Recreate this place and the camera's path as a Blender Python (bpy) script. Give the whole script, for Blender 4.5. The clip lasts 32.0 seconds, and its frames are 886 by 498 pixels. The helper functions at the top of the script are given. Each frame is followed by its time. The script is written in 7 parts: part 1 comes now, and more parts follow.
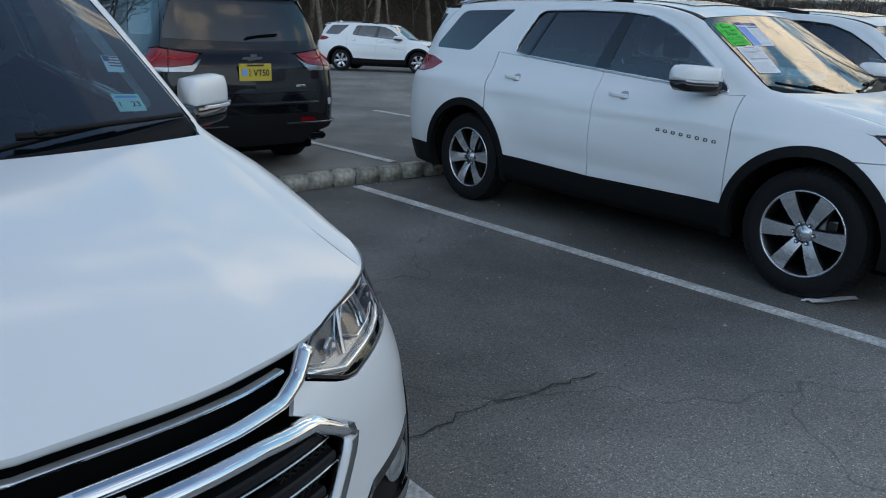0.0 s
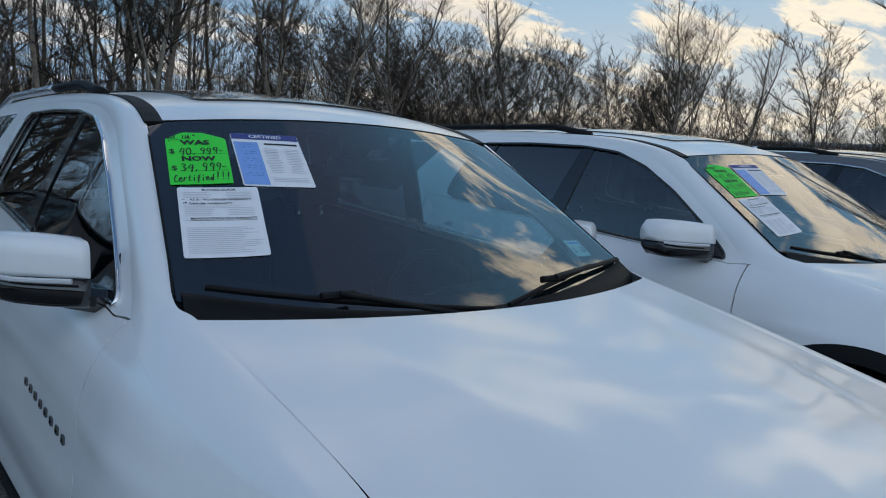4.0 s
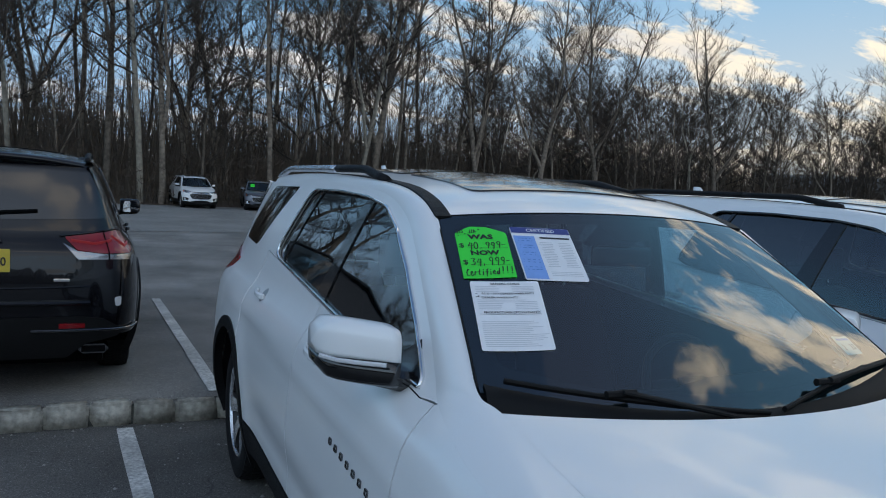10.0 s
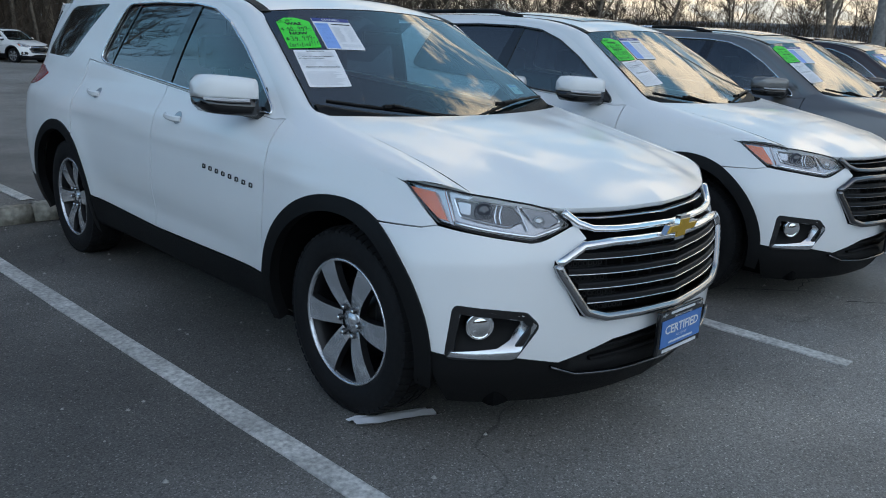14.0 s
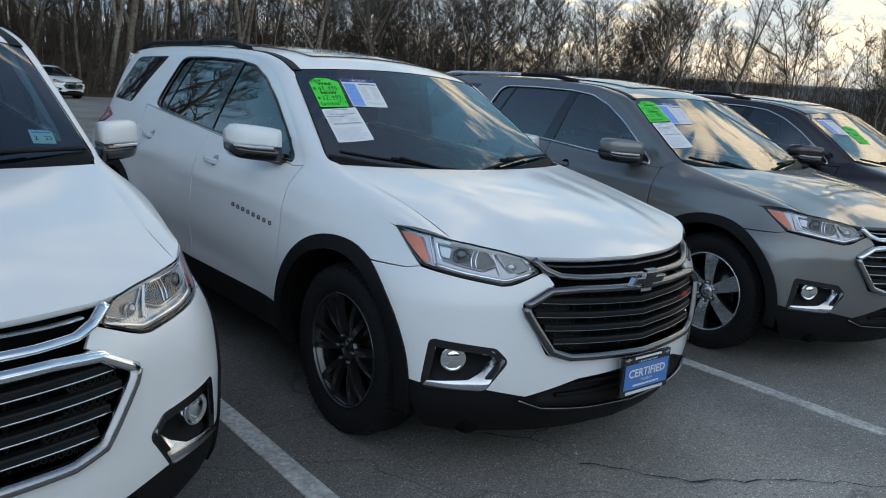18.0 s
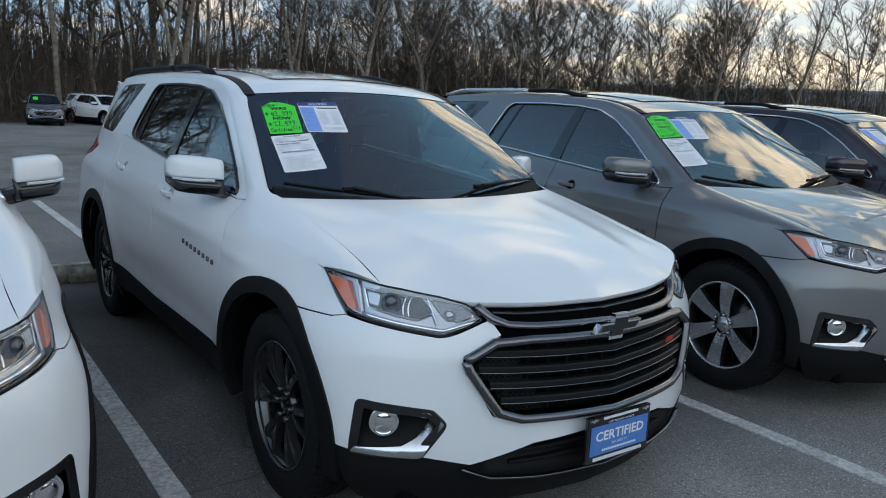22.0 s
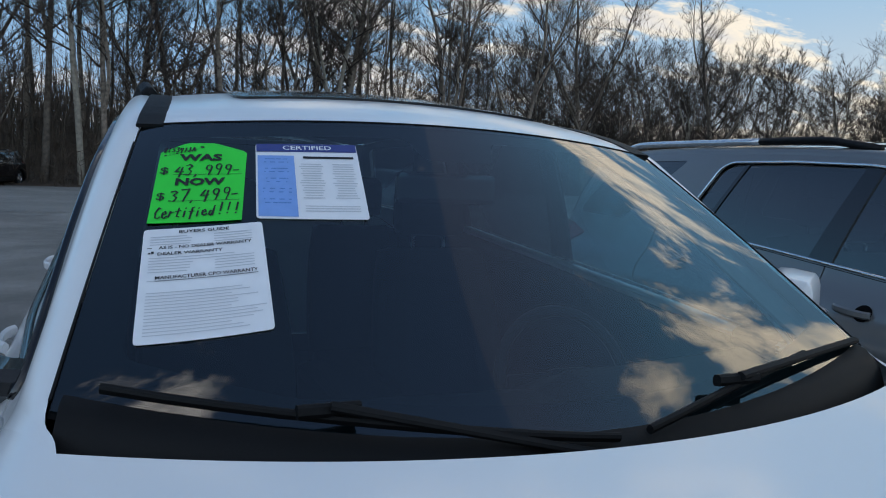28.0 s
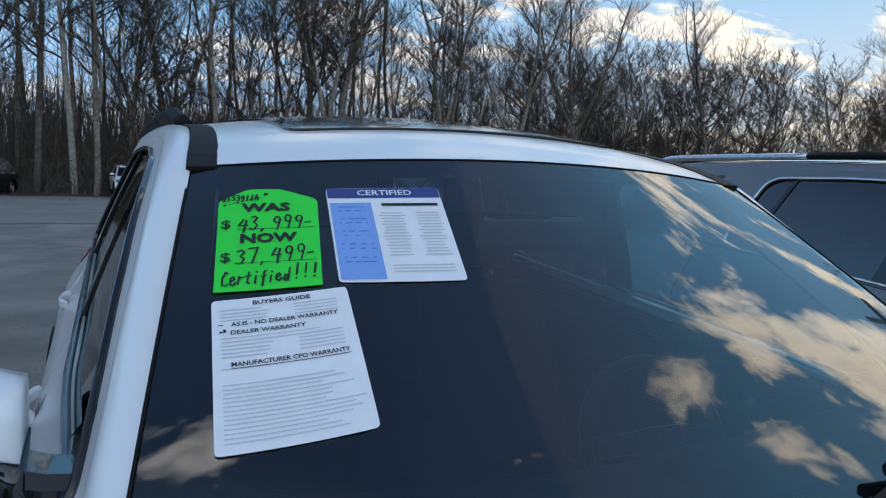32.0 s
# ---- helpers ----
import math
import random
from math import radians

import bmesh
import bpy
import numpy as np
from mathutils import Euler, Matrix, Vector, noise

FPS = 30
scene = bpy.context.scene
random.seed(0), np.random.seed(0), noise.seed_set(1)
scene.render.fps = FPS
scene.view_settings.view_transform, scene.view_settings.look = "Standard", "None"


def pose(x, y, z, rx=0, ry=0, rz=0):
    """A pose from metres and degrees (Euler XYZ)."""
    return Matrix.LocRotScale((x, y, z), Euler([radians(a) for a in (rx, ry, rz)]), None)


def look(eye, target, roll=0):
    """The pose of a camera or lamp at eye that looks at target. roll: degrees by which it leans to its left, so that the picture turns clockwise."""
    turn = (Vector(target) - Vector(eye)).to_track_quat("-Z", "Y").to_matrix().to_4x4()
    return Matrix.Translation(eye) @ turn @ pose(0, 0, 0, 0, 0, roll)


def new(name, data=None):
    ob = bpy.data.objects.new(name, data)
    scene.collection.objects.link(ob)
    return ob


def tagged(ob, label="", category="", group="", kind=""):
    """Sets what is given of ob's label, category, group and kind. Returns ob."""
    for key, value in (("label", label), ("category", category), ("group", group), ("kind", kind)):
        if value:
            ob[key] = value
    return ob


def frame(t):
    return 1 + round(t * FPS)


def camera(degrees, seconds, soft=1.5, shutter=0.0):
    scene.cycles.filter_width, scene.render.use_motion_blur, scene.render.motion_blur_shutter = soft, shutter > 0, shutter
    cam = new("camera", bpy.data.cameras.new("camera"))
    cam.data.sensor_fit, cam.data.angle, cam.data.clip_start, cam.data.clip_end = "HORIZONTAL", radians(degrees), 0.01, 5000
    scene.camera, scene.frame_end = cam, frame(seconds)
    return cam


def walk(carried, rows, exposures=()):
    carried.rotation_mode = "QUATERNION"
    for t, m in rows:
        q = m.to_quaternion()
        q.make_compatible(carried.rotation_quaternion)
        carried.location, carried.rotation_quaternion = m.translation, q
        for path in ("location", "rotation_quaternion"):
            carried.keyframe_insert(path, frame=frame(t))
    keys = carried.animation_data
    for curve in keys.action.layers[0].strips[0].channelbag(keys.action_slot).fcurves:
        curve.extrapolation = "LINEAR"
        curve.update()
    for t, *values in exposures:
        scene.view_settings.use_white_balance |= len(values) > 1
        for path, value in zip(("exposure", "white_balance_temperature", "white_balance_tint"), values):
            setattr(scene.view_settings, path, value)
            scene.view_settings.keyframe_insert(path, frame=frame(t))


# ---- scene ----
from mathutils.geometry import delaunay_2d_cdt

cam = camera(59.8, 32.0, soft=1.0)
# seconds, x, y, z, yaw, pitch, roll
PATH = [
    (0.0, -5.335, -3.654, 1.520, -38.37, -16.32, -1.76),
    (0.5, -4.852, -3.493, 1.525, -42.86, -12.17, -3.55),
    (1.0, -4.307, -3.428, 1.541, -46.63, -8.80, -2.78),
    (1.5, -3.759, -3.344, 1.545, -47.20, -8.37, -2.18),
    (2.0, -3.203, -3.250, 1.577, -47.75, -7.93, -2.21),
    (2.5, -2.679, -3.221, 1.579, -45.92, -7.64, -2.24),
    (3.0, -2.179, -3.074, 1.578, -43.76, -7.16, -2.22),
    (3.5, -1.711, -3.000, 1.540, -38.03, -6.97, -2.48),
    (5.5, -0.925, -1.725, 1.571, -43.21, -4.88, -4.96),
    (6.0, -0.911, -1.564, 1.570, -45.64, -4.36, -4.90),
    (6.5, -0.910, -1.551, 1.591, -46.17, -4.13, -4.69),
    (7.0, -0.902, -1.611, 1.632, -41.69, -4.18, -4.21),
    (7.5, -0.912, -1.882, 1.633, -29.27, -4.61, -3.25),
    (8.0, -1.026, -2.083, 1.651, -28.16, -4.09, -2.50),
    (8.5, -1.230, -2.183, 1.780, -26.61, -3.69, -3.38),
    (9.0, -1.313, -2.385, 1.772, -21.52, -3.95, -4.11),
    (9.5, -1.397, -2.618, 1.756, -21.12, -4.20, -3.49),
    (10.0, -1.637, -2.779, 1.709, -23.95, -4.81, -3.43),
    (10.5, -1.875, -3.038, 1.660, -24.34, -5.12, -1.20),
    (11.0, -2.052, -3.275, 1.632, -26.03, -8.50, 0.24),
    (11.5, -2.290, -3.334, 1.578, -30.46, -9.05, -0.18),
    (12.0, -2.429, -3.472, 1.583, -31.63, -9.07, -0.69),
    (12.5, -2.392, -3.706, 1.535, -35.14, -11.65, -3.40),
    (13.0, -2.471, -3.794, 1.487, -38.61, -15.30, -3.09),
    (13.5, -2.693, -3.832, 1.487, -43.67, -14.93, -2.22),
    (15.5, -2.146, -4.241, 1.510, -43.08, -14.54, -2.74),
    (16.0, -1.744, -4.322, 1.525, -39.16, -13.45, -4.27),
    (16.5, -1.330, -4.306, 1.494, -37.10, -13.43, -6.34),
    (17.0, -0.916, -4.337, 1.553, -37.78, -12.31, -5.27),
    (17.5, -0.472, -4.440, 1.577, -38.03, -11.51, -5.03),
    (18.0, -0.042, -4.363, 1.552, -38.14, -11.56, -4.35),
    (18.5, 0.323, -4.313, 1.546, -38.17, -11.65, -1.46),
    (19.0, 0.534, -4.336, 1.548, -36.37, -11.73, -0.94),
    (19.5, 0.591, -4.315, 1.549, -35.27, -13.87, -0.88),
    (20.0, 0.620, -4.303, 1.547, -34.64, -14.44, -0.99),
    (20.5, 0.617, -4.294, 1.563, -34.19, -14.21, -0.86),
    (21.0, 0.606, -4.295, 1.574, -34.25, -13.02, -0.99),
    (21.5, 0.592, -4.294, 1.593, -34.22, -11.36, -1.25),
    (22.0, 0.568, -4.304, 1.594, -34.07, -10.53, -2.63),
    (22.5, 0.589, -4.321, 1.578, -34.16, -11.34, -2.79),
    (23.0, 0.638, -4.362, 1.561, -34.72, -13.27, -2.25),
    (23.5, 0.682, -4.387, 1.561, -35.13, -13.59, -2.06),
    (24.0, 0.807, -4.318, 1.539, -34.74, -14.62, -2.82),
    (24.5, 1.053, -4.216, 1.552, -33.73, -14.11, -3.68),
    (25.0, 1.364, -4.274, 1.558, -24.70, -13.43, -2.13),
    (25.5, 1.547, -4.160, 1.560, -22.42, -13.39, -2.91),
    (27.5, 1.907, -2.617, 1.524, -18.79, -7.19, -3.55),
    (28.0, 1.915, -2.238, 1.546, -22.39, -5.99, -2.75),
    (28.5, 1.843, -1.847, 1.577, -34.14, -2.87, 0.27),
    (29.0, 1.823, -1.739, 1.577, -36.14, -2.55, -0.36),
    (29.5, 1.823, -1.724, 1.581, -36.87, -2.47, -0.70),
    (30.0, 1.826, -1.724, 1.580, -37.15, -2.45, -0.79),
    (30.5, 1.823, -1.719, 1.597, -35.09, -3.01, -1.15),
    (31.0, 1.813, -1.705, 1.613, -29.69, -4.40, -1.50),
    (31.5, 1.798, -1.744, 1.613, -28.35, -5.43, -2.32),
    (32.0, 1.821, -1.968, 1.614, -22.97, -5.71, -2.15),
]
walk(cam, [(r[0], pose(r[1], r[2], r[3], 90 + r[5], r[6], r[4])) for r in PATH],
     exposures=[(0.0, 0.94, 7030, 9), (1.0, 0.67, 6903, 9), (3.0, 0.67, 6840, 9), (6.0, 0.33, 6420, 9), (7.0, 0.28, 6420, 9), (8.0, 0.91, 6710, 9), (9.0, 0.88, 6730, 9), (10.0, 0.74, 6720, 9),
                (12.0, 0.66, 6790, 9), (13.0, 1.02, 7050, 9), (16.0, 1.02, 7150, 9), (18.0, 1.02, 7300, 9), (20.0, 1.22, 7300, 9), (22.0, 1.08, 7300, 9), (25.0, 1.24, 7200, 9),
                (28.0, 0.68, 6540, 9), (30.0, 0.74, 6740, 9), (31.0, 0.80, 6690, 9), (32.0, 0.95, 6440, 9)])

# ---- light: a late winter afternoon, low sun behind broken cloud ----
world = bpy.data.worlds.new("sky")
scene.world = world
world.use_nodes = True
wn, wl = world.node_tree.nodes, world.node_tree.links
wn.clear()


def wnode(kind, **values):
    n = wn.new(kind)
    for key, value in values.items():
        n.inputs[key].default_value = value
    return n


SUN_TURN, SUN_UP = 78.0, 22.0     # degrees clockwise from +y, and above the horizon
sky = wn.new("ShaderNodeTexSky")
sky.sky_type, sky.sun_disc = "NISHITA", False
sky.sun_elevation, sky.sun_rotation = radians(SUN_UP), radians(SUN_TURN)
sky.air_density, sky.dust_density, sky.ozone_density = 1.0, 0.3, 3.0
tc = wn.new("ShaderNodeTexCoord")
sep = wn.new("ShaderNodeSeparateXYZ")
wl.new(tc.outputs["Generated"], sep.inputs[0])


def wmath(op, a, b=0.0):
    n = wn.new("ShaderNodeMath")
    n.operation = op
    for i, v in enumerate((a, b)):
        if isinstance(v, (int, float)):
            n.inputs[i].default_value = v
        else:
            wl.new(v, n.inputs[i])
    return n.outputs[0]


def wramp(value, stops):
    n = wn.new("ShaderNodeValToRGB")
    while len(n.color_ramp.elements) < len(stops):
        n.color_ramp.elements.new(0.5)
    for e, (p, c) in zip(n.color_ramp.elements, stops):
        e.position, e.color = p, (*c, 1)
    wl.new(value, n.inputs[0])
    return n.outputs[0]


# clouds on a flat layer overhead
up = wmath("MAXIMUM", wmath("ADD", sep.outputs[2], 0.20), 0.06)
cx, cy = wmath("DIVIDE", sep.outputs[0], up), wmath("DIVIDE", sep.outputs[1], up)
flat = wn.new("ShaderNodeCombineXYZ")
wl.new(cx, flat.inputs[0])
wl.new(cy, flat.inputs[1])
spin = wn.new("ShaderNodeMapping")
spin.inputs["Rotation"].default_value = (0, 0, radians(28))
spin.inputs["Scale"].default_value = (0.7, 1.4, 1)
spin.inputs["Location"].default_value = (0.35, 1.7, 0)
wl.new(flat.outputs[0], spin.inputs["Vector"])
puffs = wnode("ShaderNodeTexNoise", Scale=3.3, Detail=10.0, Roughness=0.64, Distortion=0.25)
wl.new(spin.outputs[0], puffs.inputs["Vector"])
banks = wnode("ShaderNodeTexNoise", Scale=1.0, Detail=3.0, Roughness=0.5)
wl.new(spin.outputs[0], banks.inputs["Vector"])
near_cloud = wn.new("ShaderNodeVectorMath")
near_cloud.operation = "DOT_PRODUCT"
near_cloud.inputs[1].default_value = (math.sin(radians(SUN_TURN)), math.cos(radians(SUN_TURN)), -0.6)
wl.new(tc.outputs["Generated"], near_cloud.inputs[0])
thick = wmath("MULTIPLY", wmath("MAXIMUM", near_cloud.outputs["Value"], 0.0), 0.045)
# the western half of the sky is clear, and so is the zenith
clear = wmath("MULTIPLY", wmath("MINIMUM", wmath("MAXIMUM", wmath("SUBTRACT", wmath("MULTIPLY", sep.outputs[0], -1.0), 0.05), 0.0), 0.4), -0.42)
overhead = wmath("MULTIPLY", wmath("MINIMUM", wmath("MAXIMUM", wmath("SUBTRACT", sep.outputs[2], 0.62), 0.0), 0.3), -0.08)
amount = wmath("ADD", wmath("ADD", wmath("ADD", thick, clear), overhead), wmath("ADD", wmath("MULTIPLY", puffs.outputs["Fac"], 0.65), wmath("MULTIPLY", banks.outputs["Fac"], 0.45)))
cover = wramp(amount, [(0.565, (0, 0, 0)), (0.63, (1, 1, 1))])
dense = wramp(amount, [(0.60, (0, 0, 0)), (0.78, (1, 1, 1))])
# clouds glow warm towards the sun
sunward = wn.new("ShaderNodeVectorMath")
sunward.operation = "DOT_PRODUCT"
sunward.inputs[1].default_value = (math.sin(radians(SUN_TURN)), math.cos(radians(SUN_TURN)), 0.12)
wl.new(tc.outputs["Generated"], sunward.inputs[0])
near_sun = wramp(sunward.outputs["Value"], [(0.68, (0, 0, 0)), (0.97, (1, 1, 1))])
cloud_lit = wn.new("ShaderNodeMix")
cloud_lit.data_type = "RGBA"
low_warm = wn.new("ShaderNodeMix")         # the lower clouds turn cream towards the sun
low_warm.data_type = "RGBA"
low_warm.inputs[6].default_value = (4.7, 4.45, 4.2, 1)
low_warm.inputs[7].default_value = (5.7, 4.9, 3.7, 1)
wl.new(wramp(sunward.outputs["Value"], [(0.35, (0, 0, 0)), (0.9, (1, 1, 1))]), low_warm.inputs[0])
wl.new(low_warm.outputs[2], cloud_lit.inputs[6])
cloud_lit.inputs[7].default_value = (11.5, 9.9, 7.6, 1)
wl.new(wmath("MULTIPLY", near_sun, wramp(sep.outputs[2], [(0.2, (0.12, 0.12, 0.12)), (0.45, (1, 1, 1))])), cloud_lit.inputs[0])
cloud_shade = wn.new("ShaderNodeMix")
cloud_shade.data_type = "RGBA"
cloud_shade.inputs[7].default_value = (3.0, 3.3, 4.0, 1)
wl.new(wmath("MULTIPLY", dense, 0.75), cloud_shade.inputs[0])
wl.new(cloud_lit.outputs[2], cloud_shade.inputs[6])
whole = wn.new("ShaderNodeMix")
whole.data_type = "RGBA"
wl.new(wmath("MULTIPLY", cover, 0.92), whole.inputs[0])
cap = wn.new("ShaderNodeVectorMath")      # a thin veil of haze evens out the clear sky
cap.operation = "MINIMUM"
cap.inputs[1].default_value = (0.80, 2.30, 4.0)
wl.new(sky.outputs[0], cap.inputs[0])
veil = wn.new("ShaderNodeMix")
veil.data_type = "RGBA"
wl.new(wramp(sep.outputs[2], [(0.04, (0.9, 0.9, 0.9)), (0.30, (0.10, 0.10, 0.10)), (0.6, (0.0, 0.0, 0.0))]), veil.inputs[0])
haze = wn.new("ShaderNodeMix")
haze.data_type = "RGBA"
haze.inputs[6].default_value = (2.3, 3.2, 4.4, 1)
haze.inputs[7].default_value = (4.8, 4.4, 3.6, 1)
wl.new(wramp(sunward.outputs["Value"], [(0.45, (0, 0, 0)), (1.0, (0.8, 0.8, 0.8))]), haze.inputs[0])
wl.new(haze.outputs[2], veil.inputs[7])
deep = wn.new("ShaderNodeVectorMath")      # the clear sky deepens towards the zenith
deep.operation = "SCALE"
wl.new(cap.outputs[0], deep.inputs[0])
wl.new(wramp(sep.outputs[2], [(0.40, (1, 1, 1)), (0.90, (0.78, 0.78, 0.78))]), deep.inputs["Scale"])
wl.new(deep.outputs[0], veil.inputs[6])
rear_fill = wn.new("ShaderNodeVectorMath")      # unseen extra glow in the south-west, added to light flanks and noses
rear_fill.operation = "MULTIPLY_ADD"
rear_fill.inputs[1].default_value = (3.7, 4.15, 4.7)
behind = wn.new("ShaderNodeVectorMath")
behind.operation = "DOT_PRODUCT"
behind.inputs[1].default_value = (-0.55, -0.84, 0.0)
wl.new(tc.outputs["Generated"], behind.inputs[0])
wl.new(wmath("MAXIMUM", behind.outputs["Value"], 0.0), rear_fill.inputs[0])
wl.new(veil.outputs[2], rear_fill.inputs[2])
wl.new(rear_fill.outputs[0], whole.inputs[6])
gain = wn.new("ShaderNodeVectorMath")      # the layer is brighter overhead than through the haze low down
gain.operation = "SCALE"
wl.new(cloud_shade.outputs[2], gain.inputs[0])
wl.new(wmath("ADD", 1.0, wmath("MULTIPLY", wmath("MAXIMUM", wmath("SUBTRACT", sep.outputs[2], 0.35), 0.0), 2.0)), gain.inputs["Scale"])
wl.new(gain.outputs[0], whole.inputs[7])
bg = wnode("ShaderNodeBackground", Strength=0.12)
wl.new(whole.outputs[2], bg.inputs["Color"])
wout = wn.new("ShaderNodeOutputWorld")
wl.new(bg.outputs[0], wout.inputs["Surface"])

sun = new("sun", bpy.data.lights.new("sun", "SUN"))
sun.data.energy, sun.data.angle, sun.data.color = 0.06, radians(90), (1.0, 0.82, 0.6)
sun.matrix_world = look((60 * math.sin(radians(SUN_TURN)), 60 * math.cos(radians(SUN_TURN)), 60 * math.tan(radians(SUN_UP))), (0, 0, 0))

# ---- materials ----
def material(name, color=(0.5, 0.5, 0.5), rough=0.5, metal=0.0, coat=0.0, grain=0.0, grain_scale=40.0, bump=0.0, bump_scale=200.0,
             stain=0.0, stain_scale=2.0, spread=0.0, emit=0.0, space="Object", coat_rough=0.03, rough_vary=0.0, shine=0.5):
    """A surface whose colour varies at two scales, with fine relief."""
    m = bpy.data.materials.new(name)
    m.use_nodes = True
    nodes, links = m.node_tree.nodes, m.node_tree.links
    b = nodes["Principled BSDF"]
    b.inputs["Base Color"].default_value = (*color, 1)
    b.inputs["Roughness"].default_value, b.inputs["Metallic"].default_value = rough, metal
    b.inputs["Coat Weight"].default_value, b.inputs["Coat Roughness"].default_value = coat, coat_rough
    b.inputs["Specular IOR Level"].default_value = shine
    if emit:
        b.inputs["Emission Color"].default_value, b.inputs["Emission Strength"].default_value = (*color, 1), emit
    coord = nodes.new("ShaderNodeTexCoord")
    out = coord.outputs[space]

    def noise_at(scale, detail=4.0):
        n = nodes.new("ShaderNodeTexNoise")
        n.inputs["Scale"].default_value, n.inputs["Detail"].default_value = scale, detail
        links.new(out, n.inputs["Vector"])
        return n.outputs["Fac"]

    def times(a, low, high):
        n = nodes.new("ShaderNodeMapRange")
        n.inputs["From Min"].default_value, n.inputs["From Max"].default_value = 0.3, 0.7
        n.inputs["To Min"].default_value, n.inputs["To Max"].default_value = low, high
        links.new(a, n.inputs["Value"])
        return n.outputs["Result"]

    gains = []
    if grain:
        gains.append(times(noise_at(grain_scale), 1 - grain, 1 + grain))
    if stain:
        gains.append(times(noise_at(stain_scale, 6.0), 1 - stain, 1 + stain))
    if spread:
        info = nodes.new("ShaderNodeObjectInfo")
        n = nodes.new("ShaderNodeMapRange")
        n.inputs["To Min"].default_value, n.inputs["To Max"].default_value = 1 - spread, 1 + spread
        links.new(info.outputs["Random"], n.inputs["Value"])
        gains.append(n.outputs["Result"])
    if gains:
        g = gains[0]
        for other in gains[1:]:
            n = nodes.new("ShaderNodeMath")
            n.operation = "MULTIPLY"
            links.new(g, n.inputs[0])
            links.new(other, n.inputs[1])
            g = n.outputs[0]
        v = nodes.new("ShaderNodeVectorMath")
        v.operation = "SCALE"
        v.inputs[0].default_value = color
        links.new(g, v.inputs["Scale"])
        links.new(v.outputs[0], b.inputs["Base Color"])
    if rough_vary:
        links.new(times(noise_at(stain_scale * 3 + 1, 5.0), rough - rough_vary, rough + rough_vary), b.inputs["Roughness"])
    if bump:
        n = nodes.new("ShaderNodeBump")
        n.inputs["Strength"].default_value, n.inputs["Distance"].default_value = bump, 0.01
        links.new(noise_at(bump_scale, 3.0), n.inputs["Height"])
        links.new(n.outputs[0], b.inputs["Normal"])
    return m


def glass(name, tint, gloss=0.06, rough=0.0):
    """A pane: clear tinted film, with a mirror sheen that grows at a slant; gloss is the sheen seen straight on."""
    m = bpy.data.materials.new(name)
    m.use_nodes = True
    nodes, links = m.node_tree.nodes, m.node_tree.links
    nodes.remove(nodes["Principled BSDF"])
    a, g, f, x = (nodes.new("ShaderNode" + k) for k in ("BsdfTransparent", "BsdfGlossy", "LayerWeight", "MixShader"))
    p, k = nodes.new("ShaderNodeMath"), nodes.new("ShaderNodeMath")
    p.operation, k.operation = "POWER", "MULTIPLY_ADD"
    p.inputs[1].default_value = 3.7
    a.inputs["Color"].default_value = (*tint, 1)
    g.inputs["Roughness"].default_value = rough
    f.inputs["Blend"].default_value = 0.5
    k.inputs[1].default_value, k.inputs[2].default_value = 1 - gloss, gloss
    links.new(f.outputs["Facing"], p.inputs[0])
    links.new(p.outputs[0], k.inputs[0])
    links.new(k.outputs[0], x.inputs[0])
    links.new(a.outputs[0], x.inputs[1])
    links.new(g.outputs[0], x.inputs[2])
    links.new(x.outputs[0], nodes["Material Output"].inputs["Surface"])
    return m


WHITE = material("white paint", (0.80, 0.80, 0.80), 0.36, coat=0.75, stain=0.012, stain_scale=3.0, coat_rough=0.10)
GREY = material("grey metallic paint", (0.18, 0.178, 0.175), 0.36, 0.55, coat=1.0, grain=0.05, grain_scale=900)
BLACK_PAINT = material("black metallic paint", (0.004, 0.004, 0.006), 0.22, 0.0, coat=0.6, shine=0.2, grain=0.1, grain_scale=900)
MAROON = material("dark maroon paint", (0.022, 0.012, 0.014), 0.3, 0.25, coat=1.0, grain=0.1, grain_scale=900)
BLUEGREY = material("blue grey paint", (0.12, 0.13, 0.16), 0.35, 0.5, coat=1.0, grain=0.05, grain_scale=900)
SILVER_PAINT = material("silver paint", (0.42, 0.43, 0.45), 0.35, 0.6, coat=1.0, grain=0.04, grain_scale=900)
CLAD = material("black plastic cladding", (0.006, 0.006, 0.0065), 0.6, shine=0.2, grain=0.15, grain_scale=300, bump=0.15, bump_scale=900)
GRILLE_BAR = material("dark grille plastic", (0.009, 0.009, 0.010), 0.5, shine=0.25, grain=0.1, grain_scale=200)
GLOSSBLACK = material("gloss black", (0.008, 0.008, 0.009), 0.12, coat=0.6, stain=0.1)
DARK = material("dark void liner", (0.003, 0.003, 0.0035), 0.9, shine=0.1, grain=0.1)
CHROME = material("chrome", (0.82, 0.83, 0.84), 0.08, 1.0, stain=0.03)
# darker chrome, toned for the ground it mirrors on grilles; also grey lamp trim
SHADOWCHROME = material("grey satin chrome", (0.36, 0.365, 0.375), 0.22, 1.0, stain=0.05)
SATIN = material("satin silver trim", (0.58, 0.59, 0.61), 0.2, 1.0, stain=0.04)
DARKCHROME = material("smoked chrome", (0.17, 0.17, 0.178), 0.2, 1.0, stain=0.05)
ALLOY = material("machined alloy", (0.66, 0.67, 0.70), 0.26, 0.75, grain=0.05, grain_scale=60)
NUT = material("black wheel nut", (0.02, 0.02, 0.022), 0.2, coat=0.8, stain=0.1)
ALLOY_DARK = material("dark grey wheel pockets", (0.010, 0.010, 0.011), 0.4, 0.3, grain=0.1)
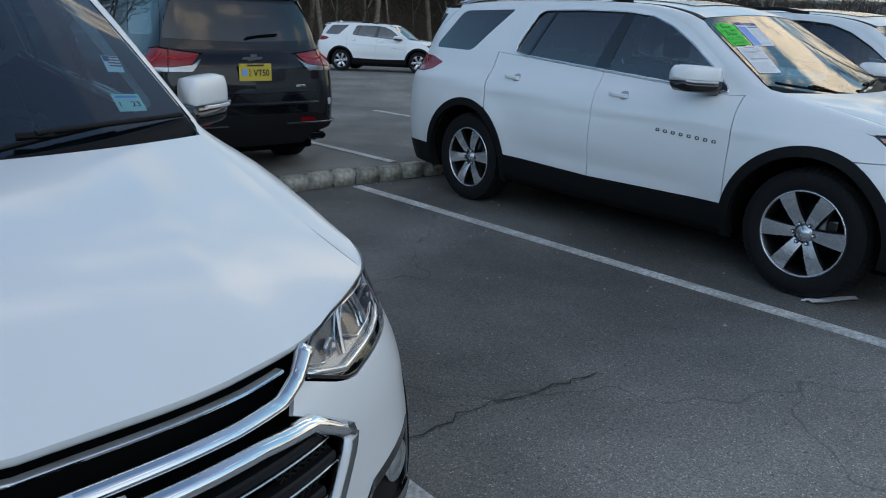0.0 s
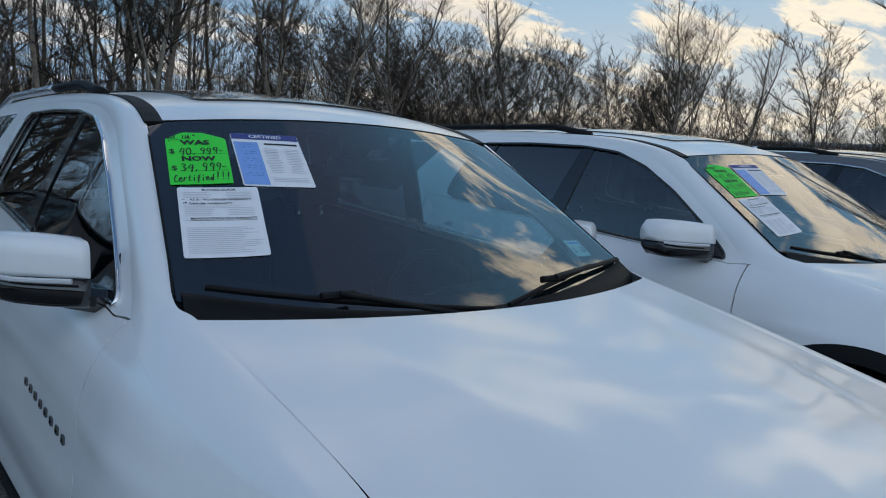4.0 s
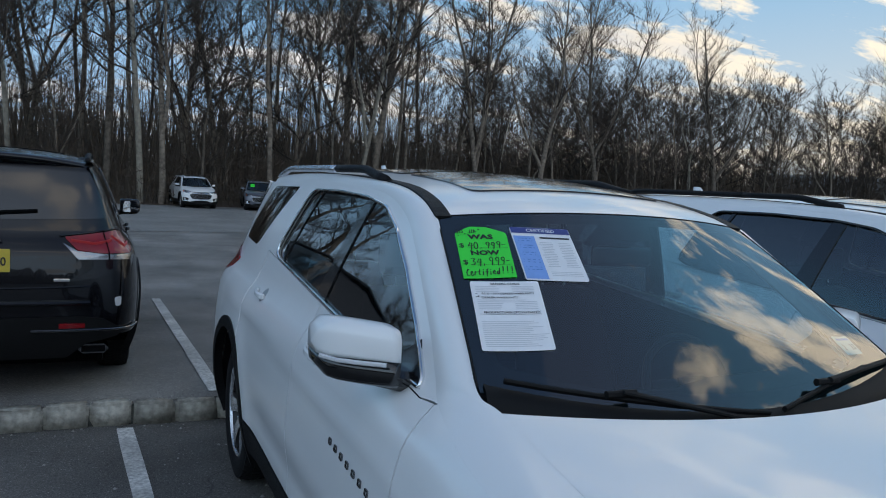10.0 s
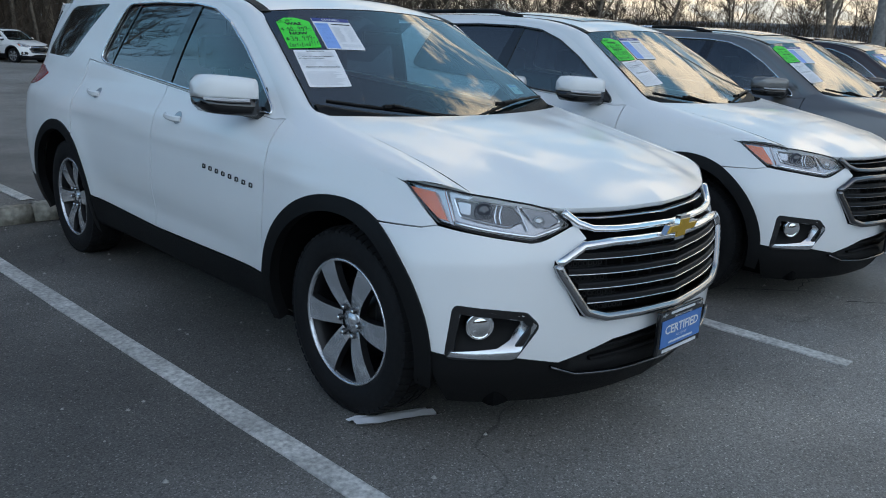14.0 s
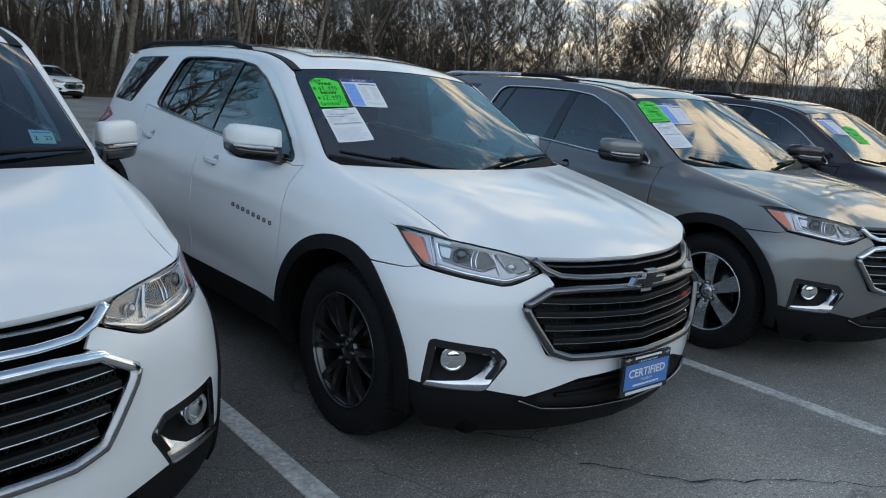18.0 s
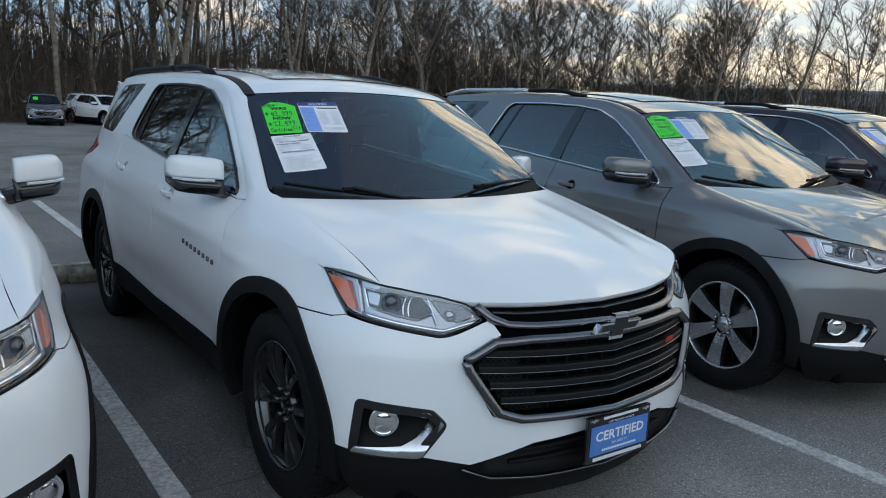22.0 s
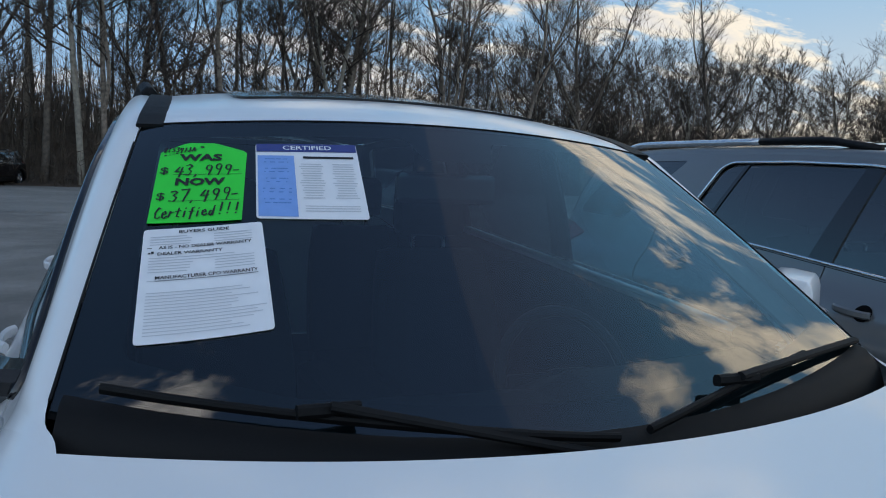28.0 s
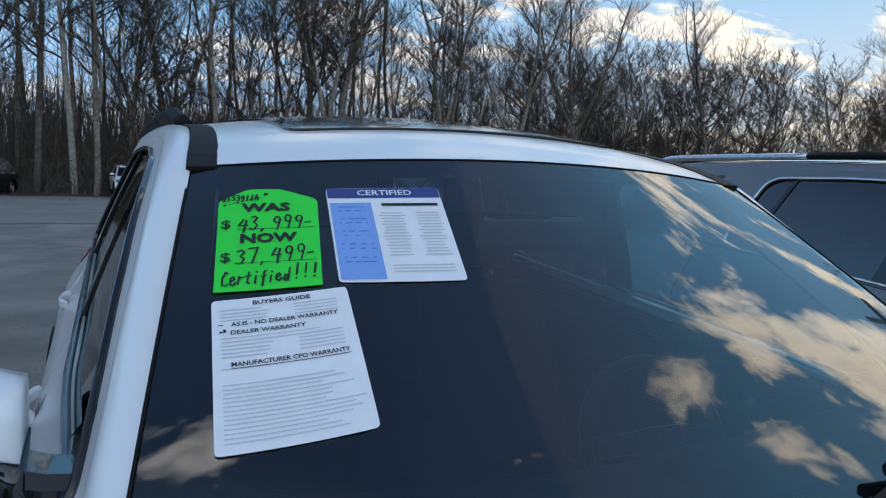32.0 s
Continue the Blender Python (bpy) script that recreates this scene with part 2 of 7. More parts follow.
BLACKWHEEL = material("gloss black wheel", (0.012, 0.012, 0.013), 0.18, coat=0.8, stain=0.1)
RUBBER = material("tyre rubber", (0.009, 0.009, 0.010), 0.8, shine=0.25, grain=0.2, grain_scale=50, bump=0.2, bump_scale=160, stain=0.2, stain_scale=5)
STEEL = material("brake disc steel", (0.10, 0.10, 0.10), 0.35, 1.0, grain=0.1)
GLASS_CLEAR = glass("windscreen glass", (0.42, 0.66, 0.72), 0.13)
GLASS_TINT = glass("tinted side glass", (0.10, 0.11, 0.12), 0.16)
GLASS_FRONT = glass("front side glass", (0.52, 0.64, 0.67), 0.15)
LENS = glass("headlamp lens", (0.94, 0.95, 0.97), 0.05)
LAMP_INNER = material("lamp reflector", (0.46, 0.47, 0.49), 0.22, 0.75, coat=0.6, stain=0.05)
SMOKE = material("smoked lamp shelf", (0.035, 0.037, 0.042), 0.2, 0.2, coat=0.8, stain=0.05)
SMOKE_PALE = material("grey lamp bowl", (0.20, 0.205, 0.22), 0.25, 0.4, coat=0.8, grain=0.15, grain_scale=140)
PROJECTOR = material("projector lens", (0.03, 0.035, 0.05), 0.05, coat=1.0)
AMBER = material("amber reflector", (0.85, 0.17, 0.05), 0.25, coat=1.0, grain=0.08, grain_scale=120)
RED_LENS = material("red tail lens", (0.24, 0.004, 0.008), 0.15, coat=0.5, stain=0.15, stain_scale=12)
STICKER = material("pale green sticker", (0.62, 0.74, 0.68), 0.5, grain=0.04)
PALE_LENS = material("pale lamp lens", (0.6, 0.6, 0.62), 0.15, coat=1.0)
GOLD = material("gold badge", (0.68, 0.40, 0.05), 0.28, 0.6, grain=0.06, grain_scale=70)
LEATHER = material("dark interior trim", (0.009, 0.009, 0.010), 0.75, shine=0.12, grain=0.15, grain_scale=60, bump=0.2, bump_scale=400)
LINER = material("pale grey headliner", (0.32, 0.31, 0.30), 0.9, grain=0.05)
CABIN = material("dark cabin carpet", (0.015, 0.015, 0.016), 0.9, grain=0.2)
FRIT = material("black glass border", (0.005, 0.005, 0.006), 0.7, shine=0.1)
GREEN = material("fluorescent green card", (0.03, 0.72, 0.05), 0.55, grain=0.03, grain_scale=30)
PAPER = material("white paper", (0.80, 0.80, 0.82), 0.6, grain=0.03, grain_scale=30)
INK = material("black ink", (0.012, 0.012, 0.014), 0.6)
FAINT_INK = material("grey fine print", (0.56, 0.57, 0.60), 0.7)
NAVY = material("navy print", (0.03, 0.05, 0.22), 0.5)
LIGHT_BLUE = material("pale blue print", (0.20, 0.36, 0.74), 0.5, grain=0.05)
PLATE_BLUE = material("blue plate print", (0.07, 0.20, 0.52), 0.35, grain=0.05)
PLATE_YELLOW = material("yellow plate", (0.62, 0.46, 0.06), 0.4, grain=0.05)
BADGE_RED = material("red badge", (0.45, 0.02, 0.02), 0.3)

# ---- geometry helpers ----
MESHES = {}


def dress(ob, mat):
    ob.material_slots[0].link = "OBJECT"
    ob.material_slots[0].material = mat


def mesh_of(name, verts, faces, normals=None, smooth=True):
    me = bpy.data.meshes.new(name)
    me.from_pydata([tuple(v) for v in verts], [], faces)
    if smooth:
        me.polygons.foreach_set("use_smooth", [True] * len(me.polygons))
    me.materials.append(None)
    if normals is not None:
        me.normals_split_custom_set_from_vertices([tuple(n) for n in normals])
    me.validate()
    me.update()
    return me


def piece(key, name, make, mat, parent, label=""):
    """One mesh object under a thing or a part; alike pieces share their mesh by key."""
    if key not in MESHES:
        MESHES[key] = make()
    ob = new(name, MESHES[key])
    dress(ob, mat)
    ob.parent = parent
    if label:
        tagged(ob, label)
    return ob


def part(name, bm, mat, parent, label="", smooth=False):
    me = bpy.data.meshes.new(name)
    bm.to_mesh(me)
    bm.free()
    if smooth:
        me.polygons.foreach_set("use_smooth", [True] * len(me.polygons))
    me.materials.append(mat)
    ob = new(name, me)
    ob.parent = parent
    if label:
        tagged(ob, label)
    return ob


def thing(name, m, label, category, group="", kind=""):
    ob = new(name)
    ob.empty_display_size = 0.2
    ob.matrix_world = m
    return tagged(ob, label, category, group, kind)


def smooth_curve(points, n=12):
    """A Catmull-Rom line through the points."""
    p = np.array(points, float)
    q = np.vstack([2 * p[0] - p[1], p, 2 * p[-1] - p[-2]])
    out = []
    for i in range(1, len(q) - 2):
        for k in range(n):
            t = k / n
            out.append(0.5 * (2 * q[i] + (q[i + 1] - q[i - 1]) * t + (2 * q[i - 1] - 5 * q[i] + 4 * q[i + 1] - q[i + 2]) * t * t
                              + (3 * q[i] - q[i - 1] - 3 * q[i + 1] + q[i + 2]) * t ** 3))
    return np.array(out + [p[-1]])


def spaced(points, step, closed=False):
    """The line with a point at least every step."""
    p = [np.array(a, float) for a in points]
    if closed:
        p = p + [p[0]]
    out = []
    for a, b in zip(p, p[1:]):
        k = max(1, int(math.ceil(np.linalg.norm(b - a) / step)))
        out += [a + (b - a) * i / k for i in range(k)]
    if not closed:
        out.append(p[-1])
    return np.array(out)


def rounded(points, r=0.02, n=4):
    """A closed outline with its corners rounded."""
    p = [np.array(a, float) for a in points]
    out = []
    for i in range(len(p)):
        a, b, c = p[i - 1], p[i], p[(i + 1) % len(p)]
        u, v = a - b, c - b
        lu, lv = np.linalg.norm(u), np.linalg.norm(v)
        k = min(r, 0.45 * lu, 0.45 * lv)
        s, e = b + u / lu * k, b + v / lv * k
        for j in range(n + 1):
            t = j / n
            out.append((1 - t) ** 2 * s + 2 * t * (1 - t) * b + t * t * e)
    return out


def inside(points, poly):
    x, y = points[:, 0], points[:, 1]
    hit = np.zeros(len(points), bool)
    a, b = poly, np.roll(poly, -1, 0)
    for (x0, y0), (x1, y1) in zip(a, b):
        if y0 == y1:
            continue
        cross = ((y0 > y) != (y1 > y)) & (x < (x1 - x0) * (y - y0) / (y1 - y0) + x0)
        hit ^= cross
    return hit


def clear_of(points, poly, gap):
    ok = np.ones(len(points), bool)
    a, b = poly, np.roll(poly, -1, 0)
    for p, q in zip(a, b):
        d = q - p
        t = np.clip(((points - p) @ d) / max(d @ d, 1e-12), 0, 1)
        ok &= np.linalg.norm(points - (p + t[:, None] * d), axis=1) > gap
    return ok


def panel(name, outline, mapping, holes=(), step=0.05, rim=0.012, flip=False, both=False):
    """A curved sheet: a flat outline with holes, laid on a surface by mapping(u, v), its edges folded in by rim."""
    loops = [spaced(outline, step, True)] + [spaced(h, step * 0.7, True) for h in holes]
    lo, hi = loops[0].min(0), loops[0].max(0)
    gx, gy = np.meshgrid(np.arange(lo[0] + step / 2, hi[0], step), np.arange(lo[1] + step / 2, hi[1], step))
    grid = np.stack([gx.ravel(), gy.ravel()], -1)
    keep = inside(grid, loops[0]) & clear_of(grid, loops[0], step * 0.4)
    for h in loops[1:]:
        keep &= ~inside(grid, h) & clear_of(grid, h, step * 0.4)
    grid = grid[keep]
    flat, edges, n = [], [], 0
    for l in loops:
        flat += [Vector((float(p[0]), float(p[1]))) for p in l]
        edges += [(n + i, n + (i + 1) % len(l)) for i in range(len(l))]
        n += len(l)
    flat += [Vector((float(p[0]), float(p[1]))) for p in grid]
    v2, e2, f2 = delaunay_2d_cdt(flat, edges, [], 0, 1e-6)[:3]
    v2 = np.array([(a[0], a[1]) for a in v2])
    f2 = np.array([f for f in f2 if len(f) == 3])
    mid = v2[f2].mean(1)
    ok = inside(mid, loops[0])
    for h in loops[1:]:
        ok &= ~inside(mid, h)
    f2 = f2[ok]
    sides = (1, -1) if both else ((-1,) if flip else (1,))
    verts, faces, norms = [], [], []
    for sg in sides:
        base = len(verts)
        pts, nrm, eps = [], [], 1e-3
        for a, b in v2:
            p = np.array(mapping(a, b))
            du = np.array(mapping(a + eps, b)) - np.array(mapping(a - eps, b))
            dv = np.array(mapping(a, b + eps)) - np.array(mapping(a, b - eps))
            m = np.cross(du, dv)
            m = m / max(np.linalg.norm(m), 1e-12)
            if sg < 0:
                p, m = p * (-1, 1, 1), -m * (-1, 1, 1)
                m = m * (1, 1, 1)
            pts.append(p)
            nrm.append(m)
        verts += pts
        tri = [tuple(int(base + i) for i in f) for f in f2]
        a, b, c = (v2[f2[0][k]] for k in range(3))
        turn = np.cross(np.append(b - a, 0), np.append(c - a, 0))[2]
        # faces from the triangulation run counter-clockwise in (u, v)
        if sg < 0:
            nrm = [-q for q in nrm]
            nrm = [q for q in nrm]
        norms += nrm
        if (turn < 0) != (sg < 0):
            tri = [t[::-1] for t in tri]
        faces += tri
        if rim:
            count = {}
            for t in tri:
                for i in range(3):
                    e = (t[i], t[(i + 1) % 3])
                    count[e] = count.get(e, 0) + 1
            fold = {}
            for (i, j) in [e for e in count if (e[1], e[0]) not in count]:
                for k in (i, j):
                    if k not in fold:
                        fold[k] = (len(verts), len(verts) + 1)
                        verts += [verts[k], verts[k] - np.array(norms[k]) * rim]
                        norms += [norms[k], norms[k]]
                faces.append((fold[j][0], fold[i][0], fold[i][1], fold[j][1]))
    me = bpy.data.meshes.new(name)
    me.from_pydata([tuple(v) for v in verts], [], faces)
    me.polygons.foreach_set("use_smooth", [True] * len(me.polygons))
    me.materials.append(None)
    # true surface normals on the sheet itself, face normals on the folded rim
    loop_n = []
    for p in me.polygons:
        for vi in p.vertices:
            loop_n.append(tuple(norms[vi]) if len(p.vertices) == 3 else tuple(p.normal))
    me.normals_split_custom_set(loop_n)
    me.update()
    return me


def grid_mesh(name, rows, flip=False, both=False, close=False):
    """A smooth sheet through rows of points, all rows of one length."""
    r = np.array(rows, float)
    a, b = r.shape[:2]
    verts, faces = [], []
    for sg in ((1, -1) if both else (1,)):
        base = len(verts)
        verts += [p * (sg, 1, 1) for p in r.reshape(-1, 3)]
        for i in range(a - 1):
            for j in range(b if close else b - 1):
                k = (j + 1) % b
                f = (base + i * b + j, base + i * b + k, base + (i + 1) * b + k, base + (i + 1) * b + j)
                faces.append(f if (sg > 0) != flip else f[::-1])
    return mesh_of(name, verts, faces)


def sweep(name, path, h, d, up=(0, 0, 1), bevel=0.25, both=False, closed=False, smooth=False):
    """A bar of height h and depth d along a line, its long edges bevelled. Depth lies across the line and up."""
    p = np.array(path, float)
    n = len(p)
    ring = []
    c = bevel * min(h, d)
    prof = [(-h / 2 + c, -d / 2), (h / 2 - c, -d / 2), (h / 2, -d / 2 + c), (h / 2, d / 2 - c), (h / 2 - c, d / 2), (-h / 2 + c, d / 2), (-h / 2, d / 2 - c), (-h / 2, -d / 2 + c)]
    verts, faces = [], []
    for sg in ((1, -1) if both else (1,)):
        base = len(verts)
        for i in range(n):
            t = p[(i + 1) % n] - p[i - 1] if closed else p[min(i + 1, n - 1)] - p[max(i - 1, 0)]
            t = t / max(np.linalg.norm(t), 1e-9)
            side = np.cross(t, np.array(up, float))
            side /= max(np.linalg.norm(side), 1e-9)
            u = np.cross(side, t)
            for a, b in prof:
                q = p[i] + u * a + side * b
                verts.append(q * (sg, 1, 1))
        m = len(prof)
        for i in range(n if closed else n - 1):
            for j in range(m):
                f = (base + i * m + j, base + i * m + (j + 1) % m, base + (i + 1) % n * m + (j + 1) % m, base + (i + 1) % n * m + j)
                faces.append(f if sg > 0 else f[::-1])
        if not closed:
            for f in (tuple(base + j for j in range(m))[::-1], tuple(base + (n - 1) * m + j for j in range(m))):
                faces.append(f if sg > 0 else f[::-1])
    return mesh_of(name, verts, faces, smooth=smooth)


def turned(name, profile, n=40, axis="x", close=False):
    """A body turned about an axis through the origin; profile: (along, radius) pairs."""
    rows = []
    for a, r in profile:
        ring = []
        for k in range(n):
            w = 2 * math.pi * k / n
            q = (a, r * math.cos(w), r * math.sin(w)) if axis == "x" else (r * math.cos(w), a, r * math.sin(w)) if axis == "y" else (r * math.cos(w), r * math.sin(w), a)
            ring.append(q)
        rows.append(ring)
    return grid_mesh(name, rows, close=True, flip=axis != "x")


def box_mesh(name, x, y, z, sx, sy, sz, bevel=0.0):
    bm = bmesh.new()
    bmesh.ops.create_cube(bm, size=1, matrix=Matrix.Translation((x, y, z)) @ Matrix.Diagonal((sx, sy, sz, 1)))
    if bevel:
        bmesh.ops.bevel(bm, geom=bm.edges[:], offset=bevel, segments=2, affect="EDGES", profile=0.6)
    me = bpy.data.meshes.new(name)
    bm.to_mesh(me)
    bm.free()
    me.materials.append(None)
    return me


def slab(name, outline, thick, place):
    """A flat plate: an outline in (u, v), thick along w, placed by place(u, v, w)."""
    n = len(outline)
    verts = [place(u, v, w) for w in (0, thick) for u, v in outline]
    faces = [tuple(range(n, 2 * n)), tuple(range(n))[::-1]] + [(i, (i + 1) % n, n + (i + 1) % n, n + i) for i in range(n)]
    return mesh_of(name, verts, faces, smooth=False)


def joined(name, meshes):
    bm = bmesh.new()
    for me in meshes:
        bm.from_mesh(me)
    me = bpy.data.meshes.new(name)
    bm.to_mesh(me)
    bm.free()
    me.materials.clear()
    me.materials.append(None)
    return me


def text_points(body, size, width=0.0, bold=0.0, slant=0.0):
    """The built-in font's letters as a flat mesh: points and faces in (u, v), centred."""
    cu = bpy.data.curves.new("text", "FONT")
    cu.body, cu.size, cu.align_x, cu.align_y = body, size, "CENTER", "CENTER"
    cu.resolution_u, cu.offset, cu.shear = 2, bold, slant
    ob = bpy.data.objects.new("text", cu)
    scene.collection.objects.link(ob)
    dg = bpy.context.evaluated_depsgraph_get()
    dg.update()
    me = bpy.data.meshes.new_from_object(ob.evaluated_get(dg))
    pts = np.array([(v.co.x, v.co.y) for v in me.vertices])
    faces = [tuple(p.vertices) for p in me.polygons]
    bpy.data.objects.remove(ob)
    bpy.data.curves.remove(cu)
    bpy.data.meshes.remove(me)
    if len(pts):
        pts -= (pts.min(0) + pts.max(0)) / 2
        if width:
            pts[:, 0] *= width / max(np.ptp(pts[:, 0]), 1e-6)
    return pts, faces

# ---- the sport utility car: nose to -y, wheels on z = 0, length 5.1 m, width 1.95 m ----
def eased(points, width):
    """A rounded-off graph through (where, value) pairs."""
    a = np.array(points, float)
    x = np.arange(a[0, 0], a[-1, 0], 0.002)
    y = np.interp(x, a[:, 0], a[:, 1])
    k = max(1, int(width / 0.002))
    for _ in range(2):
        y = np.convolve(np.pad(y, k, mode="reflect", reflect_type="odd"), np.ones(2 * k + 1) / (2 * k + 1), "valid")
    return lambda v: float(np.interp(v, x, y))


NOSE = smooth_curve([(0, -2.465), (0.25, -2.438), (0.45, -2.385), (0.63, -2.298), (0.77, -2.212), (0.85, -2.135), (0.905, -2.04), (0.94, -1.92), (0.955, -1.75),
                     (0.96, -1.5), (0.96, 0), (0.96, 1.7), (0.955, 2.1), (0.93, 2.32), (0.86, 2.47), (0.7, 2.56), (0.4, 2.61), (0, 2.63)], 16)
_len = np.concatenate([[0], np.cumsum(np.linalg.norm(np.diff(NOSE, axis=0), axis=1))])
_len = _len - np.interp(-1.5, NOSE[9 * 16 - 20:9 * 16 + 40, 1], _len[9 * 16 - 20:9 * 16 + 40]) - 1.5
CENTRE, TAIL = float(_len[0]), float(_len[-1]) - 0.001
_tan = np.gradient(NOSE, axis=0)
_tan /= np.linalg.norm(_tan, axis=1)[:, None]
door_in = eased([(0.10, 0.14), (0.18, 0.10), (0.25, 0.075), (0.35, 0.04), (0.47, 0.015), (0.60, 0.005), (0.72, 0.0), (0.85, 0.006), (0.97, 0.02), (1.05, 0.033), (1.11, 0.06),
                 (1.15, 0.098), (1.2, 0.1155), (1.3, 0.149), (1.4, 0.186), (1.5, 0.227), (1.6, 0.2715), (1.66, 0.30), (1.72, 0.34)], 0.022)
nose_in = eased([(0.10, 0.20), (0.18, 0.11), (0.25, 0.05), (0.33, 0.012), (0.45, 0.0), (0.60, 0.0), (0.75, 0.012), (0.83, 0.034), (0.885, 0.064), (0.95, 0.09), (1.0, 0.105), (1.1, 0.14),
                 (1.2, 0.18), (1.72, 0.36)], 0.022)


def ease(a, b, v):
    t = min(1.0, max(0.0, (v - a) / (b - a)))
    return t * t * (3 - 2 * t)


def skin(s, z, out=0.0):
    """The body's outer face on its +x side: s runs along the plan (s = y on the flanks), z is height."""
    x, y = np.interp(s, _len, NOSE[:, 0]), np.interp(s, _len, NOSE[:, 1])
    tx, ty = np.interp(s, _len, _tan[:, 0]), np.interp(s, _len, _tan[:, 1])
    n = math.hypot(tx, ty)
    nx, ny = ty / n, -tx / n
    w = ease(-1.2, -1.9, s)
    d = door_in(z) * (1 - w) + nose_in(z) * w
    d += 0.035 * ease(-0.3, -1.0, s) * (1 - w) * ease(1.0, 1.2, z) + 0.03 * ease(1.4, 2.4, s) * ease(0.95, 1.3, z)
    for c in (-1.535, 1.535):
        r = math.hypot(s - c, z - 0.385)
        d -= 0.018 * math.exp(-((r - 0.50) / 0.12) ** 2)
    # a soft crease along the shoulder and a scoop low on the doors
    d += 0.012 * math.exp(-((z - 0.56 - 0.02 * s) / 0.07) ** 2) * ease(-1.0, -0.6, s) * ease(1.0, 0.6, s)
    d -= 0.007 * math.exp(-((z - 0.97 - 0.03 * s) / 0.035) ** 2) * ease(-1.7, -1.2, s)
    d -= out
    return (x - nx * d, y - ny * d, z)


def arc(cy, cz, r, a0, a1, n=24):
    return [(cy + r * math.cos(radians(a0 + (a1 - a0) * i / n)), cz + r * math.sin(radians(a0 + (a1 - a0) * i / n))) for i in range(n + 1)]


def belt(y):
    return 1.138 + 0.075 * (y + 0.94)


FLANK = smooth_curve([(-1.82, 1.003), (-1.55, 1.05), (-1.25, 1.105), (-1.03, 1.15), (-0.95, 1.195), (-0.83, 1.295), (-0.68, 1.405), (-0.50, 1.525), (-0.36, 1.595), (-0.15, 1.648),
                      (0.1, 1.672), (0.6, 1.688), (1.2, 1.69), (1.7, 1.68), (2.03, 1.66)], 6)
RIDGE = smooth_curve([(0.764, -2.081, 0.988), (0.746, -1.80, 1.057), (0.749, -1.50, 1.121), (0.757, -1.22, 1.178), (0.775, -1.13, 1.20), (0.748, -1.00, 1.281), (0.7075, -0.815, 1.4025),
                      (0.665, -0.62, 1.53), (0.64, -0.50, 1.605), (0.612, -0.3, 1.66), (0.59, 0.0, 1.697), (0.575, 0.6, 1.72), (0.57, 1.2, 1.722), (0.57, 1.7, 1.71), (0.57, 2.03, 1.69)], 6)
_hf = smooth_curve([(0, 0, -2.384, 0.934), (0.35, 0.25, -2.356, 0.936), (0.55, 0.40, -2.314, 0.940), (0.70, 0.525, -2.258, 0.943), (0.82, 0.625, -2.196, 0.960), (0.92, 0.705, -2.138, 0.976), (1.0, 0.764, -2.081, 0.988)], 10)


def hood_at(u, v):
    """The hood: u from -1 to 1 across, v from 0 at the windscreen to 1 at the grille."""
    a, sg = abs(u), -1 if u < 0 else 1
    f = np.array([np.interp(a, _hf[:, 0], _hf[:, k]) for k in (1, 2, 3)])
    r = np.array([0.757 * a, -1.385 + 0.165 * a * a, 1.172 + 0.006 * a * a])
    p = r + (f - r) * v
    p[2] += 2.1 * v * (1 - v ** 3) * (0.060 * (1 - a * a) + 0.008)
    p[2] += 0.004 * math.exp(-((a - 0.66 + 0.14 * v) / 0.09) ** 2) * math.sin(math.pi * min(1, v * 1.05)) ** 0.7
    p[2] -= 0.0025 * math.exp(-((a - 0.50 + 0.12 * v) / 0.12) ** 2) * math.sin(math.pi * v)
    p[0] -= 0.03 * a ** 3 * v * (1 - v ** 4)
    p[0] *= sg
    return p


def screen_at(u, v, out=0.0):
    """The windscreen: u from -1 to 1 across, v from 0 at the roof to 1 at the cowl."""
    t = np.array([0.64 * u, -0.60 + 0.10 * u * u, 1.64 - 0.035 * u * u])
    b = np.array([0.775 * u, -1.30 + 0.17 * u * u, 1.125 + 0.075 * u * u])
    p = t + (b - t) * v
    return p + np.array([0.12 * u, -0.53, 0.84]) * (0.007 * 4 * v * (1 - v) + out)


def screen_paper(x, w, out=0.0):
    """A place on the windscreen: x across, w metres down from the roof edge."""
    v = w / 0.81
    return screen_at(x / (0.64 + 0.135 * v), v, out)


def roof_at(u, y):
    k = np.array([np.interp(y, RIDGE[48:, 1], RIDGE[48:, j]) for j in (0, 2)])
    bow = 0.035 + 0.018 * ease(-0.5, 0.3, y)
    return np.array([k[0] * u, y - 0.10 * (1 - u * u) * ease(0.3, -0.5, y), k[1] + bow * (1 - u * u)])


GLASS_LINE = [(-0.90, 1.157), (0.12, 1.233), (1.0, 1.297), (1.085, 1.322), (1.085, 1.365), (0.965, 1.615), (0.90, 1.645), (0.5, 1.652), (0.09, 1.642), (-0.15, 1.617), (-0.35, 1.550),
              (-0.55, 1.440), (-0.75, 1.298), (-0.885, 1.185)]
QUARTER_LINE = [(1.26, 1.652), (1.88, 1.64), (1.95, 1.62), (2.20, 1.345), (2.19, 1.312), (1.68, 1.302), (1.625, 1.325)]
LAMP_LINE = [(-1.83, 1.004), (-2.035, 0.886), (-2.24, 0.858), (-2.405, 0.834), (-2.44, 0.838), (-2.557, 0.884), (-2.515, 0.925), (-2.495, 0.936), (-2.409, 0.956), (-2.263, 0.978), (-2.04, 0.997)]
FOG_LINE = [(-2.14, 0.597), (-2.27, 0.586), (-2.385, 0.573), (-2.428, 0.532), (-2.35, 0.422), (-2.12, 0.425), (-2.128, 0.50)]
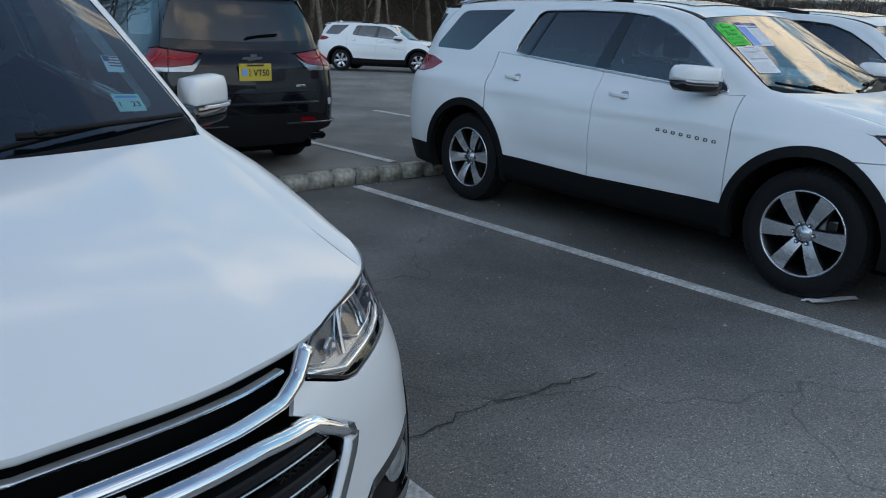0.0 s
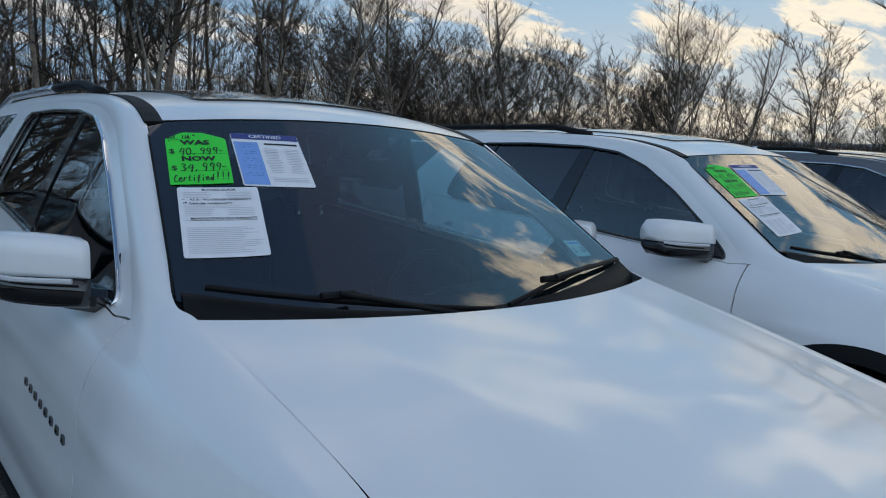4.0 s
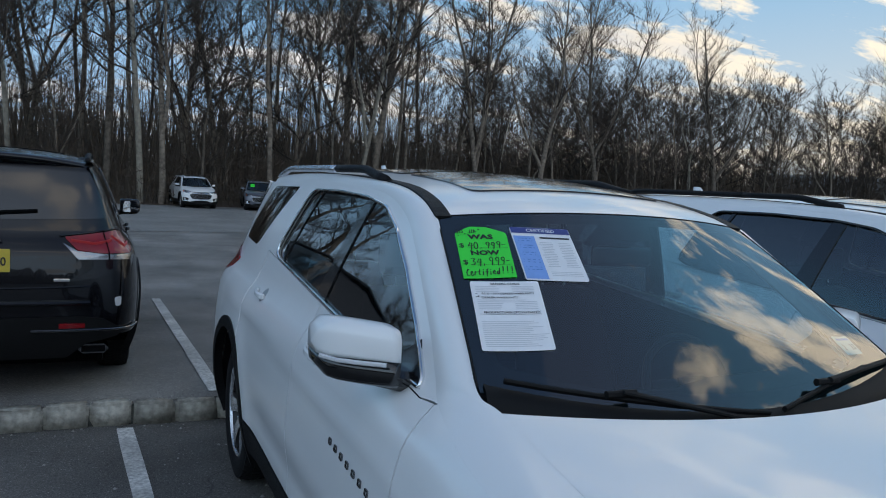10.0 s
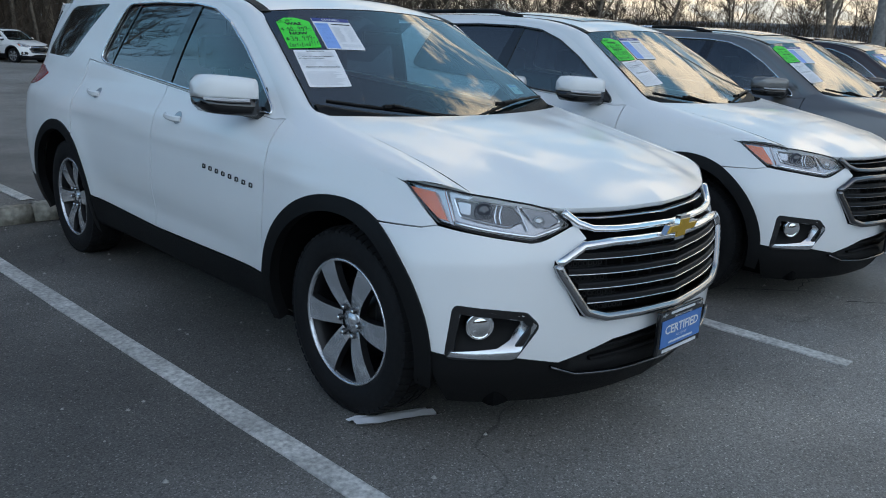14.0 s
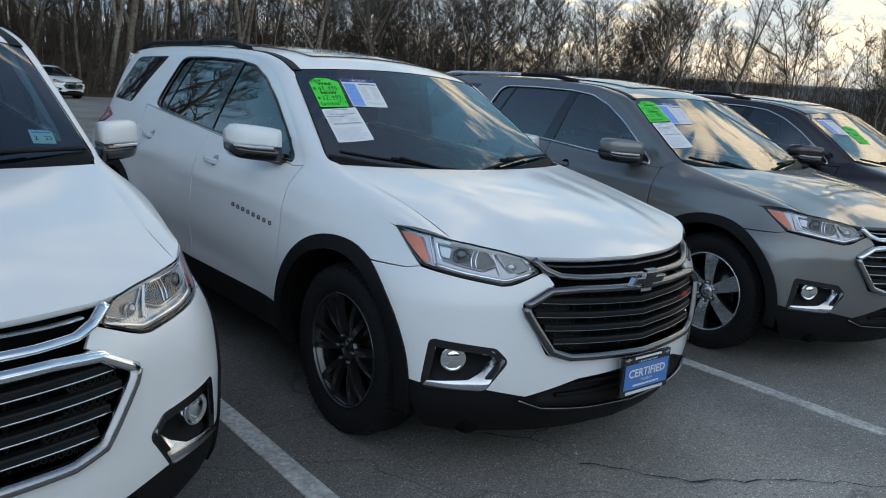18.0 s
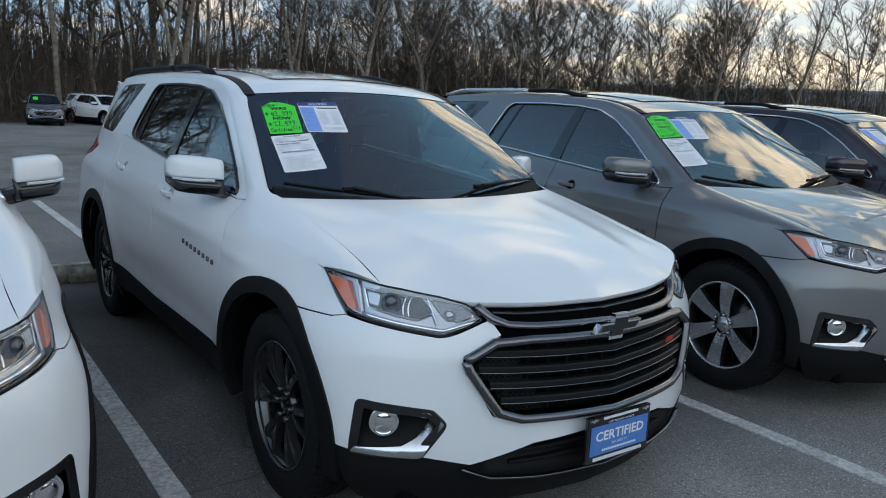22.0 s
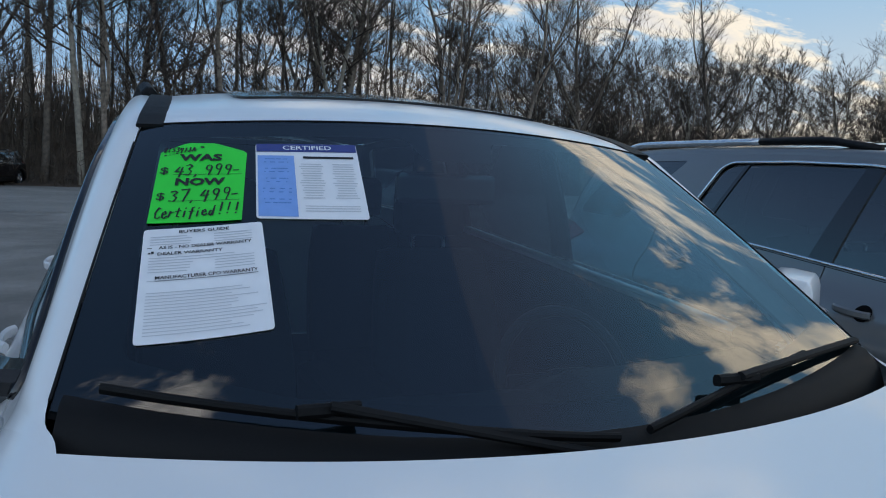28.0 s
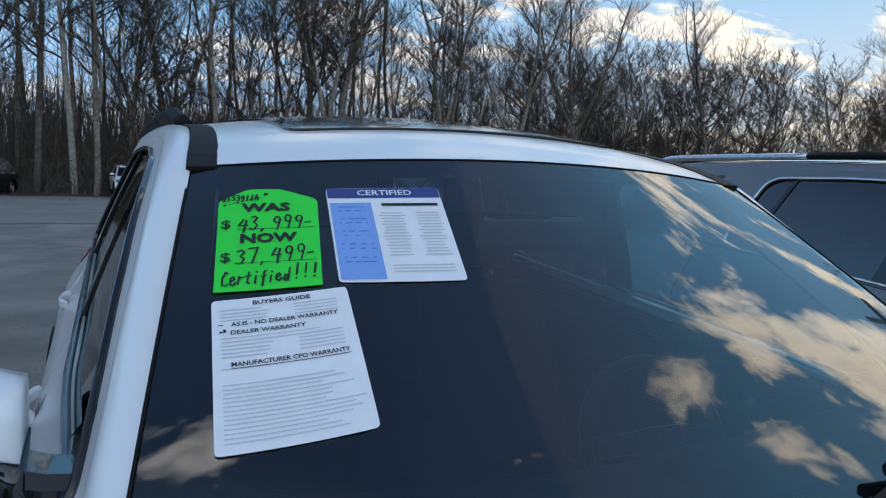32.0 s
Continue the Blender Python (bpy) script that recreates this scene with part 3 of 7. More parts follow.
HEX_OUT = [(-2.73, 0.838), (-2.60, 0.826), (-2.49, 0.768), (-2.487, 0.745), (-2.60, 0.56), (-2.70, 0.535)]
INTAKE_TOP = [(-2.10, 0.428), (-2.33, 0.422), (-2.53, 0.385), (-2.76, 0.452)]


def across(points, out=0.0, n=6, dense=0.05):
    """A line on the nose from the +x side over to the -x side."""
    half = [skin(s, z, out) for s, z in spaced(points, dense)]
    other = [(-x, y, z) for x, y, z in half[:-1]][::-1]
    return half + other


def bow_tie(w, h):
    a = w / 2
    k = 0.30 * w / 2
    sk = 0.10 * w
    pts = [(-a + sk, h * 0.18), (-k + 0.05 * w, h * 0.18), (-k + 0.06 * w, h * 0.5), (k + 0.06 * w, h * 0.5), (k + 0.05 * w, h * 0.18), (a, h * 0.18), (a - sk, -h * 0.18), (k - 0.05 * w, -h * 0.18),
           (k - 0.06 * w, -h * 0.5), (-k - 0.06 * w, -h * 0.5), (-k - 0.05 * w, -h * 0.18), (-a, -h * 0.18)]
    return pts


def suv(m, paint, label, trim=CHROME, rims="broad", badge=GOLD, plate=True, red_badge=False, group="row of parked sport utility cars", side_line=CHROME, plain=False, rolls=(30, 37)):
    """The whole car at the pose m, with all its parts."""
    car = thing("suv", m, label, "car", group)
    P = lambda key, name, make, mat, parent=car, lab="": piece(key, name, make, mat, parent, lab)
    # --- outer panels, one for each side
    door_f = [(-1.018, 0.478), (0.118, 0.462), (0.118, belt(0.118)), (-0.93, belt(-0.93)), (-1.012, 1.146)]
    door_r = [(0.124, 0.462), (1.005, 0.49)] + arc(1.535, 0.385, 0.527, 168, 120, 8) + [(1.285, 0.93), (1.31, 1.06), (1.285, belt(1.285)), (0.124, belt(0.124))]
    fender = [(-1.026, 0.49), (-1.019, 1.146)] + [tuple(p) for p in FLANK[18:0:-1]] + [(-1.835, 0.995), (-2.03, 0.877), (-1.97, 0.8645), (-1.748, 0.8555)] + arc(1.535 * -1, 0.385, 0.52, 113.5, 14, 18)
    rear = [tuple(p) for p in FLANK[18:]] + [(2.30, 1.46), (2.44, 1.24), (2.50, 1.1), (2.56, 0.45), (2.08, 0.45)] + arc(1.535, 0.385, 0.52, 8, 118, 18) + \
           [(1.297, 0.93), (1.322, 1.06), (1.297, belt(1.297) + 0.003), (0.12, belt(0.12) + 0.003), (-0.93, belt(-0.93) + 0.003), (-1.0, 1.15)]
    bumper = [(-1.75, 0.850)] + arc(-1.535, 0.385, 0.52, 116.5, 172, 8) + [(-2.05, 0.435)] + INTAKE_TOP + [(CENTRE + 0.001, 0.475), (CENTRE + 0.001, 0.52)] + \
             [(s, z) for s, z in HEX_OUT[::-1]][0:5] + [(-2.625, 0.838), (-2.588, 0.884), (-2.562, 0.876), (-2.475, 0.842), (-2.44, 0.8315), (-2.405, 0.8275), (-2.22, 0.853), (-2.03, 0.874), (-1.97, 0.860)]
    strip = lambda a, b: [[np.array(skin(*FLANK[i])) * (1 - w) + RIDGE[i] * w + np.array((0.55, -0.25 if i < 60 else 0, 0.8)) * 0.020 * 4 * w * (1 - w) for w in np.linspace(0, 1, 7)] for i in range(a, b)]
    for side, sg in (("right", -1), ("left", 1)):
        fl = sg < 0
        P(("door_f", sg), "front_door", lambda: panel("front_door", door_f, skin, step=0.045, flip=fl), paint)
        P(("door_r", sg), "rear_door", lambda: panel("rear_door", door_r, skin, step=0.045, flip=fl), paint)

        def crown_strip(name, a, b):
            return grid_mesh(name, [[q * (sg, 1, 1) for q in row] for row in strip(a, b)], flip=sg < 0)
        P(("fender", sg), "fender", lambda: panel("fender", fender, skin, step=0.04, flip=fl), paint)
        P(("fender_top", sg), "fender_crown", lambda: crown_strip("fender_crown", 0, 19), paint)
        top_z = lambda s: float(np.interp(s, [-2.29, -2.04, -1.80], [0.980, 0.999, 1.0055]))
        P(("fender_nose", sg), "fender_nose", lambda: grid_mesh("fender_nose", [[q * (sg, 1, 1) for q in (np.array(skin(-1.80 - 0.37 * w, top_z(-1.80 - 0.37 * w))), np.array(skin(-1.80 - 0.37 * w, top_z(-1.80 - 0.37 * w))) * 0.5 + 0.5 * (np.array(skin(*FLANK[0])) * (1 - w) + RIDGE[0] * w), np.array(skin(*FLANK[1])) * (1 - w) + RIDGE[1] * w)] for w in np.linspace(0, 1, 11)], flip=sg > 0), paint)
        P(("rear", sg), "body_side", lambda: panel("body_side", rear, skin, holes=[rounded(GLASS_LINE, 0.02), rounded(QUARTER_LINE, 0.03)], step=0.05, flip=fl, rim=0.02), paint)
        P(("pillar", sg), "roof_pillar", lambda: crown_strip("roof_pillar", 18, len(FLANK)), paint)
        # liner behind the panel gaps
        inner = [(-1.0, 0.4), (1.0, 0.44)] + arc(1.535, 0.385, 0.56, 172, 60, 10) + [(2.2, 0.86), (2.2, 1.15), (1.3, belt(1.3) - 0.02), (-1.0, belt(-1.0) - 0.02), (-1.4, 1.02), (-1.75, 0.95)] + arc(-1.535, 0.385, 0.56, 100, 12, 10)
        P(("inner", sg), "panel_liner", lambda: panel("panel_liner", inner, lambda s, z: skin(s, z, -0.03), step=0.1, rim=0, flip=fl), DARK)
        # glass
        front = [(-0.90, 1.157), (0.10, 1.231), (0.02, 1.642)] + GLASS_LINE[9:]
        back = [(0.22, 1.240), (1.0, 1.297)] + GLASS_LINE[3:8] + [(0.10, 1.643)]
        P(("pane_f", sg), "front_side_window", lambda: panel("pane", rounded(front, 0.015), lambda s, z: skin(s, z, -0.008), step=0.07, rim=0.005, flip=fl), GLASS_FRONT).visible_shadow = False
        P(("pane_r", sg), "rear_side_window", lambda: panel("pane", rounded(back, 0.015), lambda s, z: skin(s, z, -0.008), step=0.07, rim=0.005, flip=fl), GLASS_TINT).visible_shadow = False
        P(("pane_q", sg), "quarter_window", lambda: panel("pane", rounded(QUARTER_LINE, 0.03), lambda s, z: skin(s, z, -0.003), step=0.07, rim=0.005, flip=fl), GLASS_TINT).visible_shadow = False
        P(("bpillar", sg), "door_pillar", lambda: panel("door_pillar", [(0.10, 1.228), (0.225, 1.238), (0.105, 1.648), (0.018, 1.645)], lambda s, z: skin(s, z, -0.002), step=0.06, flip=fl), GLOSSBLACK)
        P(("divider", sg), "window_divider", lambda: panel("window_divider", [(0.93, 1.292), (0.96, 1.294), (0.80, 1.65), (0.775, 1.65)], lambda s, z: skin(s, z, -0.003), step=0.06, flip=fl), GLOSSBLACK)
        ring = [skin(s, z, 0.004) for s, z in spaced(rounded(GLASS_LINE, 0.03), 0.05, True)]
        P(("window_trim", sg), "window_trim", lambda: sweep("window_trim", [(x * sg, y, z) for x, y, z in ring], 0.016, 0.012, up=(sg, 0, 0.2), closed=True, smooth=True), side_line)
        # cladding
        for nm, cy in (("front", -1.535), ("rear", 1.535)):
            lo, hi = (-18, 196) if cy > 0 else (-14, 192)
            band = arc(cy, 0.385, 0.527, lo, hi, 40) + arc(cy, 0.385, 0.462, hi, lo, 40)
            P(("arch", nm, sg), "wheel_arch_trim", lambda: panel("wheel_arch_trim", band, lambda s, z: skin(s, z, 0.010), step=0.05, rim=0.05, flip=fl), CLAD)
            liner = [[(sg * x, cy + 0.475 * math.cos(radians(a)), 0.385 + 0.475 * math.sin(radians(a))) for x in (0.50, 0.72, 0.925)] for a in range(-10, 191, 10)]
            P(("well", nm, sg), "wheel_well", lambda: grid_mesh("wheel_well", liner), DARK)
        sill = [(-1.03, 0.235), (1.03, 0.235), (1.03, 0.485), (0.9, 0.478), (0.1, 0.452), (-1.03, 0.47)]
        P(("sill", sg), "sill_trim", lambda: panel("sill_trim", sill, lambda s, z: skin(s, z, 0.006 - 1.6 * max(0.0, 0.30 - z)), step=0.06, flip=fl), CLAD)
        tailclad = [(2.0, 0.24), (2.55, 0.26), (2.56, 0.445), (2.05, 0.445)]
        P(("rear_clad", sg), "rear_corner_trim", lambda: panel("rear_corner_trim", tailclad, lambda s, z: skin(s, z, 0.004), step=0.06, flip=fl), CLAD)
        # tail lamp
        P(("tail", sg), "tail_lamp", lambda: panel("tail_lamp", rounded([(2.02, 1.19), (2.2, 1.235), (2.47, 1.245), (2.48, 1.10), (2.25, 1.10), (2.12, 1.13)], 0.02), lambda s, z: skin(s, z, 0.010), step=0.05, flip=fl), RED_LENS)
        # head lamp: bucket, amber corner, projector, reflector, lens
        lamp = P(("lamp", sg), "headlamp", lambda: panel("headlamp", rounded(LAMP_LINE, 0.012), lambda s, z: skin(s, z, -0.022), step=0.05, rim=0, flip=fl), LAMP_INNER)
        edge = [skin(s, z, 0.001) for s, z in spaced(rounded(LAMP_LINE, 0.012), 0.04, True)]
        P(("lamp_edge", sg), "lamp_surround", lambda: sweep("lamp_surround", [(x * sg, y, z) for x, y, z in edge], 0.003, 0.007, up=(sg * 0.7, -0.7, 0), closed=True), GLOSSBLACK, lamp)
        amber = [(-1.85, 0.988), (-2.03, 0.897), (-2.07, 0.892), (-2.05, 0.915), (-1.985, 0.982)]
        P(("amber", sg), "amber_reflector", lambda: panel("amber_reflector", rounded(amber, 0.008), lambda s, z: skin(s, z, -0.006), step=0.04, flip=fl, rim=0.02), AMBER, lamp)
        P(("lamp_strip", sg), "lamp_chrome", lambda: sweep("lamp_chrome", [np.array(skin(s, z, -0.012)) * (sg, 1, 1) for s, z in spaced([(-2.10, 0.886), (-2.42, 0.845), (-2.54, 0.877)], 0.04)], 0.016, 0.014, smooth=True), CHROME, lamp)
        for k, ends in enumerate((((-2.095, 0.890), (-2.035, 0.988)), ((-2.40, 0.866), (-2.36, 0.955)))):
            P(("lamp_rib", sg, k), "lamp_rib", lambda: sweep("lamp_rib", [np.array(skin(s, z, -0.014)) * (sg, 1, 1) for s, z in spaced(list(ends), 0.03)], 0.010, 0.010), SATIN, lamp)
        bowls = ([(-2.080, 0.968), (-2.345, 0.948), (-2.390, 0.900), (-2.33, 0.878), (-2.12, 0.909)], SMOKE), ([(-2.375, 0.947), (-2.49, 0.928), (-2.53, 0.893), (-2.475, 0.874), (-2.42, 0.893)], SMOKE_PALE)
        for k, (bowl, mt) in enumerate(bowls):
            P(("lamp_shelf", sg, k), "lamp_shelf", lambda: panel("lamp_shelf", rounded(bowl, 0.012), lambda s, z: skin(s, z, -0.016), step=0.05, flip=fl), mt, lamp)
            rim = [np.array(skin(s, z, -0.012)) * (sg, 1, 1) for s, z in spaced(rounded(bowl, 0.012), 0.03, True)]
            P(("bowl_rim", sg, k), "lamp_bezel", lambda: sweep("lamp_bezel", rim, 0.004, 0.006, up=(sg * 0.7, -0.7, 0), closed=True), CHROME, lamp)
        for k, (s0, z0) in enumerate(((-2.285, 0.952), (-2.305, 0.950))):
            P(("lamp_arc", sg, k), "lamp_arc", lambda: sweep("lamp_arc", [np.array(skin(s0 + 0.012 * math.sin(a * 0.5), z0 - 0.012 * a, -0.013)) * (sg, 1, 1) for a in range(6)], 0.003, 0.005), CHROME, lamp)
        P(("lamp_block", sg), "lamp_reflector", lambda: panel("lamp_reflector", rounded([(-2.10, 0.957), (-2.165, 0.952), (-2.165, 0.915), (-2.12, 0.920)], 0.008), lambda s, z: skin(s, z, -0.013), step=0.03, flip=fl), LAMP_INNER, lamp)
        for k, (s0, z0, r0, mt) in enumerate(((-2.225, 0.928, 0.036, PROJECTOR), (-2.445, 0.895, 0.022, LAMP_INNER))):
            c = Vector(np.array(skin(s0, z0, -0.017)) * (sg, 1, 1))
            o = P(("bulb", sg, k), "lamp_lens", lambda: turned("lamp_lens", [(-0.004, r0), (-0.010, r0), (-0.014, r0 * 0.88), (-0.010, r0 * 0.80), (-0.020, r0 * 0.5), (-0.023, 0.001)], 20, "y"), mt, lamp)
            o.location = c
            o.rotation_euler = (0, 0, radians(38 * sg))
        P(("lens", sg), "lamp_cover", lambda: panel("lamp_cover", rounded(LAMP_LINE, 0.012), lambda s, z: skin(s, z, 0.002), step=0.05, rim=0.004, flip=fl), LENS, lamp).visible_shadow = False
        # fog lamp pocket
        pocket = P(("fog", sg), "fog_lamp_pocket", lambda: panel("fog_lamp_pocket", FOG_LINE, lambda s, z: skin(s, z, -0.05 + 0.045 * (abs(z - 0.515) / 0.09) ** 2), step=0.025, rim=0, flip=fl), CLAD)
        P(("fog_rim", sg), "fog_surround", lambda: sweep("fog_surround", [np.array(skin(s, z, -0.006)) * (sg, 1, 1) for s, z in spaced(rounded(FOG_LINE, 0.01), 0.03, True)], 0.012, 0.035, up=(sg * 0.7, -0.7, 0), closed=True), GLOSSBLACK, pocket)
        P(("fog_trim", sg), "fog_chrome", lambda: panel("fog_chrome", rounded([(-2.117, 0.424), (-2.345, 0.414), (-2.362, 0.421), (-2.432, 0.540), (-2.376, 0.572), (-2.362, 0.562), (-2.388, 0.532), (-2.345, 0.480), (-2.29, 0.455), (-2.13, 0.442)], 0.005), lambda s, z: skin(s, z, 0.010 - 0.10 * max(0.0, ease(0.43, 0.56, z) * ease(-2.43, -2.35, s))), step=0.02, flip=fl, rim=0.03), SATIN, pocket)
        o = P(("fog_lamp", sg), "fog_lamp", lambda: turned("fog_lamp", [(0.02, 0.052), (-0.02, 0.052), (-0.024, 0.047), (-0.016, 0.043), (-0.022, 0.03), (-0.026, 0.015), (-0.027, 0.001)], 24, "y"), CHROME, pocket)
        o.location = Vector(np.array(skin(-2.222, 0.535, -0.03)) * (sg, 1, 1))
        o.rotation_euler = (0, 0, radians(30 * sg))
        # mirror
        ry = lambda pts: [(sg * x, y, z) for x, y, z in pts]
        rows = []
        for k, x in enumerate(np.linspace(0, 1, 9)):
            sz = 0.90 + 0.10 * math.sin(math.pi * (0.25 + 0.6 * x)) - 0.35 * max(0, x - 0.86) / 0.14
            zc, yc = 1.226 + 0.012 * x, -0.80 + 0.13 * x
            ringp = []
            for a in range(16):
                w = 2 * math.pi * a / 16
                e = lambda q: math.copysign(abs(q) ** 0.5, q)
                ringp.append((sg * (0.885 + 0.190 * x), yc + 0.062 * sz * e(math.cos(w)) + (0.02 if math.cos(w) > 0 else -0.02 * sz), zc + 0.086 * sz * e(math.sin(w))))
            rows.append(ringp)
        cap = [[np.array(p) for p in r] for r in rows]
        mirror = P(("mirror", sg), "door_mirror", lambda: grid_mesh("door_mirror", [[(p[0], p[1], max(p[2], 1.222)) for p in r] for r in [[(sg * 0.885, -0.80, 1.23)] * 16] + cap + [[(sg * 1.079, -0.665, 1.245)] * 16]], close=True, flip=sg < 0), paint)
        P(("mirror_base", sg), "mirror_base", lambda: grid_mesh("mirror_base", [[(p[0] - sg * 0.002, -0.735 + (p[1] + 0.735) * 0.97, min(p[2], 1.220)) for p in r] for r in [[(sg * 0.885, -0.80, 1.16)] * 16] + cap + [[(sg * 1.075, -0.665, 1.19)] * 16]], close=True, flip=sg < 0), GLOSSBLACK, mirror)
        P(("mirror_strip", sg), "turn_signal", lambda: sweep("turn_signal", ry([(0.925, -0.875, 1.217), (0.987, -0.835, 1.217), (1.04, -0.795, 1.218), (1.071, -0.74, 1.22)]), 0.012, 0.012), PALE_LENS, mirror)
        P(("mirror_arm", sg), "mirror_arm", lambda: sweep("mirror_arm", ry([(0.78, -0.79, 1.150), (0.86, -0.79, 1.158), (0.915, -0.78, 1.172)]), 0.058, 0.11, bevel=0.3), GLOSSBLACK, mirror)
        P(("mirror_foot", sg), "mirror_foot", lambda: panel("mirror_foot", [(-0.90, 1.155), (-0.66, 1.172), (-0.80, 1.27)], lambda s, z: skin(s, z, 0.002), step=0.06, flip=fl), GLOSSBLACK, mirror)
        P(("mirror_glass", sg), "mirror_glass", lambda: panel("mirror_glass", rounded([(0.91, 1.17), (1.052, 1.18), (1.06, 1.285), (0.915, 1.295)], 0.03), lambda a, b: (a, -0.86 + 0.6 * (a - 0.0) * 0.23 + 0.07 + 0.0 * b, b), step=0.06, rim=0, flip=not fl), CHROME, mirror)
        # door handles
        for k, (hy, hz) in enumerate(((-0.10, 1.075), (1.02, 1.118))):
            hp = [skin(hy - 0.085 + 0.17 * i / 8, hz - 0.004 + 0.008 * i / 8, 0.006 + 0.022 * math.sin(math.pi * min(1, max(0, i / 8))) ** 0.5) for i in range(9)]
            handle = P(("handle", sg, k), "door_handle", lambda: sweep("door_handle", [(x * sg, y, z) for x, y, z in hp], 0.030, 0.014, bevel=0.45), paint)
            # flush oval darker than the paint: the cup's shade is put into colour
            P(("handle_cup", sg, k), "handle_recess", lambda: panel("handle_recess", [(hy - 0.045 + 0.04 * math.cos(a * math.pi / 8) * 1.0, hz + 0.032 * math.sin(a * math.pi / 8)) for a in range(16)], lambda s, z: skin(s, z, 0.0015), step=0.03, rim=0, flip=fl), DARK if paint is not WHITE else SILVER_PAINT, handle)
        # name bars on the front door
        for k in range(8):
            c = -0.93 + 0.062 * k
            P(("name", sg, k), "door_lettering", lambda: panel("door_lettering", rounded([(c, 0.844 + 0.0035 * k), (c + 0.030, 0.845 + 0.0035 * k), (c + 0.029, 0.866 + 0.0035 * k), (c + 0.003, 0.865 + 0.0035 * k)], 0.005, 2),
                                                                    lambda s, z: skin(s, z, 0.005), step=0.03, rim=0.004, flip=fl,
                                                                    holes=[[(c + 0.007, 0.850 + 0.0035 * k), (c + 0.024, 0.850 + 0.0035 * k), (c + 0.023, 0.861 + 0.0035 * k), (c + 0.008, 0.861 + 0.0035 * k)]]), DARKCHROME)
        # roof rail and drip strip
        rail = [(sg * (0.60 - 0.012 * abs(k - 0.5)), 0.12 + 1.95 * k, 1.712 + 0.045 * min(1, 7 * k, 7 * (1 - k)) - 0.012 * k) for k in np.linspace(0, 1, 24)]
        P(("rail_f", sg), "roof_rail", lambda: sweep("roof_rail", rail[:9], 0.034, 0.042, bevel=0.4, smooth=True), CLAD)
        P(("rail_r", sg), "roof_rail", lambda: sweep("roof_rail", rail[8:], 0.034, 0.042, bevel=0.4, smooth=True), CLAD if rims == "split" else ALLOY)
        P(("drip", sg), "roof_strip", lambda: sweep("roof_strip", [np.array((sg * (RIDGE[i][0] - 0.018), RIDGE[i][1] - 0.015 * (i == 48), RIDGE[i][2] + 0.004 - 0.005 * (i == 48))) for i in range(48, len(RIDGE), 2)], 0.008, 0.055, up=(0, 0.2, 1), bevel=0.3), CLAD)
    # --- bumper, hood, roof, screens
    P("bumper", "front_bumper", lambda: panel("front_bumper", bumper, skin, holes=[rounded(FOG_LINE, 0.01)], step=0.04, both=True), paint)
    lower = [(-2.04, 0.43)] + INTAKE_TOP + [(CENTRE + 0.001, 0.475), (CENTRE + 0.001, 0.20), (-2.5, 0.20), (-2.1, 0.21)]
    slot = [(-2.60, 0.375), (-2.77, 0.435), (CENTRE + 0.003, 0.455), (CENTRE + 0.003, 0.345), (-2.70, 0.335)]
    P("lower", "lower_bumper", lambda: panel("lower_bumper", lower, lambda s, z: skin(s, z, -0.004 - 0.05 * ease(-2.45, -2.75, s) * ease(0.33, 0.40, z)), step=0.05, both=True), CLAD)
    P("lip", "bumper_lip", lambda: sweep("bumper_lip", across([(-2.50, 0.372), (-2.60, 0.335), (-2.80, 0.318), (CENTRE, 0.312)], 0.006), 0.008, 0.02, smooth=True), DARKCHROME)
    for k, z0 in enumerate((0.375, 0.42)):
        P(("slat", k), "intake_slat", lambda: sweep("intake_slat", across([(-2.68, z0), (CENTRE, z0 + 0.01)], -0.03), 0.012, 0.03), CLAD)
    P("hood", "hood", lambda: grid_mesh("hood", [[hood_at(u, v) for u in np.linspace(-1, 1, 57)] for v in np.linspace(0, 1, 45)]), paint)
    P("hood_edge", "hood_edge", lambda: grid_mesh("hood_edge", [[hood_at(u, 1) + np.array((0, d, -e)) for u in np.linspace(-1, 1, 57)] for d, e in ((0, 0), (0.002, 0.01), (0.012, 0.02), (0.05, 0.03))]), paint)
    P("roof", "roof", lambda: grid_mesh("roof", [[roof_at(u, y) for u in np.linspace(-1, 1, 33)] for y in np.concatenate([np.linspace(-0.5, 0.2, 10), np.linspace(0.4, 2.03, 10)])], flip=True), paint)
    P("sunroof", "sunroof", lambda: panel("sunroof", rounded([(-0.70, -0.26), (0.70, -0.26), (0.72, 0.35), (-0.72, 0.35)], 0.06), lambda u, y: roof_at(u, y) + np.array((0, 0, 0.006)), step=0.1, rim=0.01), GLOSSBLACK)
    P("sunroof_back", "sunroof_panel", lambda: panel("sunroof_panel", rounded([(-0.72, 0.42), (0.72, 0.42), (0.72, 1.25), (-0.72, 1.25)], 0.06), lambda u, y: roof_at(u, y) + np.array((0, 0, 0.006)), step=0.1, rim=0.01), GLOSSBLACK)
    full = [(-1, 0), (1, 0), (1, 1.0), (-1, 1.0)]
    P("screen", "windscreen", lambda: panel("windscreen", [(-0.995, 0.01), (0.995, 0.01), (0.995, 0.996), (-0.995, 0.996)], lambda u, w: screen_at(u, 1 - w), step=0.09, rim=0.006), GLASS_CLEAR).visible_shadow = False
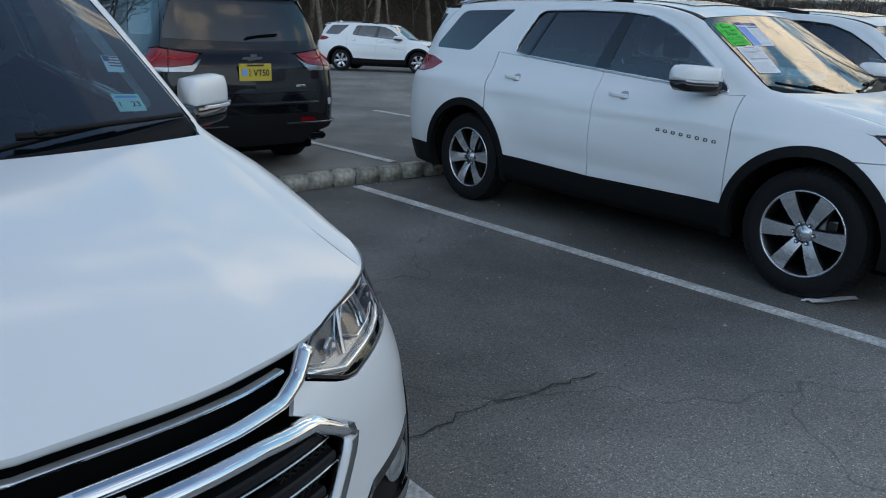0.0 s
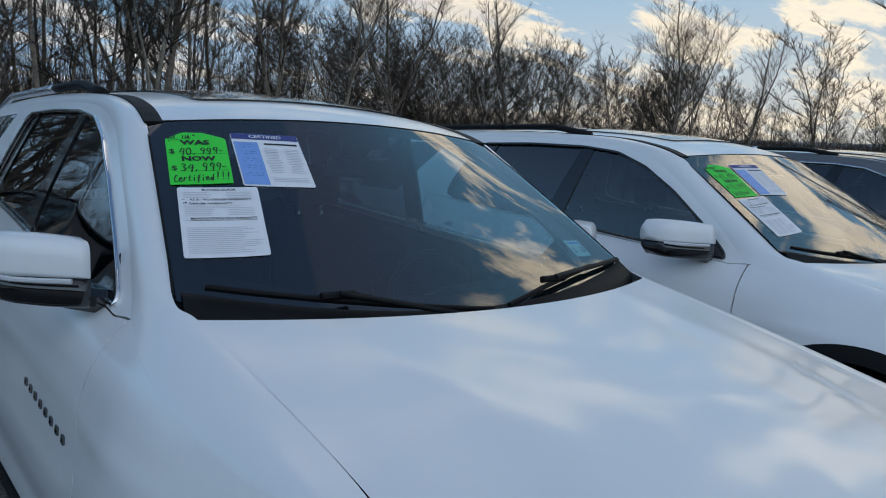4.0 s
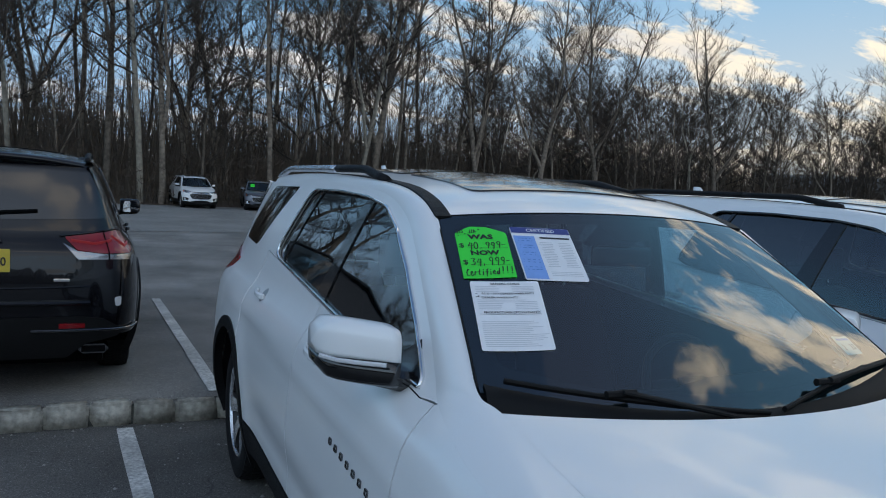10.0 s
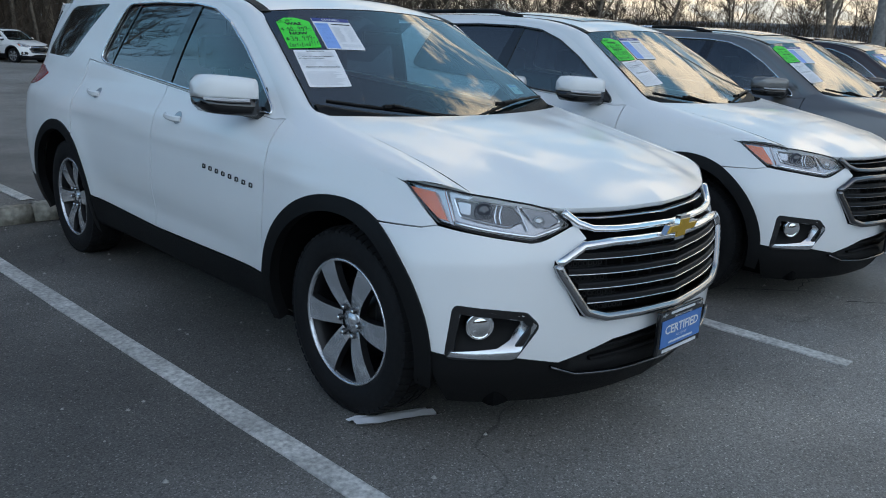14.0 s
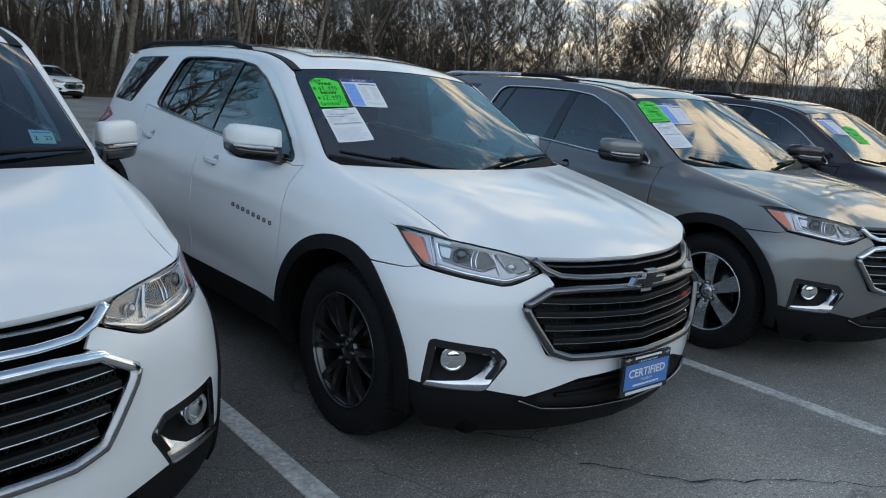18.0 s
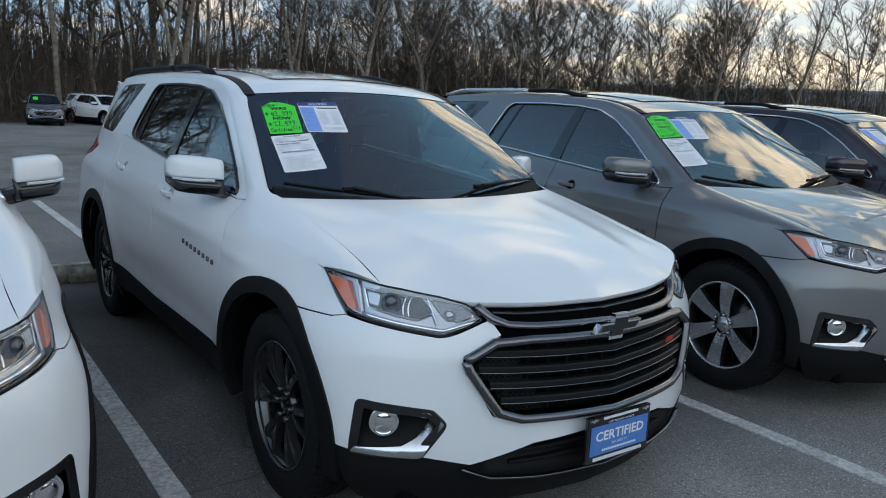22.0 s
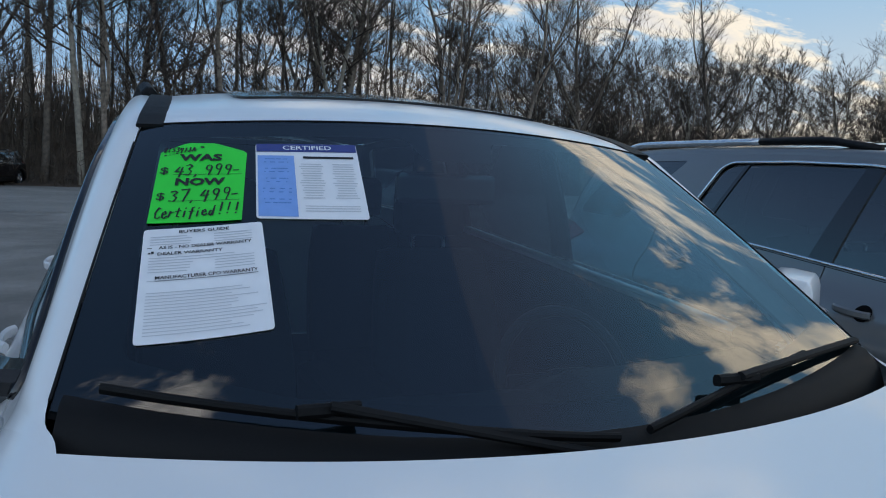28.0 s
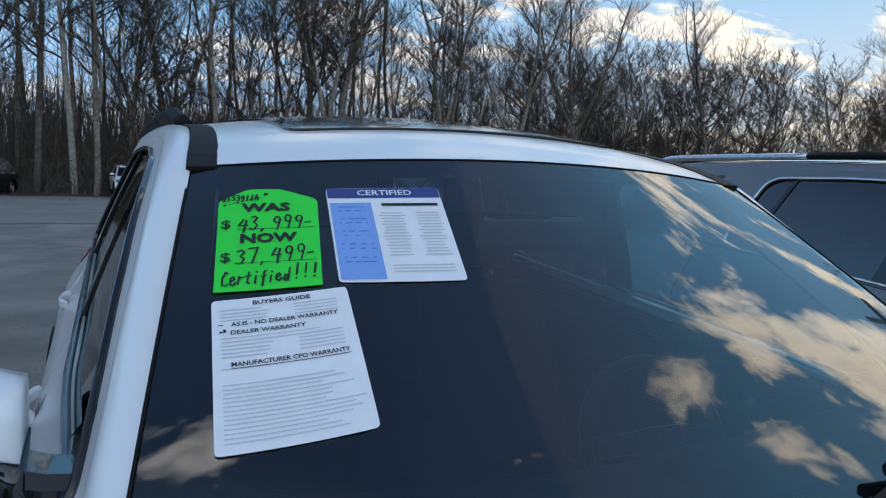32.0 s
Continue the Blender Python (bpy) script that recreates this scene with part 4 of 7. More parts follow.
    P("screen_edge", "windscreen_border", lambda: panel("windscreen_border", [(-1, 0), (1, 0), (1, 1), (-1, 1)], lambda u, w: screen_at(u, 1 - w, -0.008), step=0.08, rim=0,
                                                         holes=[rounded([(-0.93, 0.94), (-0.905, 0.16), (-0.6, 0.12), (0.6, 0.12), (0.905, 0.16), (0.93, 0.94), (0.16, 0.945), (0.12, 0.85), (-0.12, 0.85), (-0.16, 0.945)], 0.03)]), FRIT)
    P("screen_seal", "windscreen_seal", lambda: sweep("windscreen_seal", [screen_at(u, v, 0.0005) for u, v in spaced([(-1, 0.97), (-1, 0), (1, 0), (1, 0.97)], 0.08)], 0.003, 0.004, up=(0, -0.53, 0.84)), CLAD)
    P("cowl", "cowl_panel", lambda: grid_mesh("cowl_panel", [[screen_at(u, v, o) for u in np.linspace(-0.98, 0.98, 25)] for v, o in ((0.955, 0.004), (0.985, 0.010), (1.04, 0.004), (1.10, -0.03))], flip=True), CLAD)
    for k, (u0, v0, u1, v1) in enumerate(((-0.92, 0.945, 0.02, 0.985), (0.10, 0.978, 0.70, 0.912))):
        blade = [screen_at(u0 + (u1 - u0) * i / 10, v0 + (v1 - v0) * i / 10 - 0.018 * math.sin(math.pi * i / 10), 0.022) for i in range(11)]
        w = P(("wiper", k), "wiper", lambda: sweep("wiper", blade, 0.016, 0.012, up=(0, -0.53, 0.84), bevel=0.3), CLAD)
        mid = blade[4 if k == 0 else 5]
        foot = screen_at(0.12 if k == 0 else 0.97, 1.05 if k == 0 else 0.95, 0.012)
        P(("wiper_arm", k), "wiper_arm", lambda: sweep("wiper_arm", [mid + (foot - mid) * i / 6 + np.array((0, -0.01, 0.02)) * (1 - i / 6) for i in range(7)], 0.012, 0.016, up=(0, -0.53, 0.84), bevel=0.3), CLAD, w)
        P(("wiper_block", k), "wiper_joint", lambda: sweep("wiper_joint", [mid + np.array((-0.045, 0, 0.012)), mid + np.array((0.045, 0, 0.012))], 0.022, 0.02, up=(0, -0.53, 0.84), bevel=0.35), CLAD, w)
    P("fin", "antenna_fin", lambda: grid_mesh("antenna_fin", [[(0.022 * c * (1 - k) ** 0.7, 1.80 + 0.14 * q * (1 - 0.55 * k) + 0.05 * k, 1.742 + 0.065 * k) for c, q in ((0, -0.5), (0.8, -0.2), (1, 0.2), (0.6, 0.5), (-0.6, 0.5), (-1, 0.2), (-0.8, -0.2))] for k in (0, 0.35, 0.7, 0.95)], close=True), paint)
    # tailgate
    gate = [(2.045, 1.66), (2.31, 1.46), (2.45, 1.24), (2.51, 1.1), (2.57, 0.45), (TAIL, 0.45), (TAIL, 1.66)]
    P("gate", "tailgate", lambda: panel("tailgate", gate, skin, step=0.06, both=True), paint)
    P("gate_glass", "rear_window", lambda: panel("rear_window", [(2.22, 1.61), (2.50, 1.29), (TAIL, 1.26), (TAIL, 1.63)], lambda s, z: skin(s, z, 0.004), step=0.06, both=True), GLOSSBLACK)
    P("rear_lower", "rear_bumper", lambda: panel("rear_bumper", [(2.50, 0.26), (2.56, 0.445), (TAIL, 0.445), (TAIL, 0.26)], lambda s, z: skin(s, z, 0.004), step=0.06, both=True), CLAD)
    P("spoiler", "roof_spoiler", lambda: grid_mesh("roof_spoiler", [[(0.60 * u * (1 - 0.04 * k), 2.0 + 0.36 * k - 0.09 * k * u * u, 1.70 - 0.02 * k + 0.045 * (1 - u * u) - 0.045 * (j if k < 0.99 else 0.4)) for u in np.linspace(-1, 1, 15)] for k, j in ((0, 0), (0.4, 0), (0.8, 0), (1, 0), (0.9, 1), (0.5, 1))]), paint)
    # --- grille
    back = [(-2.50, 0.745), (-2.66, 0.55), (CENTRE + 0.001, 0.53), (CENTRE + 0.001, 0.938), (-2.56, 0.936), (-2.60, 0.895)]
    grille = P("grille", "grille", lambda: panel("grille", back, lambda s, z: skin(s, z, -0.07), step=0.06, rim=0, both=True), DARK)
    P("hex_top", "grille_frame", lambda: sweep("grille_frame", across([(-2.497, 0.758), (-2.60, 0.816), (-2.73, 0.823), (CENTRE, 0.816)], 0.012, dense=0.03), 0.034, 0.04, bevel=0.35, smooth=True), trim, grille)
    # the lower frame takes darker chrome: the mirrored ground is put into colour
    P("hex_low", "grille_frame", lambda: sweep("grille_frame", across([(-2.497, 0.758), (-2.512, 0.725), (-2.615, 0.580), (-2.70, 0.553), (CENTRE, 0.540)], 0.012, dense=0.03), 0.034, 0.04, up=(0.0, -0.3, 1), bevel=0.35, smooth=True), SHADOWCHROME if trim is CHROME else trim, grille)
    P("brow", "grille_brow", lambda: sweep("grille_brow", across([(-2.535, 0.930), (-2.56, 0.912), (-2.592, 0.890), (-2.653, 0.869), (-2.76, 0.862), (CENTRE, 0.857)], 0.006, dense=0.03), 0.030, 0.035, bevel=0.4, smooth=True), trim, grille)
    P("slot_line", "grille_bar", lambda: sweep("grille_bar", across([(-2.60, 0.905), (-2.70, 0.900), (CENTRE, 0.896)], -0.016, dense=0.05), 0.007, 0.02), trim, grille)
    for k in range(4):
        z0 = 0.772 - 0.054 * k
        s0 = np.interp(z0, [0.56, 0.72, 0.76, 0.80], [-2.66, -2.54, -2.53, -2.60])
        P(("bar", k), "grille_bar", lambda: sweep("grille_bar", across([(s0, z0 + 0.008), (s0 - 0.16, z0 + 0.004), (CENTRE, z0 - 0.010)], -0.012, dense=0.04), 0.022, 0.035, bevel=0.2), GRILLE_BAR, grille)
        P(("bar_line", k), "grille_line", lambda: sweep("grille_line", across([(s0, z0 - 0.001), (s0 - 0.16, z0 - 0.006), (CENTRE, z0 - 0.020)], 0.006, dense=0.04), 0.0045, 0.007, smooth=True), trim, grille)
    for k in range(-5, 6):
        x0 = 0.085 * k
        s0 = CENTRE + abs(x0) * 1.02
        top = np.array(skin(s0, 0.79, -0.045)) * (1 if x0 >= 0 else -1, 1, 1)
        low = np.array(skin(s0, 0.56, -0.045)) * (1 if x0 >= 0 else -1, 1, 1)
        P(("rib", k), "grille_rib", lambda: sweep("grille_rib", [low, top], 0.010, 0.01, up=(1, 0, 0)), CLAD, grille)
    # honeycomb cheeks
    def comb(sg):
        verts, faces = [], []
        rows = 11
        for r in range(rows):
            z0 = 0.585 + 0.0185 * r
            s0 = np.interp(z0, [0.56, 0.72, 0.76, 0.80], [-2.66, -2.535, -2.53, -2.60]) - 0.012
            for c in range(7):
                s1 = s0 - 0.0215 * (c + 0.5 * (r % 2))
                b = len(verts)
                for rad in (0.0105, 0.0065):
                    for a in range(6):
                        w = math.pi / 3 * a + math.pi / 6
                        q = skin(s1 + rad * math.cos(w), z0 + rad * math.sin(w), -0.010)
                        verts.append((q[0] * sg, q[1], q[2]))
                for a in range(6):
                    f = (b + a, b + (a + 1) % 6, b + 6 + (a + 1) % 6, b + 6 + a)
                    faces.append(f if sg > 0 else f[::-1])
        return mesh_of("honeycomb", verts, faces, smooth=False)
    for sg in (-1, 1):
        P(("comb", sg), "grille_honeycomb", lambda: comb(sg), GRILLE_BAR, grille)
    ny = skin(CENTRE, 0.846, 0.028)[1]
    emblem = P("emblem", "emblem", lambda: slab("emblem", bow_tie(0.235, 0.090), 0.022, lambda u, v, w: (u, ny - w + 0.0 * u, 0.846 + v)), CHROME if badge is GOLD else CHROME, grille)
    P("emblem_face", "emblem_face", lambda: slab("emblem_face", bow_tie(0.205, 0.064), 0.004, lambda u, v, w: (u, ny - 0.022 - w, 0.846 + v)), badge, emblem)
    if red_badge:
        q = skin(CENTRE + 0.36, 0.735, 0.012)
        P("red_badge", "side_badge", lambda: slab("side_badge", [(-0.025, -0.008), (0.027, -0.008), (0.032, 0.010), (-0.020, 0.010)], 0.006, lambda u, v, w: (q[0] + u, q[1] + 0.22 * u - w, q[2] + v)), BADGE_RED, grille)
    # --- licence plate
    if plate:
        yy = -2.508
        board = P("plate", "licence_plate", lambda: box_mesh("licence_plate", 0, yy, 0.452, 0.325, 0.018, 0.175, 0.005), GLOSSBLACK)
        at = lambda u, v, w: (u, yy - 0.010 - w, 0.452 + v)
        P("plate_face", "plate_face", lambda: slab("plate_face", [(-0.148, -0.058), (0.148, -0.058), (0.148, 0.052), (-0.148, 0.052)], 0.002, at), PLATE_BLUE, board)

        def words(body, size, width, u0, v0, bold=0.0):
            pts, faces = text_points(body, size, width, bold)
            return mesh_of("text", [at(u0 + a, v0 + b, 0.0035) for a, b in pts], faces, smooth=False)
        P("plate_word", "plate_lettering", lambda: words("CERTIFIED", 0.05, 0.25, 0, 0.012, 0.0012), PAPER, board)
        P("plate_small", "plate_lettering", lambda: words("BACKED BY", 0.014, 0.08, 0, -0.022), PAPER, board)
        P("plate_tiny", "plate_lettering", lambda: words("CERTIFIED PRE-OWNED", 0.011, 0.13, 0, 0.060), PAPER, board)
        for k, (u0, v0, w0, h0) in enumerate([(-0.085 + 0.010 * i, 0.077, 0.007, 0.009) for i in range(18)] + [(-0.125 + 0.0128 * i, -0.073, 0.0095, 0.012) for i in range(20)] + [(-0.085 + 0.010 * i, -0.043, 0.007, 0.008) for i in range(18)]):
            P(("plate_bar", k), "plate_print", lambda: slab("plate_print", [(u0 - w0 / 2, v0 - h0 / 2), (u0 + w0 / 2, v0 - h0 / 2), (u0 + w0 / 2, v0 + h0 / 2), (u0 - w0 / 2, v0 + h0 / 2)], 0.003, at), PAPER, board)
        for k, u0 in enumerate((-0.135, 0.135)):
            P(("plate_tie", k), "plate_mark", lambda: slab("plate_mark", [(u0 + a, 0.076 + b) for a, b in bow_tie(0.04, 0.014)], 0.003, at), CHROME, board)
    # --- wheels
    for cy in (-1.535, 1.535):
        for sg in (-1, 1):
            wheel = new("wheel")
            wheel.parent = car
            wheel.location = (sg * 0.80, cy, 0.385)
            wheel.rotation_euler = (0, 0, 0 if sg > 0 else math.pi)
            roll = rolls[0] if cy < 0 else rolls[1]
            wheel_parts(wheel, rims, roll)
    # --- underside and cabin
    P("floor_pan", "underside", lambda: box_mesh("underside", 0, 0.05, 0.27, 1.45, 4.5, 0.14, 0.03), DARK)
    P("bay", "engine_bay", lambda: box_mesh("engine_bay", 0, -1.75, 0.62, 1.06, 0.95, 0.55, 0.04), DARK)
    if not plain:
        cabin(P)
    else:
        P("cabin_block", "cabin", lambda: box_mesh("cabin", 0, 0.5, 0.8, 1.3, 2.6, 0.7, 0.1), CABIN)
    return car


def wheel_parts(wheel, rims, roll):
    """Tyre, rim, nuts and brake disc of one wheel; its outer face looks to +x."""
    P = lambda key, name, make, mat, parent=wheel: piece(("wheel",) + key, name, make, mat, parent)
    tyre = P(("tyre",), "tyre", lambda: turned("tyre", [(-0.12, 0.262), (-0.125, 0.30), (-0.12, 0.35), (-0.10, 0.378), (-0.04, 0.386), (0.04, 0.386), (0.085, 0.380), (0.108, 0.362), (0.118, 0.33), (0.116, 0.29), (0.102, 0.266), (0.09, 0.262)], 64), RUBBER)

    def tread():
        verts, faces = [], []
        for k in range(64):
            for j, (x0, x1) in enumerate(((0.062, 0.106), (0.012, 0.055), (-0.055, -0.012), (-0.106, -0.062))):
                w0, w1 = 2 * math.pi * (k + 0.5 * (j % 2)) / 64, 2 * math.pi * (k + 0.80 + 0.5 * (j % 2)) / 64
                b = len(verts)
                for w in (w0, w1):
                    for x in (x0, x1):
                        for r in (0.374 if abs(x) < 0.1 else 0.36, 0.3905 if abs(x) < 0.1 else 0.376):
                            verts.append((x, r * math.cos(w), r * math.sin(w)))
                faces += [tuple(b + i for i in f) for f in ((0, 1, 3, 2), (4, 6, 7, 5), (1, 5, 7, 3), (0, 4, 5, 1), (2, 3, 7, 6))]
        return mesh_of("tread", verts, faces, smooth=False)
    tagged(P(("tread",), "tread", tread, RUBBER, tyre), kind="stuff")
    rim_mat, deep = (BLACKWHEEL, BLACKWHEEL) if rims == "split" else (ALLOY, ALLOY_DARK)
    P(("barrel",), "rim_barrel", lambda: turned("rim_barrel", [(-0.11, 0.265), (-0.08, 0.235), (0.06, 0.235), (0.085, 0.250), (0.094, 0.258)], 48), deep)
    P(("lip",), "rim_lip", lambda: turned("rim_lip", [(0.088, 0.250), (0.102, 0.2525), (0.106, 0.258), (0.102, 0.264), (0.092, 0.264)], 64), rim_mat)
    P(("disc",), "brake_disc", lambda: turned("brake_disc", [(0.0, 0.001), (0.02, 0.06), (0.0, 0.075), (0.0, 0.17), (-0.02, 0.17)], 40), STEEL)
    P(("back",), "rim_back", lambda: turned("rim_back", [(-0.05, 0.001), (-0.05, 0.24)], 32), DARK)
    P(("caliper",), "brake_caliper", lambda: box_mesh("brake_caliper", 0.005, 0.14, 0.03, 0.06, 0.07, 0.15, 0.015), STEEL)

    def spoke(width0, width1, x0, x1, off=0.0, thick=0.028):
        rows = []
        for k in np.linspace(0, 1, 7):
            r = 0.055 + (0.252 - 0.055) * k
            w = (width0 + (width1 - width0) * k ** 1.2) / 2
            x = x0 + (x1 - x0) * k + 0.012 * math.sin(math.pi * k)
            o = off * k
            rows.append([(x - thick, o - w - 0.006, r), (x, o - w, r), (x + 0.0015, o, r), (x, o + w, r), (x - thick, o + w + 0.006, r)])
        g = grid_mesh("spoke", rows, flip=True)
        g.polygons.foreach_set("use_smooth", [False] * len(g.polygons))
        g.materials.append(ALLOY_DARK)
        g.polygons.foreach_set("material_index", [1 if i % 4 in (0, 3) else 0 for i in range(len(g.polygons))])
        return g
    n = 6
    for k in range(n):
        a = radians(roll + 360 / n * k)
        if rims == "split":
            for j, off in enumerate((-0.052, 0.052)):
                o = P(("spoke_split", j), "spoke", lambda: spoke(0.030, 0.030, 0.070, 0.088, off), rim_mat)
                o.rotation_euler = (a, 0, 0)
        else:
            o = P(("spoke_broad",), "spoke", lambda: spoke(0.062, 0.104, 0.070, 0.098), rim_mat)
            o.rotation_euler = (a, 0, 0)
        o = P(("nut",), "wheel_nut", lambda: turned("wheel_nut", [(0.060, 0.014), (0.094, 0.014), (0.101, 0.008), (0.102, 0.001)], 8), NUT if rims != "split" else BLACKWHEEL)
        if rims != "split":
            c = P(("nut_cap",), "nut_cap", lambda: turned("nut_cap", [(0.100, 0.009), (0.1045, 0.008), (0.105, 0.001)], 8), CHROME)
            c.location = (-0.010, 0.062 * math.cos(a + 0.5), 0.062 * math.sin(a + 0.5))
        o.location = (-0.010, 0.062 * math.cos(a + 0.5), 0.062 * math.sin(a + 0.5))
    P(("hub",), "hub", lambda: turned("hub", [(0.03, 0.058), (0.064, 0.054), (0.069, 0.044), (0.071, 0.031), (0.077, 0.028), (0.0785, 0.001)], 36), rim_mat)


def cabin(P):
    """Dashboard, wheel, seats and lining, as seen through the glass."""
    P("dash", "dashboard", lambda: grid_mesh("dashboard", [[(x, y + 0.10 * (x / 0.7) ** 2 - 0.02, z + (0.035 if x > 0.15 and k == 2 else 0)) for x in np.linspace(-0.72, 0.72, 19)] for k, (y, z) in enumerate(((-1.42, 1.06), (-1.15, 1.10), (-0.92, 1.115), (-0.82, 1.09), (-0.76, 1.03), (-0.80, 0.85), (-0.85, 0.6)))], flip=True), LEATHER)
    steer = P("steer", "steering_wheel", lambda: turned("steering_wheel", [(0.016 * math.sin(a * math.pi / 4), 0.185 + 0.016 * math.cos(a * math.pi / 4)) for a in range(9)], 32, "y"), LEATHER)
    steer.location, steer.rotation_euler = (0.37, -0.60, 1.02), (radians(-25), 0, 0)
    hub = P("steer_hub", "steering_hub", lambda: joined("steering_hub", [box_mesh("a", 0, -0.01, 0, 0.34, 0.02, 0.05, 0.008), box_mesh("b", 0, -0.02, -0.03, 0.12, 0.05, 0.12, 0.015)]), LEATHER, steer)
    seat_rows = [(-0.38, 0.02, 0.50, 0.30), (0.38, 0.02, 0.50, 0.30), (-0.38, 0.98, 0.50, 0.28), (0.38, 0.98, 0.50, 0.28)]
    for k, (x, y, w, d) in enumerate(seat_rows):
        seat = P(("seat",), "seat", lambda: box_mesh("seat", 0, -0.12, 0.56, 0.50, 0.52, 0.18, 0.05), LEATHER)
        seat.location = (x, y, 0.06)

        def back():
            rows = []
            for t in np.linspace(0, 1, 8):
                w2 = 0.25 - 0.05 * t ** 3
                rows.append([(a * w2, 0.12 + 0.22 * t + b * (0.065 - 0.02 * t), 0.56 + 0.62 * t) for a, b in ((-1, 0.3), (-0.95, 0.9), (-0.5, 1), (0.5, 1), (0.95, 0.9), (1, 0.3), (0.92, -1.1), (0.5, -0.7), (-0.5, -0.7), (-0.92, -1.1))])
            rows.append([(p[0] * 0.8, 0.345, 1.195) for p in rows[-1]])
            return grid_mesh("backrest", rows, close=True)
        P(("backrest",), "backrest", back, LEATHER, seat)
        P(("headrest",), "headrest", lambda: box_mesh("headrest", 0, 0.36, 1.33, 0.27, 0.11, 0.19, 0.045), LEATHER, seat)
        for j, xx in enumerate((-0.06, 0.06)):
            P(("post", j), "headrest_post", lambda: box_mesh("headrest_post", xx, 0.36, 1.22, 0.012, 0.012, 0.12), CHROME, seat)
    P("liner", "headliner", lambda: grid_mesh("headliner", [[roof_at(u, y) * (0.99, 1, 1) - np.array((0, 0, 0.045)) for u in np.linspace(-1, 1, 13)] for y in np.linspace(-0.42, 2.0, 10)]), LINER)
    P("carpet", "cabin_floor", lambda: box_mesh("cabin_floor", 0, 0.55, 0.42, 1.5, 3.1, 0.06), CABIN)
    P("console", "centre_console", lambda: box_mesh("centre_console", 0, -0.25, 0.68, 0.24, 1.1, 0.40, 0.04), LEATHER)
    P("glovebox", "footwell_panel", lambda: box_mesh("footwell_panel", 0, -0.95, 0.75, 1.4, 0.12, 0.55, 0.03), CABIN)
    P("inside_mirror", "rear_view_mirror", lambda: box_mesh("rear_view_mirror", 0, -0.63, 1.50, 0.24, 0.03, 0.07, 0.012), GLOSSBLACK)
    for sg in (-1, 1):
        P(("visor", sg), "pillar_trim", lambda: sweep("pillar_trim", [np.array(RIDGE[i]) * (sg, 1, 1) + np.array((-sg * 0.035, 0.05, -0.02)) for i in range(26, 56, 4)], 0.05, 0.05), LINER)

# ---- the ground ----
def ground_z(y):
    return float(np.interp(y, [2.62, 2.66, 12, 25, 40, 60], [0.0, 0.14, 0.04, -0.08, -0.14, -0.14]))


ASPHALT = material("worn asphalt", (0.116, 0.110, 0.102), 0.80, grain=0.22, grain_scale=90, bump=0.30, bump_scale=190, shine=0.3, stain=0.30, stain_scale=0.8, rough_vary=0.08)
GRAVEL = material("grey gravel", (0.20, 0.195, 0.185), 0.95, grain=0.5, grain_scale=22, bump=0.9, bump_scale=35, stain=0.2, stain_scale=0.5)
LITTER = material("leaf litter", (0.075, 0.052, 0.035), 0.95, grain=0.5, grain_scale=9, bump=0.8, bump_scale=16, stain=0.3, stain_scale=0.3)
LINE_PAINT = material("worn white line paint", (0.52, 0.51, 0.485), 0.75, grain=0.35, grain_scale=45, bump=0.3, bump_scale=130, stain=0.25, stain_scale=4)
KERBSTONE = material("granite block", (0.37, 0.35, 0.30), 0.9, grain=0.3, grain_scale=25, bump=0.7, bump_scale=45, stain=0.35, stain_scale=5, spread=0.18)
MOSS = material("dirt joint", (0.10, 0.10, 0.085), 0.95, grain=0.3, grain_scale=30)
CRACK = material("crack shadow", (0.030, 0.029, 0.028), 0.95, grain=0.2)


